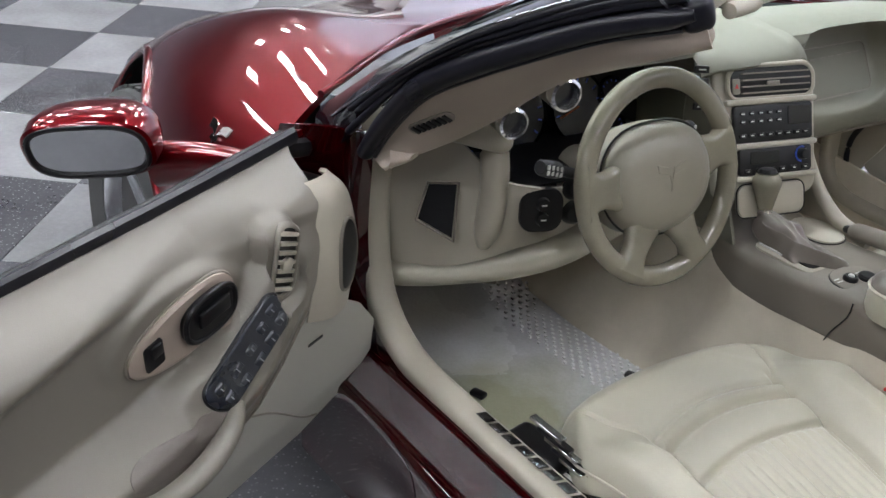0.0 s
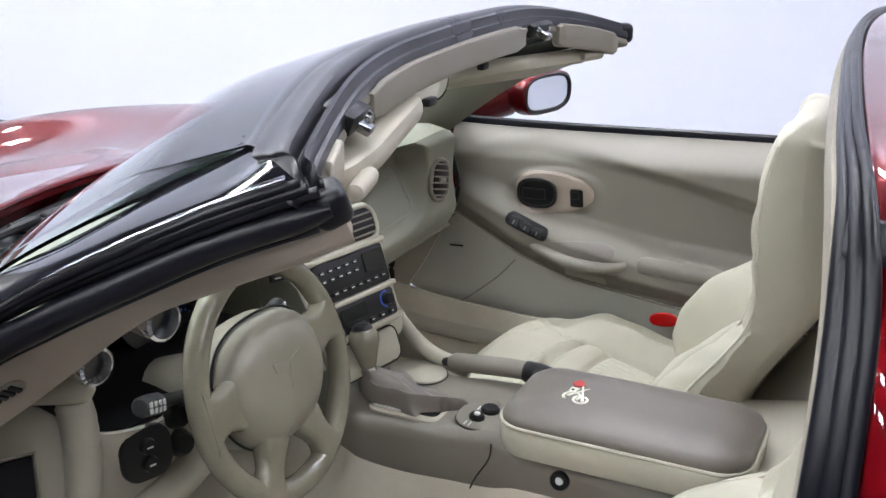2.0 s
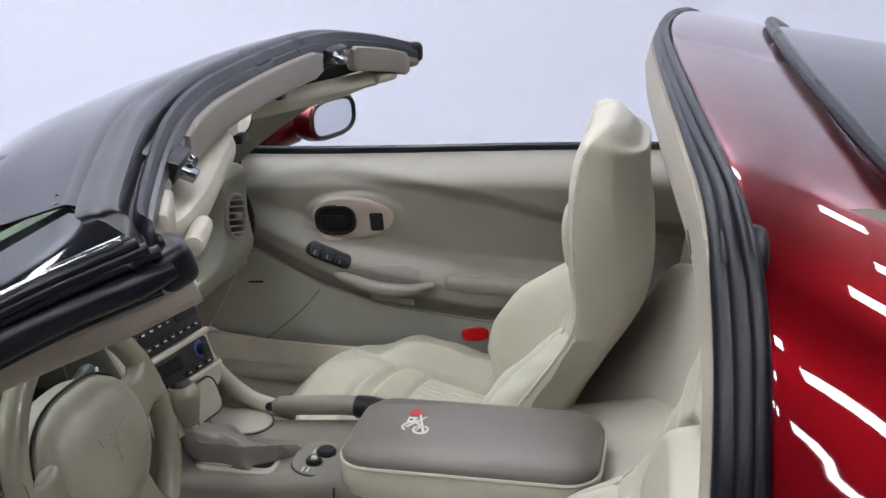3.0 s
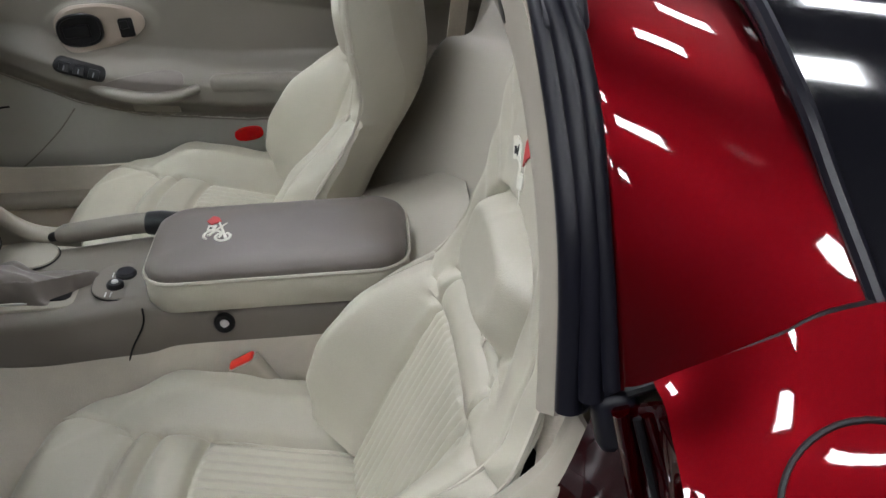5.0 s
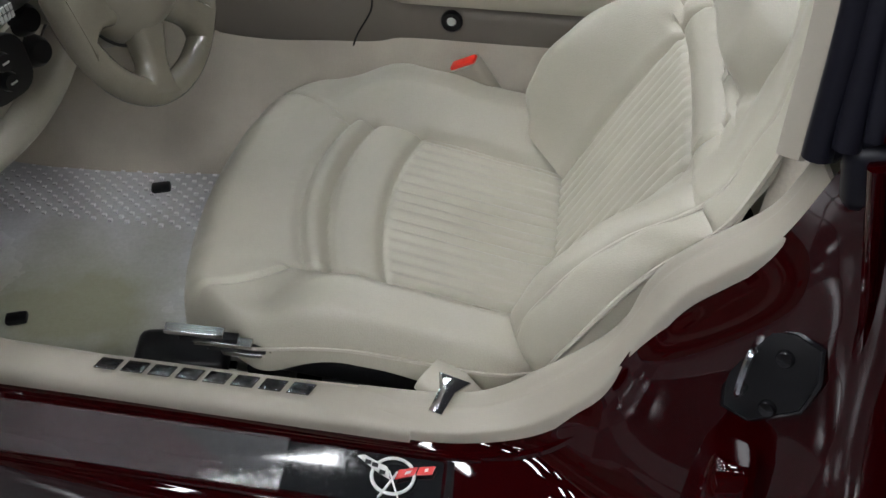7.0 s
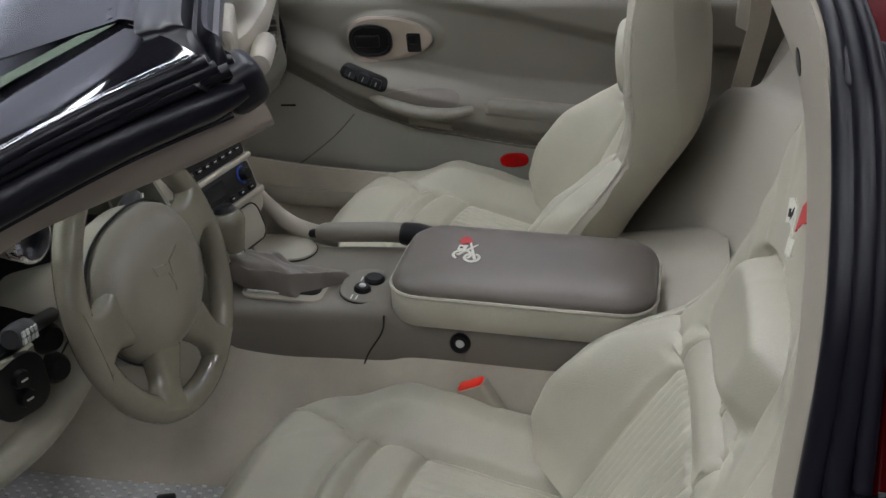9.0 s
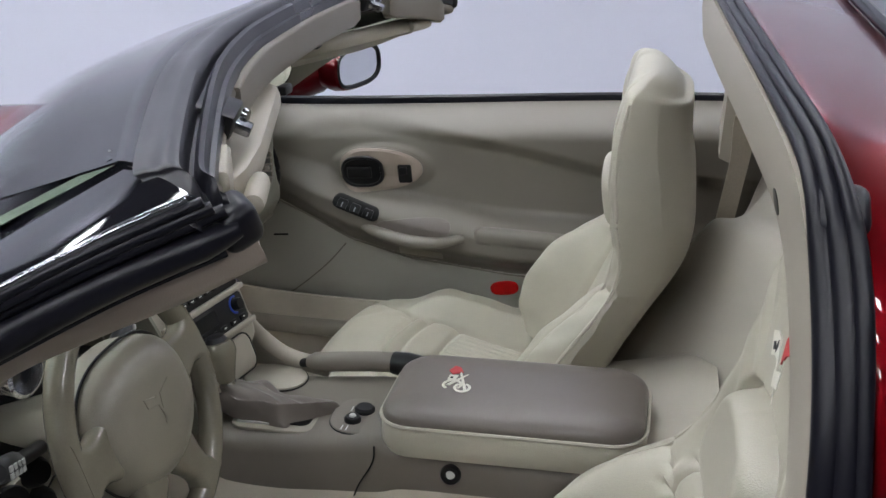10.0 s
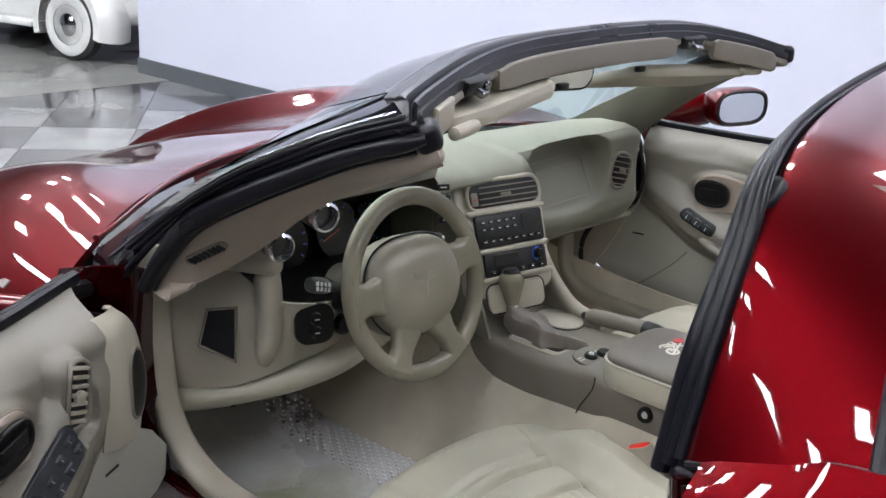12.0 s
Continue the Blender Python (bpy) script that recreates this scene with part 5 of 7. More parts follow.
        part("switch_cover", cover, BLACK, s, "black seat switch cover")
        part("lumbar_switch", moved(box(0.02, 0.07, -0.012, 0.012, -0.012, 0.02, 0.006), pose(0.06, -0.215, -0.075)), BLACK, s)
        for k in range(4):
            part("linkage", moved(box(-0.03, 0.04, -0.003, 0.003, -0.004, 0.004, 0.001, 1), pose(0.02, -0.19 - 0.011 * k, -0.075 - 0.008 * k, 0, 3, 2)), BLACK, s)
        for k in range(2):
            part("wire", tube(spline([(0.05 + 0.02 * k, -0.222, -0.09), (0.10, -0.229 + 0.004 * k, -0.098), (0.16, -0.222, -0.09)], 10), 0.0025, 6), material("blue_wire", (0.02, 0.06, 0.3), 0.4) if k else BLACK, s)
        part("recline_lever", moved(box(-0.022, 0.022, -0.004, 0.004, -0.006, 0.006, 0.003), pose(0.475, -0.222, 0.03, 0, -35, 0)), PIPE, s)
    tilt = Matrix.Translation((0.41, 0, 0)) @ Matrix.Rotation(radians(lean), 4, "Y") @ Matrix.Diagonal((1, 1, 0.91 if lean else 1, 1)) @ Matrix.Translation((-0.41, 0, 0))
    for ob in s.children:
        if ob.name.split(".")[0] in ("backrest", "piping", "embroidery", "embossed_mark"):
            ob.matrix_basis = tilt
    s.rotation_euler = (0, 0, radians(turn))
    return s


seat((0.068, -0.400, 0.492), "driver_seat", "cream leather bucket seat with pleated insert", True, 0.0, 3.0)
seat((-0.034, 0.370, 0.492), "passenger_seat", "cream leather bucket seat set further forward", False, -7.0)


# ---- cockpit: floor, tunnel, rear shelf ----
def carpet(rows, name, nu=30, nv=20, label="", parent=None):
    return part(name, grid_sheet(rows, nu, nv, 0.01), CARPET, parent or car, label)


carpet([[(-0.78, -0.66, 0.58), (-0.78, -0.3, 0.58), (-0.78, -0.09, 0.58)], [(-0.60, -0.665, 0.40), (-0.60, -0.3, 0.40), (-0.62, -0.09, 0.42)], [(-0.44, -0.665, 0.31), (-0.44, -0.3, 0.305), (-0.46, -0.10, 0.32)], [(-0.1, -0.665, 0.30), (-0.1, -0.3, 0.30), (-0.1, -0.12, 0.30)], [(0.45, -0.665, 0.30), (0.45, -0.3, 0.30), (0.45, -0.12, 0.30)], [(0.66, -0.665, 0.32), (0.66, -0.3, 0.32), (0.66, -0.12, 0.32)]], "floor_carpet", label="cream carpet in the footwell")
carpet([[(-0.78, 0.66, 0.58), (-0.78, 0.09, 0.58)], [(-0.60, 0.665, 0.40), (-0.62, 0.09, 0.42)], [(-0.44, 0.665, 0.31), (-0.46, 0.10, 0.32)], [(0.45, 0.665, 0.30), (0.45, 0.12, 0.30)], [(0.66, 0.665, 0.32), (0.66, 0.12, 0.32)]], "floor_carpet", label="cream carpet in the footwell")
for s in (-1, 1):
    c0 = -0.012
    carpet([[(-0.75, c0 + s * 0.10, 0.66), (-0.2, c0 + s * 0.10, 0.60), (0.1, c0 + s * 0.097, 0.542), (0.66, c0 + s * 0.097, 0.538)],
            [(-0.75, c0 + s * 0.125, 0.52), (-0.2, c0 + s * 0.125, 0.45), (0.1, c0 + s * 0.122, 0.43), (0.66, c0 + s * 0.122, 0.43)],
            [(-0.75, c0 + s * 0.20, 0.36), (-0.2, c0 + s * 0.185, 0.315), (0.1, c0 + s * 0.16, 0.31), (0.66, c0 + s * 0.16, 0.31)]], "tunnel_carpet", label="cream carpet on the tunnel side")
    # trim on the sill's inner side
    carpet([[(-0.75, s * 0.665, 0.56), (-0.2, s * 0.665, 0.47), (0.6, s * 0.662, 0.475)], [(-0.75, s * 0.66, 0.36), (-0.2, s * 0.652, 0.31), (0.6, s * 0.65, 0.31)]], "sill_carpet", 20, 4)
# rear shelf behind the seats with two rounded housings
shelf = []
for y, xs, zs in ((-0.66, (0.61, 0.65, 0.67, 0.71, 0.78), (0.31, 0.50, 0.64, 0.80, 0.86)), (-0.30, (0.73, 0.74, 0.75, 0.77, 0.82), (0.31, 0.50, 0.64, 0.80, 0.86)),
                  (0.0, (0.67, 0.68, 0.70, 0.735, 0.80), (0.31, 0.52, 0.65, 0.80, 0.865)), (0.2, (0.57, 0.59, 0.635, 0.685, 0.745), (0.31, 0.52, 0.65, 0.79, 0.835)),
                  (0.41, (0.40, 0.483, 0.56, 0.625, 0.69), (0.31, 0.52, 0.647, 0.757, 0.785)), (0.45, (0.43, 0.505, 0.59, 0.665, 0.72), (0.31, 0.50, 0.625, 0.72, 0.765)),
                  (0.66, (0.55, 0.60, 0.66, 0.70, 0.72), (0.31, 0.50, 0.62, 0.70, 0.76))):
    shelf.append([(x, y, z) for x, z in zip(xs, zs)] + [(0.80, 0.97 * y, 0.98), (0.92, 0.86 * y, 1.07)])
part("rear_shelf", grid_sheet(shelf, 60, 44, 0.01), BACKCLOTH, car, "beige vinyl rear bulkhead with rounded housings")
part("console_tail", grid_sheet([[(0.42, -0.095, 0.575), (0.42, 0.08, 0.575), (0.42, 0.25, 0.556), (0.42, 0.27, 0.50)], [(0.64, -0.095, 0.622), (0.64, 0.08, 0.622), (0.64, 0.235, 0.607), (0.64, 0.25, 0.55)]], 12, 24, 0.01), BACKCLOTH, car, "beige vinyl platform behind the armrest")
for s in (-1, 1):
    # beige trim coloured darker, for the shade in the gap beside the seat
    part("rear_side_trim", grid_sheet([[(0.72, s * 0.655, 0.46), (0.725, s * 0.66, 0.80), (0.72, s * 0.65, 1.0), (0.71, s * 0.57, 1.12)], [(0.78, s * 0.66, 0.46), (0.78, s * 0.66, 0.80), (0.80, s * 0.62, 1.0), (0.78, s * 0.54, 1.13)], [(1.1, s * 0.65, 0.6), (1.1, s * 0.65, 0.80), (1.1, s * 0.62, 0.92), (1.05, s * 0.52, 1.08)]], 20, 14, 0.006), SHALE_DARK, car, "beige rear side trim")
    bt = part("belt_retractor", moved(turned([(0.001, 0.03), (0.028, 0.028), (0.034, 0.018), (0.034, -0.02), (0.02, -0.026)], 24), facing((0.70, s * 0.55, 0.985), (-1, -s * 0.4, 0.2))), BLACK, car, "black belt retractor with cream belt")
    web = spline([(0.69, s * 0.545, 0.97), (0.66, s * 0.56, 0.90), (0.655, s * 0.60, 0.78), (0.60, s * 0.645, 0.55), (0.42, s * 0.665, 0.44)], 24)
    part("belt", sheet([[(x, y, z) for x, y, z in web], [(x + 0.036, y + s * 0.012, z + 0.012) for x, y, z in web]], 0.0015), material("cream_webbing", (0.55, 0.50, 0.42), 0.7, 0, 0.08, 300, 0.4, 1200), bt, "cream seat belt webbing")
# near belt foot at the sill
part("belt_guide", moved(loft([[(x, y * k, z * k) for y, z in rounded(0.05, 0.03, 0.012, 3)] for x, k in ((-0.03, 0.8), (0.0, 1.0), (0.035, 0.8))]), pose(0.385, -0.640, 0.462, 0, 20, -25)), PIPE, car, "folded cream seat belt at the sill")
part("belt_anchor", moved(plate([(-0.008, -0.022), (0.006, -0.022), (0.008, 0.004), (0.018, 0.020), (-0.016, 0.020), (-0.008, 0.003)], 0.003, 0.001), facing((0.388, -0.674, 0.4975), (0, -0.2, 1), up=(0.25, 1, 0))), CHROME, car, "steel seat belt anchor plate")


# sill trim sweeping up at both ends
for s in (-1, 1):
    way = spline([(-0.425, 0.652, 0.56), (-0.415, 0.652, 0.47), (-0.375, 0.650, 0.425), (-0.29, 0.648, 0.408), (0.0, 0.646, 0.402), (0.36, 0.646, 0.402)], 90) if s > 0 else spline([(-0.255, s * 0.690, 0.80), (-0.255, s * 0.690, 0.66), (-0.225, s * 0.690, 0.55), (-0.14, s * 0.690, 0.49), (0.0, s * 0.690, 0.477), (0.10, s * 0.690, 0.476), (0.2, s * 0.690, 0.476), (0.30, s * 0.690, 0.475), (0.36, s * 0.690, 0.472)], 90)

    def ring(u, s=s):
        w, h = 0.024, 0.016
        return [(a * w * 2, b * h * 2) for a, b in rounded(1, 1, 0.36, 4)]

    rings = []
    for i, c in enumerate(way):
        u = i / 90
        d = Vector(way[min(i + 1, 90)] - way[max(i - 1, 0)]).normalized()
        side = Vector((0, 1, 0))
        nrm = d.cross(side).normalized()
        rings.append([Vector(c) + side * a + nrm * b for a, b in ring(u)])
    trim = part("sill_trim", loft(rings), SHALE, car, "beige moulded door sill trim")
    if s > 0:
        part("weatherstrip", tube(spline([(-0.30, 0.664, 0.665), (-0.345, 0.664, 0.605), (-0.380, 0.664, 0.540), (-0.374, 0.664, 0.470), (-0.333, 0.662, 0.438), (-0.257, 0.661, 0.431), (-0.156, 0.661, 0.430), (0.36, 0.661, 0.434)], 60), 0.0075, 10), RUBBER, trim, "black rubber weatherstrip along the closed door")
        continue
    EDGE_IN = spline([(0.30, s * 0.668, 0.488), (0.38, s * 0.668, 0.492), (0.430, s * 0.670, 0.509), (0.475, s * 0.672, 0.547), (0.522, s * 0.674, 0.595), (0.547, s * 0.675, 0.632), (0.562, s * 0.676, 0.679), (0.586, s * 0.676, 0.716), (0.640, s * 0.678, 0.767), (0.657, s * 0.684, 0.806), (0.664, s * 0.690, 0.835)], 70)
    EDGE_OUT = spline([(0.30, s * 0.711, 0.482), (0.392, s * 0.711, 0.484), (0.466, s * 0.711, 0.508), (0.516, s * 0.711, 0.552), (0.545, s * 0.711, 0.596), (0.564, s * 0.711, 0.648), (0.587, s * 0.711, 0.695), (0.617, s * 0.712, 0.728), (0.645, s * 0.714, 0.758), (0.664, s * 0.717, 0.792), (0.672, s * 0.722, 0.830)], 70)
    skin = [[tuple(p + np.array((0.012, -s * 0.014, -0.040))) for p in EDGE_IN], [tuple(p + np.array((0.002, -s * 0.004, -0.008))) for p in EDGE_IN], [tuple(p) for p in EDGE_IN], [tuple(along(a, b, 0.40) + np.array((-0.002, 0, 0.003))) for a, b in zip(EDGE_IN, EDGE_OUT)], [tuple(along(a, b, 0.50) + np.array((-0.004, 0, 0.0065))) for a, b in zip(EDGE_IN, EDGE_OUT)], [tuple(along(a, b, 0.9) + np.array((-0.002, 0, 0.003))) for a, b in zip(EDGE_IN, EDGE_OUT)], [tuple(p) for p in EDGE_OUT], [tuple(p + np.array((0.004, s * 0.001, -0.010))) for p in EDGE_OUT]]
    part("trim_sweep", grid_sheet(skin, 90, 24, 0.004), SHALE, trim, "wide beige sill trim sweeping up behind the seat")
    if s < 0:
        # maker's lettering on the sill, as plain metal bars
        dark = material("brushed_dark_metal", (0.16, 0.16, 0.17), 0.2, 1.0, 0.2, 40)
        for k in range(8):
            x0 = 0.048 + 0.0285 * k
            g = part("metal_letter_bar", moved(plate([(-0.0125, -0.0065), (0.0095, -0.0065), (0.0145, 0.0065), (-0.0075, 0.0065)], 0.0022, 0.0006), facing((x0, -0.687, 0.4945), (0, -0.05, 1), up=(0, 1, 0))), dark, trim)
            part("metal_letter_bar", moved(plate([(-0.007, -0.0025), (0.007, -0.0025), (0.008, 0.0025), (-0.006, 0.0025)], 0.0026), facing((x0, -0.687, 0.4945), (0, -0.05, 1), up=(0, 1, 0))), DIM_CHROME if k % 3 else dark, trim)


# ---- console ----
CON = [(-0.16, 0.075, 0.66), (-0.10, 0.10, 0.615), (-0.04, 0.105, 0.594), (0.04, 0.105, 0.592), (0.12, 0.102, 0.600), (0.19, 0.100, 0.604), (0.24, 0.098, 0.590), (0.40, 0.098, 0.585), (0.60, 0.098, 0.580)]
rings = []
for x, w, z in spline(CON, 48):
    rings.append([(x, -0.012 + y, 0.5 * (z + 0.50) + h) for y, h in rounded(2 * w, z - 0.50, 0.022, 4)])
console = part("centre_console", loft(rings), SHALE_DARK, car, "taupe centre console with gear lever")
part("console_seam", tube(spline([(0.188, -0.1125, 0.595), (0.185, -0.1135, 0.57), (0.165, -0.1135, 0.535), (0.155, -0.113, 0.51)], 12), 0.0014, 6), BLACK, console)
base_ring = lambda x0, x1, y0, y1, r: [((x0 + x1) / 2 + a, (y0 + y1) / 2 + b) for a, b in rounded(x1 - x0, y1 - y0, r, 6)]  # noqa: E731
LX0, LX1, LY0, LY1 = 0.192, 0.546, -0.128, 0.068


def pillow(levels, r):
    """A stack of rounded outlines: inset and height of each."""
    return [[(x, y, z + (0.004 * math.sin((x - LX0) * 9))) for x, y in base_ring(LX0 + i, LX1 - i, LY0 + i * 0.9, LY1 - i * 0.9, max(r - i, 0.012))] for i, z in levels]


lid = part("armrest_lid", loft(pillow(((0.02, 0.583), (0.006, 0.588), (0.0, 0.60), (0.0, 0.622), (0.005, 0.634), (0.012, 0.638)), 0.05)), LEATHER, console, "padded armrest lid, cream below and taupe on top")
top = loft(pillow(((0.012, 0.632), (0.003, 0.634), (0.002, 0.641), (0.006, 0.648), (0.015, 0.653), (0.03, 0.657), (0.06, 0.660), (0.085, 0.661)), 0.05))
lid_top = part("lid_top", top, LEATHER_DARK, console, "taupe leather lid top")
part("lid_piping", tube([(x, y, 0.6345 + 0.004 * math.sin((x - LX0) * 9)) for x, y in base_ring(LX0, LX1, LY0, LY1, 0.05)], 0.0026, 6, closed=True), PIPE, console, "cream stitched edge")
# embroidered emblem on the lid: two rings, staffs, a chequered and a red flag
em = facing((0.286, -0.034, 0.69), (0, 0, 1), up=(1, 0.1, 0))
for cx, cy, r, a0, a1 in ((0.016, -0.004, 0.012, 40, 320), (0.024, 0.010, 0.010, -150, 150)):
    arc = [(cx + r * math.cos(radians(a)), cy + r * math.sin(radians(a)), 0.0008) for a in np.linspace(a0, a1, 24)]
    part("embroidery", draped(tube(arc, 0.0021, 6, 0.6), lid_top, em, (0, 0, -1)), EMBROIDERY, console)
for pts, mat in ((((-0.040, -0.004), (-0.026, -0.012), (-0.014, -0.006), (-0.020, 0.008), (-0.034, 0.004)), RED_THREAD), (((-0.012, -0.010), (0.002, -0.012), (0.006, -0.002), (-0.010, 0.002)), EMBROIDERY), (((-0.006, -0.008), (-0.001, -0.009), (0.0, -0.005), (-0.005, -0.004)), DARK_THREAD), (((-0.020, 0.006), (-0.016, 0.004), (0.030, 0.012), (0.028, 0.016)), EMBROIDERY), (((-0.014, 0.016), (-0.011, 0.012), (0.016, -0.012), (0.018, -0.008)), EMBROIDERY)):
    part("embroidery", draped(plate(pts, 0.0016), lid_top, em, (0, 0, -1)), mat, console)
part("lid_latch", moved(box(-0.008, 0.008, -0.02, 0.02, -0.006, 0.006, 0.003), pose(0.19, -0.02, 0.606)), BLACK, console)
# switch island in front of the lid
isl = facing((0.148, -0.050, 0.6005), (0.06, 0, 1), up=(1, 0, 0))
outline = [(0.048 * math.copysign(abs(math.cos(a)) ** 0.8, math.cos(a)), 0.036 * math.copysign(abs(math.sin(a)) ** 0.9, math.sin(a))) for a in np.linspace(0, math.tau, 33)[:-1]]
part("switch_island", moved(plate(outline, 0.004, 0.002), isl), SHALE_DARK, console)
part("island_gap", moved(tube([(x, y, 0.001) for x, y in outline], 0.0014, 6, closed=True), isl), BLACK, console)
for dx, dy, r, mat in ((0.016, -0.003, 0.012, BLACK), (-0.014, 0.006, 0.0145, BLACK)):
    part("rotary_switch", moved(turned([(0.001, 0.011), (r * 0.8, 0.011), (r, 0.008), (r, 0.002)], 24), isl @ Matrix.Translation((dx, dy, 0))), mat, console)
part("switch_cap", moved(turned([(0.001, 0.0135), (0.004, 0.0132), (0.005, 0.011)], 16), isl @ Matrix.Translation((0.016, -0.003, 0))), SYMBOL, console)
for k in range(4):
    part("printed_mark", moved(box(-0.006, 0.006, -0.0008, 0.0008, 0.004, 0.0046), isl @ Matrix.Translation((0.038 - 0.052 * (k > 1), -0.012 + 0.007 * (k % 2), 0))), SYMBOL, console)
sb = facing((0.292, -0.1105, 0.562), (0, -1, 0.1))
part("lock_bezel", moved(turned([(0.001, 0.001), (0.006, 0.001), (0.007, 0.005), (0.0125, 0.006), (0.0145, 0.003), (0.0145, -0.004)], 24), sb), BLACK, console, "round black lock")
part("lock_barrel", moved(turned([(0.001, 0.004), (0.0055, 0.004), (0.0062, 0.0)], 18), sb), SYMBOL, console)
# gear lever
slot = facing((0.035, -0.056, 0.593), (0, 0, 1), up=(1, 0, 0))
part("gear_gate", moved(plate(rounded(0.082, 0.125, 0.022, 4), 0.004, 0.002), slot), SHALE, console, "beige gear gate surround")
part("gate_slot", moved(plate(rounded(0.05, 0.10, 0.012), 0.006, 0.001), slot), BLACK, console)
part("gear_strip", moved(box(-0.003, 0.003, -0.032, 0.03, 0.005, 0.0075), slot @ Matrix.Translation((0.028, -0.02, 0))), SYMBOL, console)
boot = []
for k in range(25):
    v = k / 24
    c = along((0.035, -0.046, 0.597), (-0.03, -0.068, 0.648), v ** 0.8)
    boot.append([(c[0] + (0.058 * (1 - v) ** 0.7 + 0.013) * math.cos(a) * (1 + 0.20 * math.sin(3 * a + 5 * v) + 0.07 * math.sin(8 * a - 11 * v)), c[1] + (0.030 * (1 - v) ** 0.7 + 0.012) * math.sin(a) * (1 + 0.14 * math.sin(4 * a - 7 * v)), c[2] + (0.010 * math.sin(2 * a + 9 * v) + 0.004 * math.sin(5 * a + 14 * v)) * (1 - v)) for a in np.linspace(0, math.tau, 65)[:-1]])
part("gear_boot", loft(boot), LEATHER_DARK, console, "creased taupe leather gear boot")
part("gear_stick", tube([(-0.028, -0.068, 0.64), (-0.036, -0.070, 0.672)], 0.009, 12), CHROME, console)
kn = turned([(0.001, 0.062), (0.018, 0.060), (0.0235, 0.052), (0.024, 0.042), (0.018, 0.022), (0.013, 0.004), (0.012, 0.0)], 28)
part("gear_knob", moved(kn, pose(-0.034, -0.070, 0.652, 0, -10, 0)), RIM, console, "worn taupe leather gear knob")
part("knob_cap", moved(turned([(0.001, 0.068), (0.012, 0.067), (0.016, 0.061)], 24), pose(-0.034, -0.070, 0.653, 0, -10, 0)), BLACK, console)
ash = facing((-0.012, 0.056, 0.5925), (0.05, 0, 1), up=(1, 0, 0))
oval = [(0.040 * math.cos(a), 0.048 * math.copysign(abs(math.sin(a)) ** 0.8, math.sin(a))) for a in np.linspace(0, math.tau, 33)[:-1]]
part("ashtray_lid", moved(plate(oval, 0.006, 0.003), ash), SHALE, console, "beige oval ashtray lid")
part("ashtray_gap", moved(tube([(x * 1.02, y * 1.02, 0.002) for x, y in oval], 0.0014, 6, closed=True), ash), BLACK, console)
# handbrake
hb = part("handbrake", tube(spline([(0.20, 0.066, 0.628), (0.15, 0.075, 0.626), (0.06, 0.088, 0.612), (0.03, 0.092, 0.606)], 16), [0.013] * 3 + [0.0155] * 11 + [0.0145, 0.013, 0.011], 14), SHALE_DARK, car, "taupe handbrake lever with black button")
part("button", tube([(0.034, 0.0915, 0.607), (0.018, 0.0935, 0.604), (0.014, 0.094, 0.603)], [0.008, 0.0075, 0.005], 12), BLACK, hb, "black release button")
part("sleeve", tube([(0.235, 0.060, 0.622), (0.19, 0.068, 0.628), (0.17, 0.071, 0.628)], [0.02, 0.0185, 0.017], 12), BLACK, hb)
# belt buckles
for s, x in ((-1, 0.318), (1, 0.22)):
    bk = part("belt_buckle", moved(loft([[(a * k, b * k, z) for a, b in rounded(0.046, 0.024, 0.008, 3)] for z, k in ((0, 0.7), (0.02, 0.95), (0.085, 1.0), (0.09, 0.96))]), pose(x + 0.045, s * 0.158, 0.455, s * -8, -30, s * 12)), SHALE, car, "cream belt buckle with a red button")
    part("button", moved(box(-0.019, 0.019, -0.008, 0.008, 0.086, 0.0945, 0.003), pose(x + 0.045, s * 0.158, 0.455, s * -8, -30, s * 12)), material("red_button", (0.75, 0.03, 0.015), 0.35), bk, "red push button")
    part("stalk", tube([(x + 0.10, s * 0.16, 0.34), (x + 0.047, s * 0.158, 0.465)], 0.012, 8), BLACK, bk)


# ---- dashboard ----
DASHM = material("olive_beige_vinyl", (0.16, 0.156, 0.126), 0.55, 0, 0.06, 5, 0.3, 800, spec=0.35)
PILLAR = material("warm_beige_vinyl", (0.33, 0.275, 0.232), 0.5, 0, 0.06, 5, 0.25, 800)
def dash_ring(y):
    """Side profile of the far half of the dashboard at y, with the hooded hollow before the passenger."""
    e = smooth(0.50, 0.63, y)
    back = 0.01 * smooth(0.15, 0.5, abs(y))
    base = -0.475 + 0.32 * y * y - 0.05 * y
    crown = [(-0.60, 0.62), (-0.56, 0.86 - 0.03 * e), (-0.44, 0.880 - 0.03 * e), (-0.30, 0.896 - 0.03 * e), (-0.215, 0.896 - 0.026 * e)]
    crown = [(base + (x + 0.60) * (-0.215 - base) / 0.385, z) for x, z in crown]
    face = [(-0.180, 0.888 - 0.026 * e), (-0.170, 0.872 - 0.022 * e), (-0.172, 0.845 - 0.012 * e), (-0.174, 0.79), (-0.170, 0.752), (-0.166, 0.728), (-0.172, 0.704), (-0.200, 0.668), (-0.25, 0.648), (-0.36, 0.63)]
    pts = np.array(crown + [tuple(p) for p in spline(face, 54)])
    out = []
    for x, z in pts:
        if x > -0.26 and z < 0.90:
            mid_z = 0.814 - 0.03 * (y - 0.29)
            q = (abs(y - 0.280) / 0.160) ** 3.0 + (abs(z - mid_z) / 0.086) ** 3.0
            x -= (0.012 + 0.052 * smooth(mid_z - 0.085, mid_z + 0.055, z)) * smooth(1.10, 0.55, q) * smooth(0.896, 0.872, z)
        out.append((max(x, base) - back - 0.052 * smooth(0.55, 0.635, y), z))
    return out


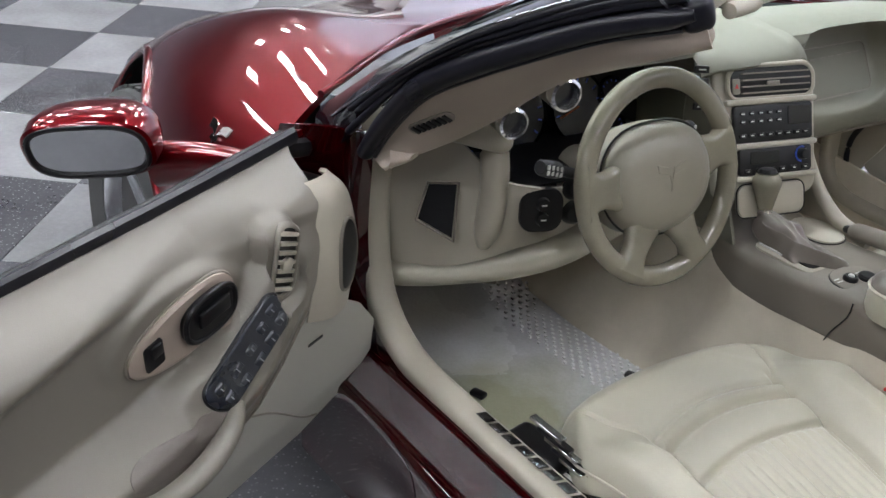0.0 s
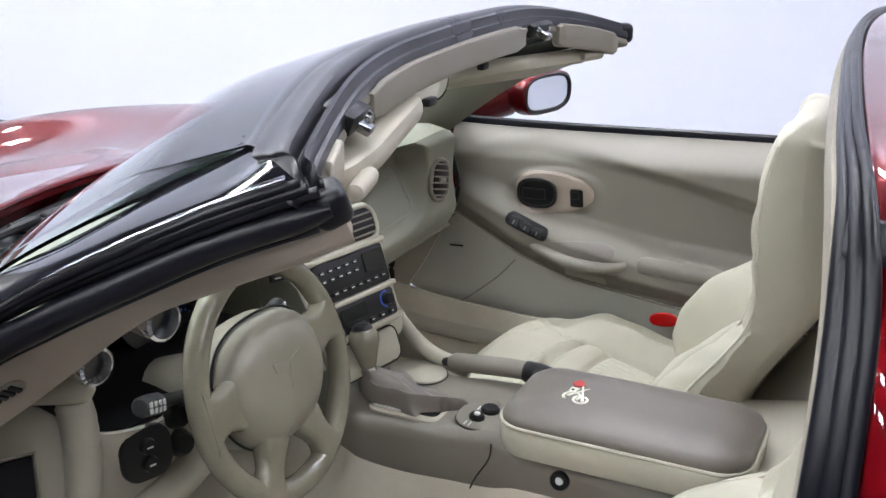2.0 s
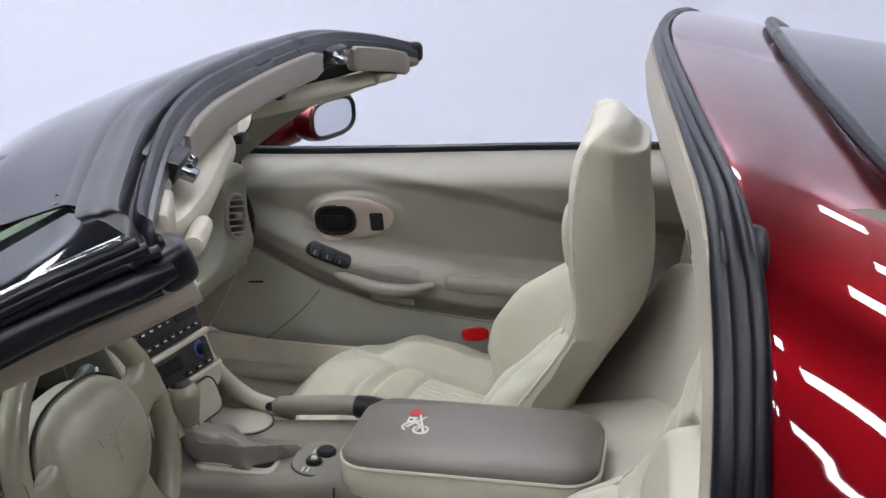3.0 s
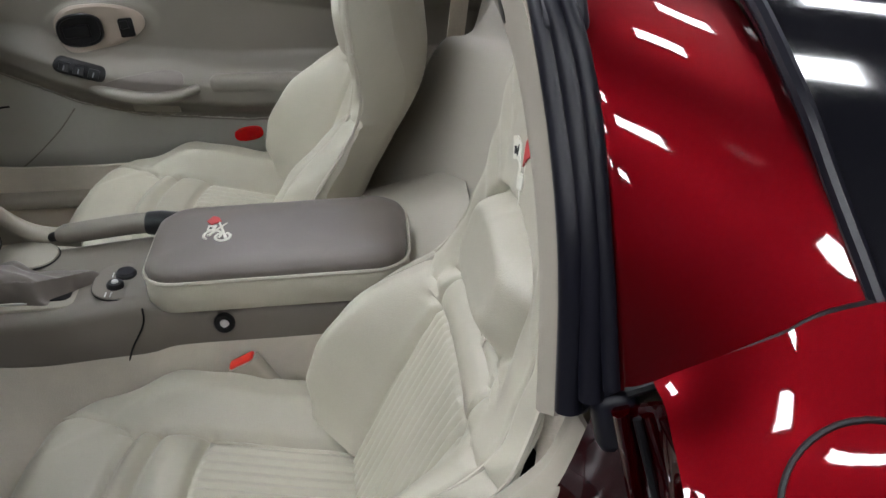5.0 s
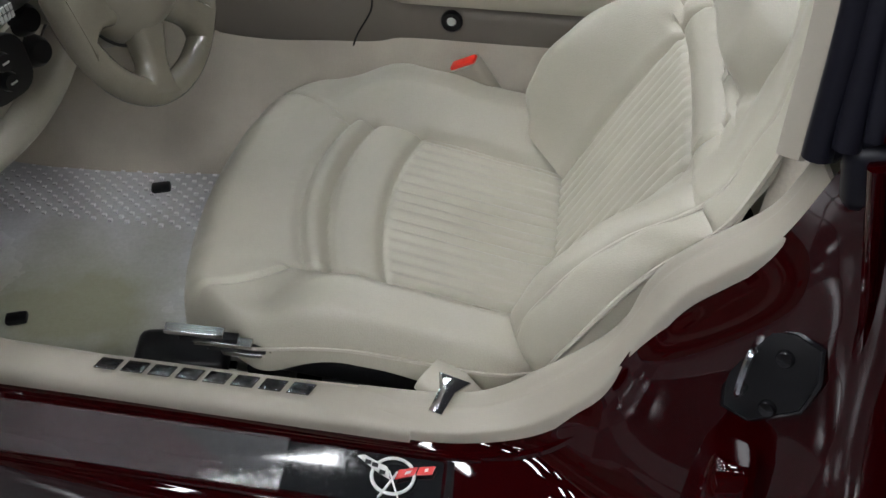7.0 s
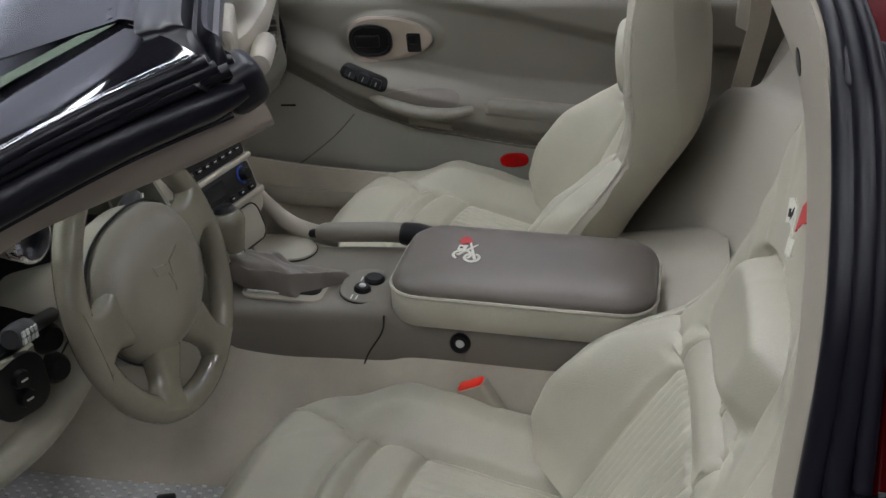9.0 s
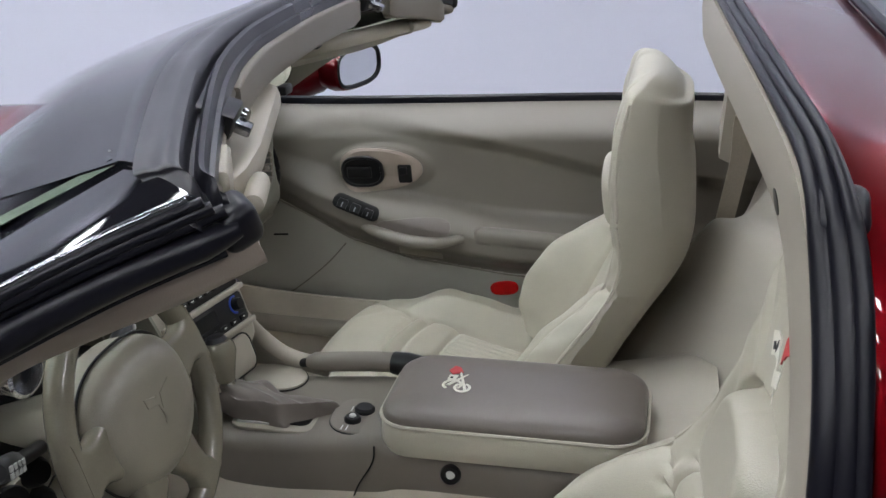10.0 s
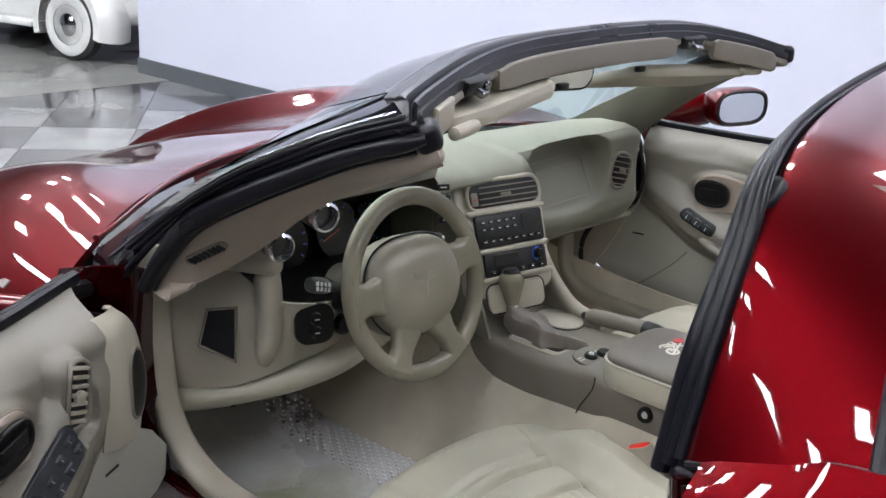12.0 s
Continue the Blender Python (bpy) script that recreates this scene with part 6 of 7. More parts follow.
rings = [[(x, y, z) for x, z in dash_ring(y)] for y in np.linspace(-0.15, 0.635, 160)]
dash = part("dashboard", loft(rings), DASHM, car, "beige moulded dashboard")
part("seat_panel_seam", tube([(-0.1695 - 0.02 * smooth(0.15, 0.5, y) * 0.5, y, 0.716) for y in np.linspace(0.17, 0.52, 20)], 0.0015, 6), SHALE_DARK, dash)
ap = facing((-0.08, 0.288, 0.795), (1, 0, 0))
part("airbag_seam", draped(tube([(x, y, 0.0003) for x, y in rounded(0.225, 0.085, 0.022, 6)], 0.0014, 6, closed=True), dash, ap, (-1, 0, 0)), SHALE_DARK, dash, "outline of the passenger airbag cover")
for k in range(7):
    part("embossed_mark", draped(box(-0.010, 0.010, -0.001, 0.001, 0.0, 0.0008), dash, ap @ Matrix.Translation((-0.085 + 0.028 * k, 0.024, 0)), (-1, 0, 0)), SHALE_DARK, dash)
part("end_gasket", tube(spline([(-0.32, 0.648, 0.872), (-0.246, 0.646, 0.845), (-0.222, 0.645, 0.79), (-0.212, 0.645, 0.735), (-0.230, 0.650, 0.68), (-0.28, 0.655, 0.64)], 30), 0.005, 8), BLACK, dash, "black gasket beside the door")
part("glovebox_lip", tube([(-0.188 - 0.01 * smooth(0.15, 0.5, y), y, 0.690) for y in np.linspace(0.16, 0.60, 20)], 0.0016, 6), BLACK, dash)


def vent(place, normal, w, h, r, n, upright=False, spin=0.0):
    m = facing(place, normal, spin=spin)
    v = part("air_vent", moved(plate(rounded(w, h, r), 0.004, 0.001), m), BLACK, dash, "air vent with slats")
    part("vent_frame", moved(tube([(x, y, 0.003) for x, y in rounded(w + 0.006, h + 0.006, r + 0.003)], 0.0045, 8, closed=True), m), SHALE_DARK, dash)
    for k in range(n):
        t = (k - (n - 1) / 2) / n
        size = (0.0016, h / 2 - 0.004) if upright else (w / 2 - 0.004, 0.0016)
        at = (t * w, 0, 0) if upright else (0, t * h, 0)
        part("slat", moved(box(-size[0], size[0], -size[1], size[1], 0.003, 0.009), m @ Matrix.Translation(at)), SHALE_DARK, dash)
    part("vent_tab", moved(box(-0.012, 0.012, -0.004, 0.004, 0.007, 0.012, 0.002), m), SHALE_DARK, dash)
    return m


vent((-0.181, 0.482, 0.795), (1, -0.06, 0.06), 0.064, 0.074, 0.027, 6, spin=-14)
vent((-0.180, 0.150, 0.770), (1, -0.1, 0.15), 0.030, 0.078, 0.010, 6)
# centre stack, turned a little to the driver
ST = facing((-0.082, -0.044, 0.766), (1, -0.20, 0.36)) @ Matrix.Scale(0.78, 4)
stack = part("centre_panel", moved(plate(rounded(0.265, 0.285, 0.03), 0.02, 0.008, 3), ST @ Matrix.Translation((0, 0.005, -0.024))), SHALE, car, "beige centre stack with radio and climate controls")
def hood_line(y):
    e = max(0.0, (abs(y + 0.035) - 0.075) / 0.05)
    return [(-0.36, y, 0.895), (-0.24, y, 0.903 - 0.006 * e), (-0.165 - 0.010 * e, y, 0.897 - 0.008 * e), (-0.128 - 0.018 * e, y, 0.884 - 0.010 * e * e), (-0.116 - 0.020 * e, y, 0.868 - 0.012 * e * e), (-0.150 - 0.02 * e, y, 0.860 - 0.01 * e)]


part("centre_hood", sheet([spline(hood_line(y), 16) for y in np.linspace(-0.165, 0.098, 24)], 0.004), DASHM, car, "olive-beige hood over the centre vent")
part("stack_flank", grid_sheet([[(-0.145, -0.150, 0.868), (-0.078, -0.146, 0.73), (-0.045, -0.118, 0.59)], [(-0.33, -0.15, 0.868), (-0.3, -0.14, 0.73), (-0.3, -0.115, 0.59)]], 8, 4, 0.006), DASHM, stack)
BLADE = spline([(-0.150, 0.066, 0.862), (-0.108, 0.070, 0.765), (-0.070, 0.080, 0.680), (-0.015, 0.094, 0.615), (0.060, 0.100, 0.592)], 24)
part("stack_flank", grid_sheet([[tuple(p) for p in BLADE], [tuple(p + np.array((-0.05, 0.022, -0.004))) for p in BLADE], [tuple(p + np.array((-0.17, 0.034, -0.012))) for p in BLADE]], 24, 8, 0.006), SHALE, stack, "smooth beige side of the centre stack")
part("stack_edge", tube(BLADE + np.array((0.0, 0.004, 0.0)), np.linspace(0.010, 0.014, 25), 12), SHALE, stack)
SCREEN = material("dark_display", (0.008, 0.009, 0.012), 0.12, 0, 0.1)
cv = ST @ Matrix.Translation((0.010, 0.103, 0.0))
part("air_vent", moved(plate([(x, y + 0.006 * (1 - (x / 0.12) ** 2)) for x, y in rounded(0.215, 0.062, 0.024)], 0.004, 0.001), cv), BLACK, stack, "wide centre air vent")
part("vent_frame", moved(tube([(x, y + 0.006 * (1 - (x / 0.12) ** 2), 0.003) for x, y in rounded(0.222, 0.069, 0.028)], 0.005, 8, closed=True), cv), SHALE, stack)
for k in range(4):
    part("slat", moved(box(-0.078, 0.098, -0.0016, 0.0016, 0.003, 0.010), cv @ Matrix.Translation((0, -0.019 + 0.0135 * k, 0))), SHALE_DARK, stack)
part("vent_tab", moved(box(-0.016, 0.016, -0.004, 0.004, 0.008, 0.013, 0.002), cv), SHALE_DARK, stack)
part("hazard_button", moved(box(-0.010, 0.010, -0.016, 0.016, 0.002, 0.008, 0.003), cv @ Matrix.Translation((-0.092, -0.004, 0))), SHALE_DARK, stack)
part("hazard_mark", moved(plate([(-0.005, -0.004), (0.005, -0.004), (0, 0.005)], 0.001), cv @ Matrix.Translation((-0.092, -0.004, 0.008))), material("hazard_red", (0.5, 0.03, 0.03), 0.4), stack)
rd = ST @ Matrix.Translation((0.012, 0.020, 0.0))
part("radio", moved(plate(rounded(0.205, 0.078, 0.008), 0.008, 0.002), rd), BLACK, stack, "black car radio with rows of buttons")
part("display", moved(plate(rounded(0.06, 0.038, 0.003), 0.002), rd @ Matrix.Translation((0.066, 0.012, 0.0085))), SCREEN, stack)
for k in range(10):
    part("radio_button", moved(box(-0.0065, 0.0065, -0.0035, 0.0035, 0.007, 0.011, 0.001, 1), rd @ Matrix.Translation((-0.082 + 0.0235 * (k % 5), 0.022 - 0.017 * (k // 5), 0))), BLACK, stack)
    part("mark", moved(box(-0.004, 0.004, -0.001, 0.001, 0.0108, 0.0115), rd @ Matrix.Translation((-0.082 + 0.0235 * (k % 5), 0.022 - 0.017 * (k // 5), 0))), SYMBOL, stack)
for k in range(8):
    part("radio_button", moved(box(-0.009, 0.009, -0.004, 0.004, 0.007, 0.011, 0.001, 1), rd @ Matrix.Translation((-0.082 + 0.0235 * k, -0.024, 0))), BLACK, stack)
    part("mark", moved(box(-0.004, 0.004, -0.001, 0.001, 0.0108, 0.0115), rd @ Matrix.Translation((-0.082 + 0.0235 * k, -0.024, 0))), SYMBOL, stack)
for dy in (-0.026, 0.066, -0.094):
    part("shelf_bar", moved(box(-0.118, 0.118, -0.006, 0.006, -0.004, 0.012, 0.005), ST @ Matrix.Translation((0.008, dy, 0))), SHALE, stack, "beige dividing bar")
hv = ST @ Matrix.Translation((0.016, -0.060, 0.0))
part("climate_panel", moved(plate(rounded(0.19, 0.056, 0.008), 0.008, 0.002), hv), BLACK, stack, "black climate control panel with dials")
part("display", moved(plate(rounded(0.075, 0.026, 0.003), 0.002), hv @ Matrix.Translation((-0.030, 0.008, 0.0085))), SCREEN, stack)
BLUE = material("blue_mark", (0.02, 0.07, 0.45), 0.4)
part("dial", moved(turned([(0.001, 0.022), (0.010, 0.022), (0.0115, 0.018), (0.012, 0.006)], 24), hv @ Matrix.Translation((0.068, 0.008, 0))), BLACK, stack)
part("dial_mark", moved(tube([(0.0155 * math.cos(a), 0.0155 * math.sin(a), 0.0085) for a in np.linspace(1.2, 4.6, 16)], 0.002, 6), hv @ Matrix.Translation((0.068, 0.008, 0))), BLUE, stack)
for k in range(6):
    part("climate_button", moved(box(-0.009, 0.009, -0.005, 0.005, 0.007, 0.012, 0.002), hv @ Matrix.Translation((-0.075 + 0.030 * k, -0.019, 0))), BLACK, stack)
    part("mark", moved(box(-0.003, 0.003, -0.001, 0.001, 0.0118, 0.0125), hv @ Matrix.Translation((-0.075 + 0.030 * k, -0.019, 0))), SYMBOL, stack)
part("pocket_lid", moved(plate(rounded(0.175, 0.068, 0.02), 0.010, 0.004), ST @ Matrix.Translation((0.006, -0.142, -0.006))), SHALE, stack, "beige pocket lid")
part("pocket_gap", moved(tube([(x, y, 0.001) for x, y in rounded(0.18, 0.072, 0.022)], 0.0016, 6, closed=True), ST @ Matrix.Translation((0.006, -0.142, 0.0))), BLACK, stack)

# driver's binnacle
def hood_ring(y):
    k = math.cos((y + 0.375) / 0.245 * math.pi / 2) ** 0.7 if abs(y + 0.375) < 0.245 else 0.0
    lip = -0.185 + 0.065 * k
    base = -0.475 + 0.30 * y * y
    far = smooth(-0.5, -0.66, y)
    return [(base, 0.62), (base + 0.01, 0.845 - 0.03 * far), (base + 0.05, 0.865 - 0.03 * far), (0.5 * base - 0.12, 0.895 - 0.03 * far + 0.012 * k), (lip - 0.03, 0.905 + 0.022 * k), (lip, 0.890 + 0.022 * k), (lip + 0.002, 0.876 + 0.022 * k), (lip - 0.02, 0.868 + 0.022 * k), (-0.27, 0.862 + 0.01 * k), (-0.29, 0.80), (-0.28, 0.70), (-0.32, 0.66)]


part("binnacle", loft([[(x, y, z) for x, z in hood_ring(y)] for y in np.linspace(-0.635, -0.135, 40)]), DASHM, dash, "beige instrument hood")
part("cluster_shell", sheet([[(x, y, z) for x, z in ((-0.165, 0.885), (-0.26, 0.868), (-0.272, 0.80), (-0.262, 0.71), (-0.17, 0.695))] for y in np.linspace(-0.60, -0.165, 14)], 0.003), BLACK, dash, "black instrument cluster recess")
part("cluster_floor", sheet([[(-0.098 - 0.03 * smooth(-0.51, -0.575, y), y, 0.748), (-0.14, y, 0.750), (-0.27, y, 0.748)] for y in np.linspace(-0.575, -0.185, 16)], 0.003), BLACK, dash, "black floor of the instrument recess")
GAUGE = material("gauge_face", (0.004, 0.005, 0.012), 0.25)
gm = facing((-0.255, -0.375, 0.79), (1, 0, 0.25))
for k, (x, y, r) in enumerate(((-0.062, 0.0, 0.052), (0.062, 0.0, 0.052), (-0.135, 0.012, 0.026), (-0.135, -0.045, 0.024), (0.135, 0.012, 0.026), (0.135, -0.045, 0.024))):
    g = part("gauge", moved(turned([(0.001, 0.004), (r, 0.004), (r + 0.003, 0.008), (r + 0.004, 0.0)], 32), gm @ Matrix.Translation((x, y, 0))), GAUGE, dash, "black dial gauge with blue marks")
    for a in range(0, 260, 26):
        part("tick", moved(box(r * 0.78, r * 0.92, -0.0009, 0.0009, 0.0042, 0.0050), gm @ Matrix.Translation((x, y, 0)) @ Matrix.Rotation(radians(a - 40), 4, "Z")), BLUE, dash)
    part("needle", moved(box(0, r * 0.8, -0.0008, 0.0008, 0.005, 0.006), gm @ Matrix.Translation((x, y, 0)) @ Matrix.Rotation(radians(200), 4, "Z")), material("orange_needle", (0.6, 0.12, 0.02), 0.4), dash)
for k in range(4):
    part("cluster_button", moved(box(-0.012, 0.012, -0.006, 0.006, 0, 0.008, 0.002), facing((-0.135, -0.172 + 0.004 * k, 0.872 - 0.021 * k), (1, -0.5, 0.2))), BLACK, dash)
    part("mark", moved(box(-0.006, 0.006, -0.001, 0.001, 0.0078, 0.0086), facing((-0.135, -0.172 + 0.004 * k, 0.872 - 0.021 * k), (1, -0.5, 0.2))), SYMBOL, dash)
    part("cluster_button", moved(box(-0.007, 0.007, -0.005, 0.005, 0, 0.008, 0.002), facing((-0.128, -0.560, 0.842 - 0.022 * k), (1, 0.1, 0.2))), BLACK, dash)

# left end of the dashboard
left = [[(-0.30, -0.690, 0.83), (-0.30, -0.690, 0.70), (-0.31, -0.685, 0.575)], [(-0.245, -0.665, 0.83), (-0.245, -0.668, 0.70), (-0.26, -0.655, 0.585)], [(-0.185, -0.618, 0.815), (-0.180, -0.622, 0.71), (-0.185, -0.612, 0.600)], [(-0.122, -0.572, 0.762), (-0.125, -0.572, 0.72), (-0.142, -0.57, 0.620)], [(-0.086, -0.530, 0.752), (-0.090, -0.530, 0.72), (-0.118, -0.525, 0.640)], [(-0.088, -0.455, 0.742), (-0.092, -0.455, 0.70), (-0.118, -0.455, 0.645)], [(-0.14, -0.30, 0.735), (-0.14, -0.30, 0.70), (-0.15, -0.30, 0.65)]]
part("left_panel", grid_sheet(left, 16, 40, 0.006), SHALE, dash, "beige outer dash panel")
part("left_shelf", tube(spline([(-0.225, -0.66, 0.828), (-0.17, -0.62, 0.826), (-0.125, -0.585, 0.822), (-0.12, -0.56, 0.812)], 16), [0.012, 0.016, 0.019, 0.021, 0.022] + [0.023] * 9 + [0.02, 0.017, 0.012], 12, 0.8), SHALE, dash, "rounded beige ledge")
dp = facing((-0.178, -0.632, 0.708), (0.72, -0.68, 0.05))
part("duct_port", moved(plate([(-0.014, 0.030), (-0.026, -0.024), (0.026, -0.048), (0.026, 0.034)][::-1], 0.004, 0.001), dp), BLACK, dash, "black duct port")
part("port_rim", moved(tube([(x * 1.12, y * 1.12, 0.003) for x, y in ((-0.014, 0.030), (-0.026, -0.024), (0.026, -0.048), (0.026, 0.034))], 0.0022, 8, closed=True), dp), SHALE_DARK, dash)
part("dash_roll", tube(spline([(-0.128, -0.578, 0.808), (-0.122, -0.576, 0.77), (-0.124, -0.574, 0.71), (-0.140, -0.570, 0.645)], 20), [0.012, 0.017] + [0.021] * 15 + [0.020, 0.018, 0.014, 0.010], 16), SHALE, dash, "rounded upright roll of the dash panel")
fg = facing((-0.086, -0.515, 0.716), (1, -0.35, 0.12))
part("light_switch", moved(plate(rounded(0.066, 0.066, 0.022), 0.008, 0.003), fg), BLACK, dash, "black light switch pod")
for dy in (-0.012, 0.010):
    part("light_button", moved(turned([(0.001, 0.016), (0.009, 0.015), (0.0105, 0.008)], 20), fg @ Matrix.Translation((0.0, dy, 0))), BLACK, dash)
    part("mark", moved(box(-0.004, 0.004, -0.001, 0.001, 0.0155, 0.0165), fg @ Matrix.Translation((0.0, dy, 0))), SYMBOL, dash)
knee = spline([(-0.315, -0.675, 0.555), (-0.255, -0.625, 0.565), (-0.19, -0.56, 0.588), (-0.145, -0.50, 0.606), (-0.125, -0.43, 0.620), (-0.135, -0.33, 0.632), (-0.17, -0.20, 0.63), (-0.2, -0.13, 0.62)], 40)
part("knee_pad", tube(knee, [0.022 + 0.014 * math.sin(math.pi * min(i / 40 + 0.12, 1)) for i in range(41)], 16, 0.8), LEATHER, dash, "cream padded knee bolster")
part("knee_gap", tube([(x - 0.004, y, z + 0.030) for x, y, z in knee], 0.0028, 8), BLACK, dash, "dark gap above the knee bolster")
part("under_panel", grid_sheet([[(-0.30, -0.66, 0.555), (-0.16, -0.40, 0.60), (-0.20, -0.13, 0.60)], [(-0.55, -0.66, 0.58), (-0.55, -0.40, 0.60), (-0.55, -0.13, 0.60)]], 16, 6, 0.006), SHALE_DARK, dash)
part("diagnostic_port", moved(box(-0.02, 0.02, -0.035, 0.035, -0.008, 0.008, 0.003), pose(-0.215, -0.52, 0.553, 0, 0, -38)), SHALE_DARK, dash)
part("under_panel", grid_sheet([[(-0.22, 0.62, 0.662), (-0.22, 0.12, 0.662)], [(-0.6, 0.62, 0.60), (-0.6, 0.12, 0.60)]], 8, 6, 0.006), SHALE_DARK, dash)
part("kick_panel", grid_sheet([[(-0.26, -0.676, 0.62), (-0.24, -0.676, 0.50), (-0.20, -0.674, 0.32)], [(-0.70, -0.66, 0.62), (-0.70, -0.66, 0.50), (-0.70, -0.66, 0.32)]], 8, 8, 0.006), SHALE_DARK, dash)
part("kick_panel", grid_sheet([[(-0.22, 0.674, 0.70), (-0.30, 0.672, 0.55), (-0.34, 0.670, 0.45), (-0.20, 0.67, 0.32)], [(-0.75, 0.66, 0.70), (-0.75, 0.66, 0.55), (-0.75, 0.66, 0.45), (-0.75, 0.66, 0.32)]], 12, 8, 0.006), SHALE, dash)

# windscreen pillar trims, with the defroster outlet and two pillar gauges on the near one
low = spline([(-0.135, -0.745, 0.815), (-0.110, -0.660, 0.838), (-0.060, -0.625, 0.880), (0.0, -0.616, 0.930), (0.056, -0.612, 0.969), (0.13, -0.620, 1.003), (0.202, -0.628, 1.036), (0.252, -0.612, 1.062)], 60)
edge = SEAL_MID + np.array((0.006, 0.010, -0.008))
mid = [along(a, b, 0.55) + np.array((0.010, -0.004, -0.010)) for a, b in zip(edge, low)]
deep = [p + np.array((-0.06, 0.03, 0.02)) for p in low]
near_trim = part("pillar_trim", grid_sheet([edge, mid, low, deep], 60, 18, 0.004), PILLAR, dash, "warm beige pillar trim")
part("trim_end", moved(turned([(0.001, 0.010), (0.009, 0.008), (0.015, 0.002), (0.017, -0.012)], 20), facing((0.248, -0.622, 1.070), (1, 0, 0.2))), PILLAR, dash)
fe = spline([(-0.450, 0.628, 0.846), (-0.405, 0.620, 0.868), (-0.280, 0.600, 0.938), (-0.140, 0.560, 1.008), (0.030, 0.500, 1.056), (0.120, 0.440, 1.088)], 40)
fl = spline([(-0.295, 0.712, 0.790), (-0.275, 0.702, 0.830), (-0.179, 0.678, 0.909), (-0.047, 0.620, 0.995), (0.060, 0.555, 1.052), (0.150, 0.478, 1.092)], 40)
part("pillar_trim", sheet([fe, [along(a, b, 0.5) + np.array((0.012, -0.016, -0.006)) for a, b in zip(fe, fl)], fl], 0.004), DASHM, dash, "olive beige pillar trim")
at, nrm = touch(near_trim, (0.2, -1.3, 0.878), Vector((-0.098, -0.69, 0.878)) - Vector((0.2, -1.3, 0.878)))
dv = facing(at, nrm, spin=0) @ Matrix.Rotation(radians(38), 4, "Z")
part("defroster", moved(plate(rounded(0.070, 0.020, 0.009), 0.003, 0.001), dv), SHALE_DARK, dash, "small side defroster outlet")
for k in range(7):
    part("slot", moved(box(-0.0025, 0.0025, -0.007, 0.007, 0.002, 0.0058), dv @ Matrix.Translation((-0.025 + 0.0083 * k, 0, 0)) @ Matrix.Rotation(radians(12), 4, "Z")), BLACK, dash)
LENS = material("bright_ring_glass", (0.85, 0.86, 0.88), 0.06, 0.9, 0.05, 60)
for c, nrm in (((-0.083, -0.592, 0.862), (1, -0.18, 0.0)), ((0.012, -0.592, 0.932), (1, -0.18, 0.0))):
    m = facing(c, nrm)
    part("gauge_pod", moved(turned([(0.012, -0.05), (0.020, -0.03), (0.0215, 0.0), (0.0205, 0.002)], 28), m), SHALE_DARK, dash, "taupe gauge pod on the pillar")
    part("gauge_ring", moved(turned([(0.0165, 0.0), (0.0215, 0.0), (0.0228, 0.006), (0.0215, 0.014), (0.018, 0.016), (0.0165, 0.010), (0.0165, 0.0)], 32, caps=False), m), LENS, dash, "bright chrome gauge ring")
    part("gauge_face", moved(turned([(0.001, 0.004), (0.0168, 0.004), (0.0168, 0.0)], 24), m), GAUGE, dash)

# ---- steering wheel ----
wc = Vector((0.0115, -0.386, 0.780))
WM = Matrix.Translation(wc) @ Matrix((Vector((0, 1, 0)), Vector((-math.sin(radians(15.5)), 0, math.cos(radians(15.5)))), Vector((math.cos(radians(15.5)), 0, math.sin(radians(15.5)))))).transposed().to_4x4()
ringp = [(0.1405 * math.cos(a), 0.1405 * math.sin(a), 0) for a in np.linspace(0, math.tau, 73)[:-1]]
sw = part("steering_wheel", moved(tube(ringp, 0.0155, 14, 0.92, closed=True), WM), RIM, car, "worn taupe leather four-spoke steering wheel")
pad = []
for inset, z in ((0.0, -0.030), (0.0, 0.000), (0.003, 0.012), (0.010, 0.022), (0.022, 0.030), (0.038, 0.035), (0.056, 0.037), (0.070, 0.0375)):
    ring_pts = []
    for a in np.linspace(0, math.tau, 65)[:-1]:
        c, q = math.cos(a), math.sin(a)
        narrow = 1 - 0.20 * max(0.0, -q) ** 1.2
        ring_pts.append(((0.102 - inset) * math.copysign(abs(c) ** 0.78, c) * narrow, (0.080 - inset * 0.9) * math.copysign(abs(q) ** 0.80, q) - 0.002, z - 0.012))
    pad.append(ring_pts)
part("hub_pad", moved(loft(pad), WM), RIM, sw, "taupe airbag hub pad")
HUBM = material("taupe_hub_vinyl", (0.205, 0.186, 0.148), 0.36, 0, 0.1, 12, 0.3, 700)
sw.children[0].data.materials[0] = HUBM
part("hub_back", moved(turned([(0.05, -0.07), (0.06, -0.05), (0.062, -0.02), (0.05, -0.015)], 28), WM), SHALE_DARK, sw)
for a, w in ((12, 0.026), (180, 0.026), (240, 0.020), (297, 0.020)):
    d = Vector((math.cos(radians(a)), math.sin(radians(a)), 0))
    q = Vector((-d.y, d.x, 0))
    rings = []
    for r, ww, zz, h in ((0.045, w * 1.8, -0.006, 0.014), (0.075, w * 1.5, -0.002, 0.014), (0.095, w * 1.15, 0.000, 0.013), (0.110, w * 1.0, 0.001, 0.0125), (0.122, w * 1.08, 0.001, 0.013), (0.133, w * 1.35, 0.0, 0.0140), (0.143, w * 1.75, 0.0, 0.0145)):
        rings.append([d * r + q * x + Vector((0, 0, zz + y)) for x, y in rounded(2 * ww, 2 * h, h * 0.92, 6)])
    part("spoke", moved(loft([[tuple(p) for p in r] for r in rings]), WM), RIM, sw, "taupe leather spoke")
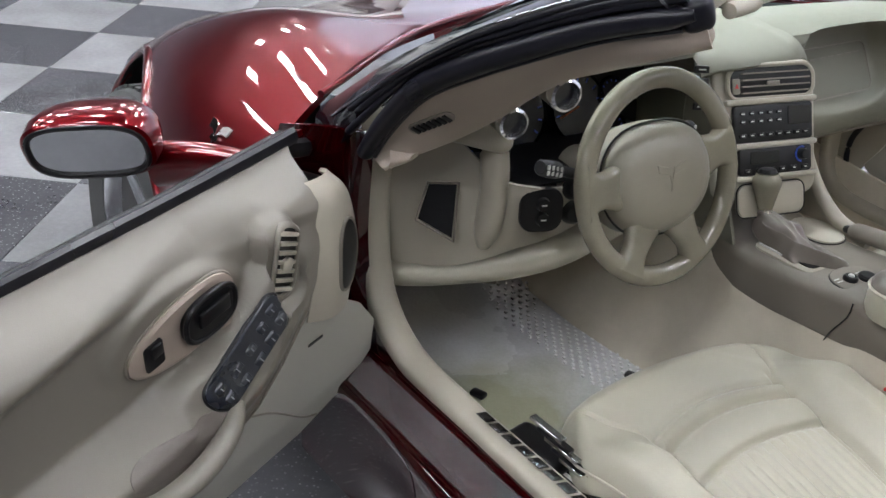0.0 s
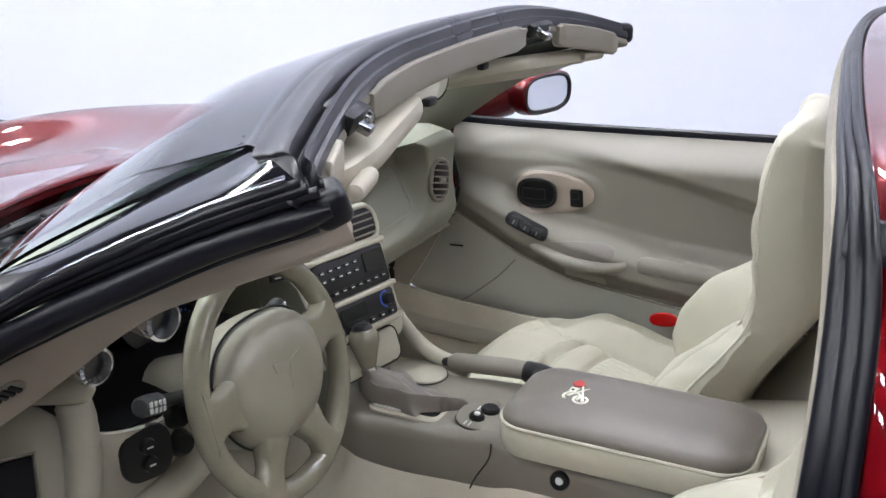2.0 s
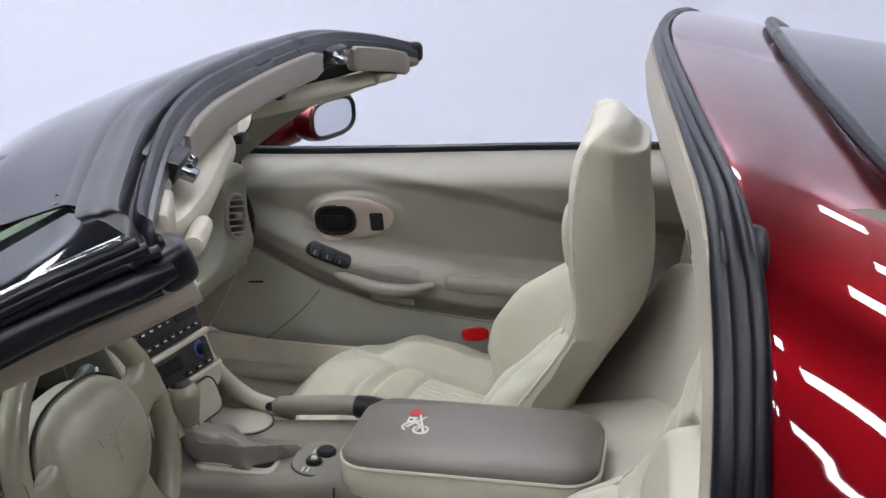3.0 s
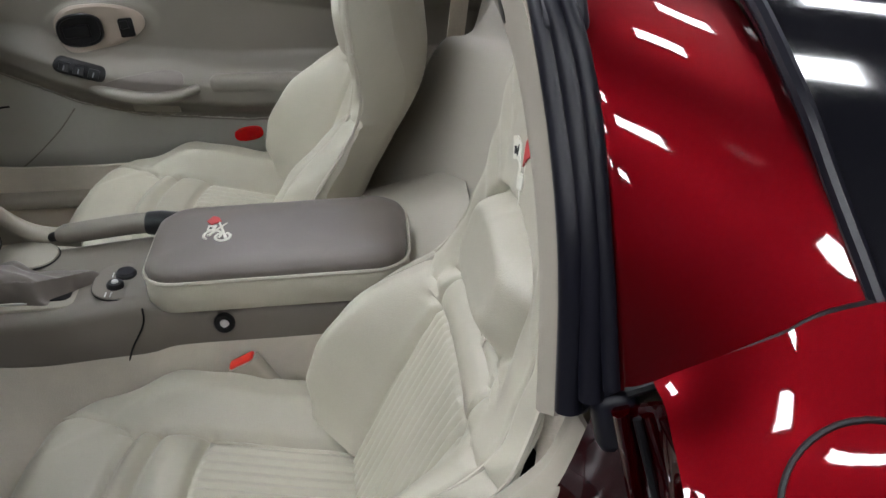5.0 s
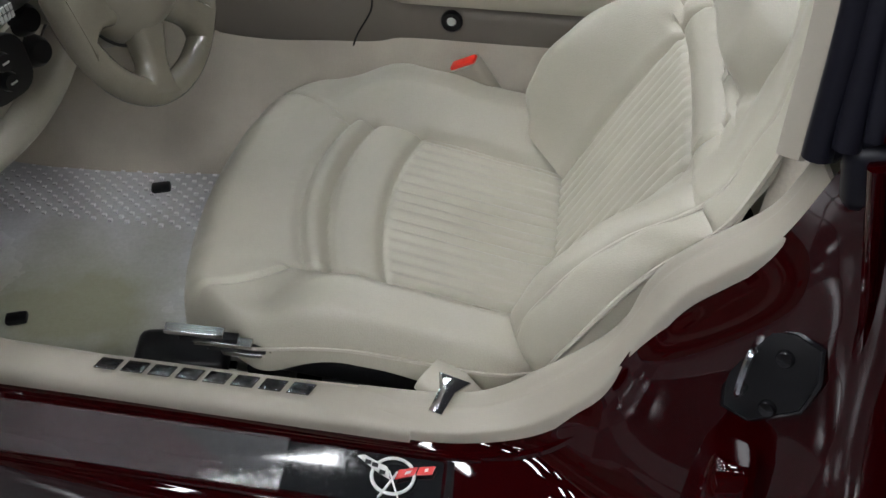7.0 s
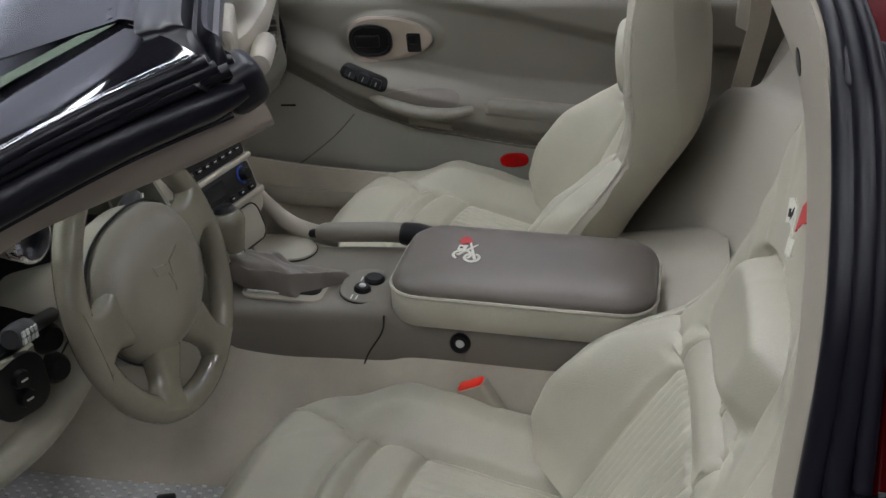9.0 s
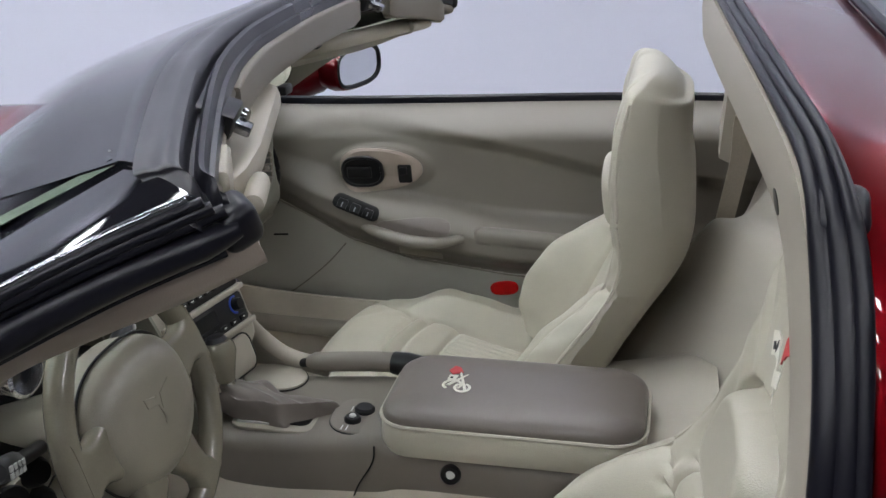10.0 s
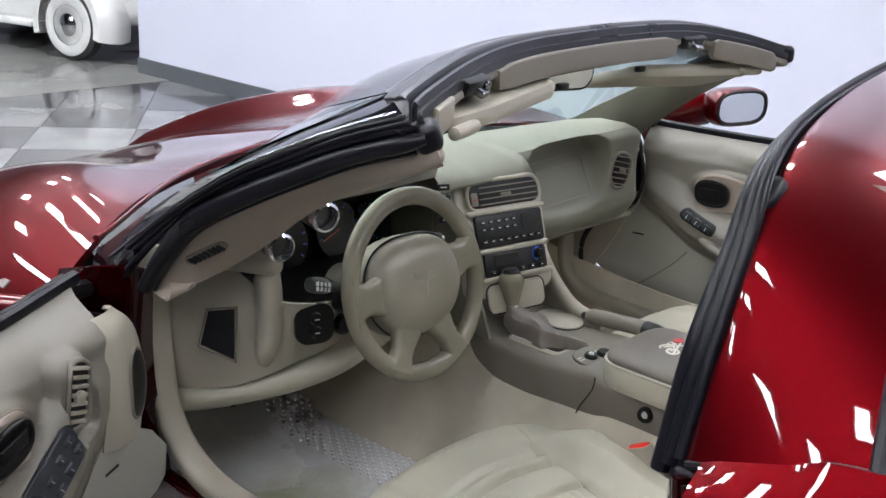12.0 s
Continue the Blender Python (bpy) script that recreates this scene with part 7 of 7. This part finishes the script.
seam_ring = [((0.104) * math.copysign(abs(math.cos(a)) ** 0.78, math.cos(a)) * (1 - 0.20 * max(0.0, -math.sin(a)) ** 1.2), 0.082 * math.copysign(abs(math.sin(a)) ** 0.80, math.sin(a)) - 0.002, -0.010) for a in np.linspace(0, math.tau, 65)[:-1]]
part("hub_gap", moved(tube(seam_ring, 0.0018, 6, closed=True), WM), BLACK, sw)
for pts in (((-0.004, -0.022), (0.0, -0.022), (0.008, 0.010), (0.004, 0.012)), ((0.004, -0.020), (0.0, -0.022), (-0.008, 0.010), (-0.004, 0.012)), ((0.003, 0.0), (0.026, 0.006), (0.028, 0.018), (0.007, 0.012)), ((-0.003, 0.0), (-0.026, 0.006), (-0.028, 0.018), (-0.007, 0.012))):
    part("embossed_flag", moved(plate(pts, 0.0014, 0.0006, 1), WM @ Matrix.Translation((0, 0.006, 0.0248))), HUBM, sw)
part("column", tube([(0.0, -0.386, 0.772), (-0.05, -0.386, 0.757), (-0.10, -0.386, 0.742), (-0.16, -0.386, 0.725)], [0.044, 0.046, 0.046, 0.042], 20, up=(0, 1, 0)), SHALE, car, "beige steering column shroud")
PATTERN = material("switch_stalk_end", (0.03, 0.03, 0.032), 0.3)
for s, tip in ((-1, (-0.050, -0.552, 0.800)), (1, (-0.085, -0.232, 0.800))):
    rootp = (-0.085, -0.386 + s * 0.05, 0.755)
    ends = [rootp, tuple(along(rootp, tip, 0.55)), tip]
    stalk = part("control_stalk", tube(spline(ends, 12), 0.008, 10), BLACK, car, "black control stalk with printed symbols")
    a, b = along(rootp, tip, 0.66), along(rootp, tip, 1.06)
    part("twist_end", tube([tuple(along(a, b, t)) for t in (0, 0.1, 0.5, 0.9, 1)], [0.010, 0.0125, 0.013, 0.012, 0.009], 12), PATTERN, stalk)
    for k in range(8):
        c = along(a, b, 0.15 + 0.23 * (k % 4))
        part("mark", moved(box(-0.003, 0.003, -0.0022, 0.0022, -0.001, 0.001), Matrix.Translation((c[0] + 0.0125, c[1], c[2] + (0.005 if k > 3 else -0.003)))  @ Matrix.Rotation(radians(90), 4, "Y")), SYMBOL, stalk)
part("ignition", moved(turned([(0.001, 0.016), (0.012, 0.016), (0.016, 0.010), (0.018, 0.0)], 22), facing((-0.085, -0.455, 0.700), (1, -0.3, 0.2))), BLACK, car, "black ignition lock")
part("ignition", moved(turned([(0.001, 0.014), (0.012, 0.014), (0.016, 0.008), (0.018, 0.0)], 22), facing((-0.080, -0.462, 0.742), (1, -0.3, 0.2))), BLACK, car, "black tilt switch")
# pedals
for y, w in ((-0.36, 0.045), (-0.23, 0.026)):
    part("pedal", moved(box(-w, w, -0.035, 0.035, 0, 0.012, 0.005), facing((-0.47, y, 0.42), (1, 0, 0.75))), BLACK, car, "black rubber-faced pedal")
    part("pedal_arm", tube([(-0.475, y, 0.42), (-0.52, y, 0.52), (-0.5, y, 0.62)], 0.008, 8), BLACK, car)

# ---- sun visors, mirror, header latches ----
for s in (-1, 1):
    if s < 0:
        quad = [Vector((0.150, -0.545, 1.092)), Vector((0.052, -0.235, 1.108)), Vector((0.133, -0.215, 1.096)), Vector((0.232, -0.560, 1.092))]
    else:
        quad = [Vector((0.024, 0.395, 1.036)), Vector((-0.070, 0.130, 1.042)), Vector((0.056, 0.130, 1.084)), Vector((0.150, 0.395, 1.080))]
    a, b, c, d = quad
    nrm = (b - a).cross(d - a).normalized()
    rings = []
    for t in (0.0, 0.01, 0.03, 0.06, 0.1, 0.3, 0.5, 0.7, 0.9, 0.94, 0.97, 0.99, 1.0):
        p, q = a.lerp(b, t), d.lerp(c, t)
        if s < 0:
            q = p.lerp(q, 0.9 + 0.1 * smooth(0, 0.3, t))
        m = min(t, 1 - t, 0.1) / 0.1
        e = 0.22 * (1 - math.sqrt(max(0.0, 1 - (1 - m) ** 2)))
        th = 0.35 + 0.65 * math.sqrt(max(0.0, 1 - (1 - m) ** 4))
        belly = [(0.0, 0.004), (0.0, -0.004), (0.03, -0.0105), (0.15, -0.012), (0.5, -0.013), (0.80, -0.011), (0.90, -0.013), (0.97, -0.011), (1.0, -0.004), (1.0, 0.004), (0.97, 0.011), (0.90, 0.013), (0.80, 0.011), (0.5, 0.013), (0.15, 0.012), (0.03, 0.0105)]
        rings.append([p.lerp(q, f * (1 - e)) + nrm * h * th for f, h in belly])
    vis = part("sun_visor", loft(rings), SHALE, car, "cream fabric sun visor, folded down")
    part("visor_rod", tube([tuple(d.lerp(c, f) + Vector((0.001, 0, -0.003))) for f in (-0.055, -0.05, 0.0, 0.10, 0.13, 0.14)], [0.003, 0.0085, 0.0095, 0.0095, 0.008, 0.002], 14), SHALE, vis)
    part("visor_clip", moved(box(-0.006, 0.006, -0.014, 0.010, -0.005, 0.006, 0.003), Matrix.Translation(c + Vector((0, 0.008, 0.002)))), BLACK, vis)
for y, x, z in ((-0.478, 0.168, 1.135), (0.205, 0.106, 1.142)):
    lt = part("header_latch", moved(box(-0.020, 0.020, -0.034, 0.034, -0.010, 0.012, 0.004), pose(x, y, z, 0, 20, y * -30)), BLACK, car, "black steel roof latch")
    part("hook", moved(box(-0.006, 0.028, -0.010, 0.010, -0.006, 0.004, 0.002), pose(x + 0.006, y, z - 0.002, 0, 25, y * -30)), DIM_CHROME, lt)
    for k in (-1, 1):
        part("bolt", moved(turned([(0.001, 0.006), (0.006, 0.005), (0.007, 0.0)], 12), facing((x + 0.018, y + 0.02 * k, z - 0.004), (1, 0, -0.3))), DIM_CHROME, lt)
crest_line = spline(CREST, 60)
for y0, y1 in ((-0.395, 0.150), (0.265, 0.425), (-0.600, -0.545)):
    n = 16
    rr = []
    for i in range(n + 1):
        y = y0 + (y1 - y0) * i / n
        x = float(np.interp(y, [p[1] for p in crest_line], [p[0] for p in crest_line])) + 0.010
        z = float(np.interp(y, [p[1] for p in crest_line], [p[2] for p in crest_line])) - 0.016
        k = 0.7 if i in (0, n) else 1
        rr.append([(x + 0.006 + a * k, y, z - 0.020 + b * k) for a, b in rounded(0.018, 0.038, 0.004, 3)])
    part("header_pad", loft(rr), SHALE_DARK if y0 > -0.45 else SHALE, car, "taupe padded header cover")
rv = part("rear_view_mirror", moved(loft([[(x * k, y * k, z) for x, y in rounded(0.215, 0.062, 0.026, 5)] for z, k in ((-0.03, 0.55), (-0.018, 0.92), (0.0, 1.0), (0.004, 0.98))]), facing((0.058, -0.165, 1.104), (1, -0.30, -0.05))), BLACK, car, "black rear-view mirror")
part("mirror_glass", moved(plate(rounded(0.203, 0.053, 0.023), 0.0055), facing((0.058, -0.165, 1.104), (1, -0.30, -0.05))), MIRROR, rv, "mirror glass")
part("mirror_stem", tube([(0.050, -0.14, 1.094), (0.03, -0.11, 1.11), (0.01, -0.08, 1.145)], 0.008, 8), BLACK, rv)

# ---- floor mat ----
MATM = material("clear_vinyl_mat", (0.60, 0.60, 0.605), 0.25, 0, 0.22, 4, 0.1, 200)
mt = MATM.node_tree
mp = mt.nodes["Principled BSDF"]
clean = mp.inputs["Base Color"].links[0].from_socket
where = mt.nodes.new("ShaderNodeTexCoord")
far_from = mt.nodes.new("ShaderNodeVectorMath")
far_from.operation = "DISTANCE"
far_from.inputs[1].default_value = (-0.16, -0.47, 0.32)
blot = mt.nodes.new("ShaderNodeTexNoise")
blot.inputs["Scale"].default_value, blot.inputs["Detail"].default_value = 9.0, 6.0
mt.links.new(where.outputs["Object"], far_from.inputs[0])
mt.links.new(where.outputs["Object"], blot.inputs["Vector"])
edge_of = mt.nodes.new("ShaderNodeMath")
edge_of.operation = "MULTIPLY_ADD"
edge_of.inputs[1].default_value = 0.22
mt.links.new(blot.outputs["Fac"], edge_of.inputs[0])
mt.links.new(far_from.outputs["Value"], edge_of.inputs[2])
stain = mt.nodes.new("ShaderNodeMapRange")
stain.inputs["From Min"].default_value, stain.inputs["From Max"].default_value = 0.31, 0.17
stain.inputs["To Max"].default_value = 0.70
mt.links.new(edge_of.outputs[0], stain.inputs["Value"])
soiled = mt.nodes.new("ShaderNodeMix")
soiled.data_type = "RGBA"
mt.links.new(stain.outputs[0], soiled.inputs["Factor"])
mt.links.new(clean, soiled.inputs["A"])
soiled.inputs["B"].default_value = (0.27, 0.27, 0.12, 1)
mt.links.new(soiled.outputs["Result"], mp.inputs["Base Color"])
mat_rows = [[(-0.62, -0.58, 0.432), (-0.62, -0.36, 0.430), (-0.62, -0.13, 0.446)], [(-0.45, -0.62, 0.332), (-0.45, -0.36, 0.326), (-0.45, -0.135, 0.342)], [(-0.25, -0.632, 0.319), (-0.25, -0.36, 0.318), (-0.25, -0.15, 0.322)], [(0.0, -0.632, 0.318), (0.0, -0.36, 0.317), (0.0, -0.15, 0.322)], [(0.12, -0.632, 0.318), (0.12, -0.36, 0.317), (0.12, -0.15, 0.322)]]
floor_mat = part("floor_mat", grid_sheet(mat_rows, 40, 30, 0.004), MATM, None)
tagged(floor_mat, "grey translucent vinyl mat with raised nibs, lying in the footwell", "floor mat")
nibs = bmesh.new()
for i in range(46):
    for j in range(26):
        x, y = -0.50 + 0.0125 * i, -0.61 + 0.0178 * j + 0.0089 * (i % 2)
        if (y > -0.30 and x < -0.02) or y > -0.22:
            z = 0.320 + 0.045 * max(0.0, (-0.38 - x) / 0.12) ** 1.2
            merge(nibs, box(x - 0.003, x + 0.003, y - 0.0022, y + 0.0022, z - 0.002, z + 0.0022))
tagged(part("nib", nibs, material("clear_nib", (0.8, 0.8, 0.8), 0.15), floor_mat, smooth=False), kind="stuff")
for x, y in ((-0.115, -0.225), (-0.20, -0.50)):
    part("clip", moved(box(-0.014, 0.014, -0.009, 0.009, 0, 0.010, 0.004), pose(x, y, 0.320, 0, 0, 20)), BLACK, floor_mat, "black mat clip")


# ---- classic car in the next bay, beyond the end of the white wall ----
WP = material("white_car_paint", (0.78, 0.78, 0.77), 0.2, 0, 0.03, 2, coat=1.0)
old = thing("classic_car", "white vintage car with whitewall tyres parked beyond the wall", "car", (-7.53, 3.07, 0))
old.rotation_euler = (0, 0, radians(14))
old.scale = (0.78, 0.78, 0.78)
body = []
for x, w, z0, z1 in ((-1.6, 0.5, 0.35, 0.8), (-1.4, 0.62, 0.28, 1.0), (-0.6, 0.68, 0.25, 1.1), (0.4, 0.7, 0.25, 1.15), (1.3, 0.68, 0.28, 1.0), (1.9, 0.55, 0.35, 0.8)):
    body.append([(x, a, (z0 + z1) / 2 + b) for a, b in rounded(2 * w, z1 - z0, 0.18, 5)])
part("body", loft([list(r) for r in body]), WP, old, "white painted body")
part("cabin", loft([[(x, a * k, z) for x, a in [(cx * 1.0 + ax, ay) for cx in (0.2,) for ax, ay in rounded(1.7, 1.2, 0.35, 5)]] for z, k in ((1.05, 1.0), (1.4, 0.9), (1.55, 0.7))]), WP, old)
part("running_board", box(-0.7, 0.75, -0.86, -0.6, 0.26, 0.32, 0.02), WP, old)
for x in (-1.1, 1.25):
    for s in (-1, 1):
        if s < 0:
            rows = [[(x + r * math.cos(a), s * y, 0.33 + r * 1.05 * math.sin(a)) for a in np.linspace(-0.25, math.pi + 0.25, 25)] for r, y in ((0.36, 0.9), (0.43, 0.9), (0.5, 0.82), (0.54, 0.68), (0.5, 0.55))]
            part("fender", sheet(rows, 0.01), WP, old, "rounded white fender")
        w = part("wheel", moved(turned([(0.2, -0.08), (0.30, -0.085), (0.335, -0.05), (0.335, 0.05), (0.30, 0.085), (0.2, 0.08)], 40), pose(x, s * 0.78, 0.335, 90, 0, 0)), TYRE, old, "whitewall tyre with chrome hub")
        part("whitewall", moved(turned([(0.20, 0.084), (0.22, 0.091), (0.285, 0.091), (0.295, 0.084)], 40), pose(x, s * 0.78, 0.335, -90 * s, 0, 0)), WHITE, w, "white sidewall")
        part("hub", moved(turned([(0.001, 0.12), (0.06, 0.115), (0.09, 0.09), (0.15, 0.07), (0.19, 0.085), (0.20, 0.075)], 32), pose(x, s * 0.78, 0.335, -90 * s, 0, 0)), CHROME, w)

# ---- checkered tiles ----
DARK_TILE, LIGHT_TILE = tile_material("dark_flecked_tile", True), tile_material("light_grey_tile", False)
TS, ANG = 0.52, radians(51)


def tile_mesh(name, mat):
    bm = box(-TS / 2 + 0.0015, TS / 2 - 0.0015, -TS / 2 + 0.0015, TS / 2 - 0.0015, -0.012, 0, 0.0015, 1)
    me = bpy.data.meshes.new(name)
    bm.to_mesh(me)
    bm.free()
    me.materials.append(mat)
    return me


TILES = [tile_mesh("tile", LIGHT_TILE), tile_mesh("tile", DARK_TILE)]
ca, sa = math.cos(ANG), math.sin(ANG)
rest = {0: bmesh.new(), 1: bmesh.new()}
for i in range(-24, 25):
    for j in range(-24, 25):
        cx, cy = -3.20 + ca * (i + 0.5) * TS - sa * (j + 0.5) * TS, -0.35 + sa * (i + 0.5) * TS + ca * (j + 0.5) * TS
        if cx < TX - 0.5 or cx > 7 or cy > WY + 0.45 or cy < -6.5:
            continue
        kind = (i + j) % 2
        m = Matrix.Translation((cx, cy, 0)) @ Matrix.Rotation(ANG, 4, "Z")
        if TX + 0.4 < cx < 1.6 and -3.2 < cy < WY - 0.4:
            t = new("tile", TILES[kind])
            t.parent = floor
            t.matrix_basis = m
        else:
            b = box(-TS / 2 + 0.0015, TS / 2 - 0.0015, -TS / 2 + 0.0015, TS / 2 - 0.0015, -0.012, -0.0005)
            moved(b, m)
            for co, no in (((TX, 0, 0), (-1, 0, 0)), ((0, WY - 0.013, 0), (0, 1, 0))):
                g = bmesh.ops.bisect_plane(b, geom=b.verts[:] + b.edges[:] + b.faces[:], plane_co=co, plane_no=no, clear_outer=True)
            if b.faces:
                merge(rest[kind], b)
            else:
                b.free()
for kind, b in rest.items():
    tagged(part("tile_field", b, DARK_TILE if kind else LIGHT_TILE, floor, smooth=False), kind="stuff")
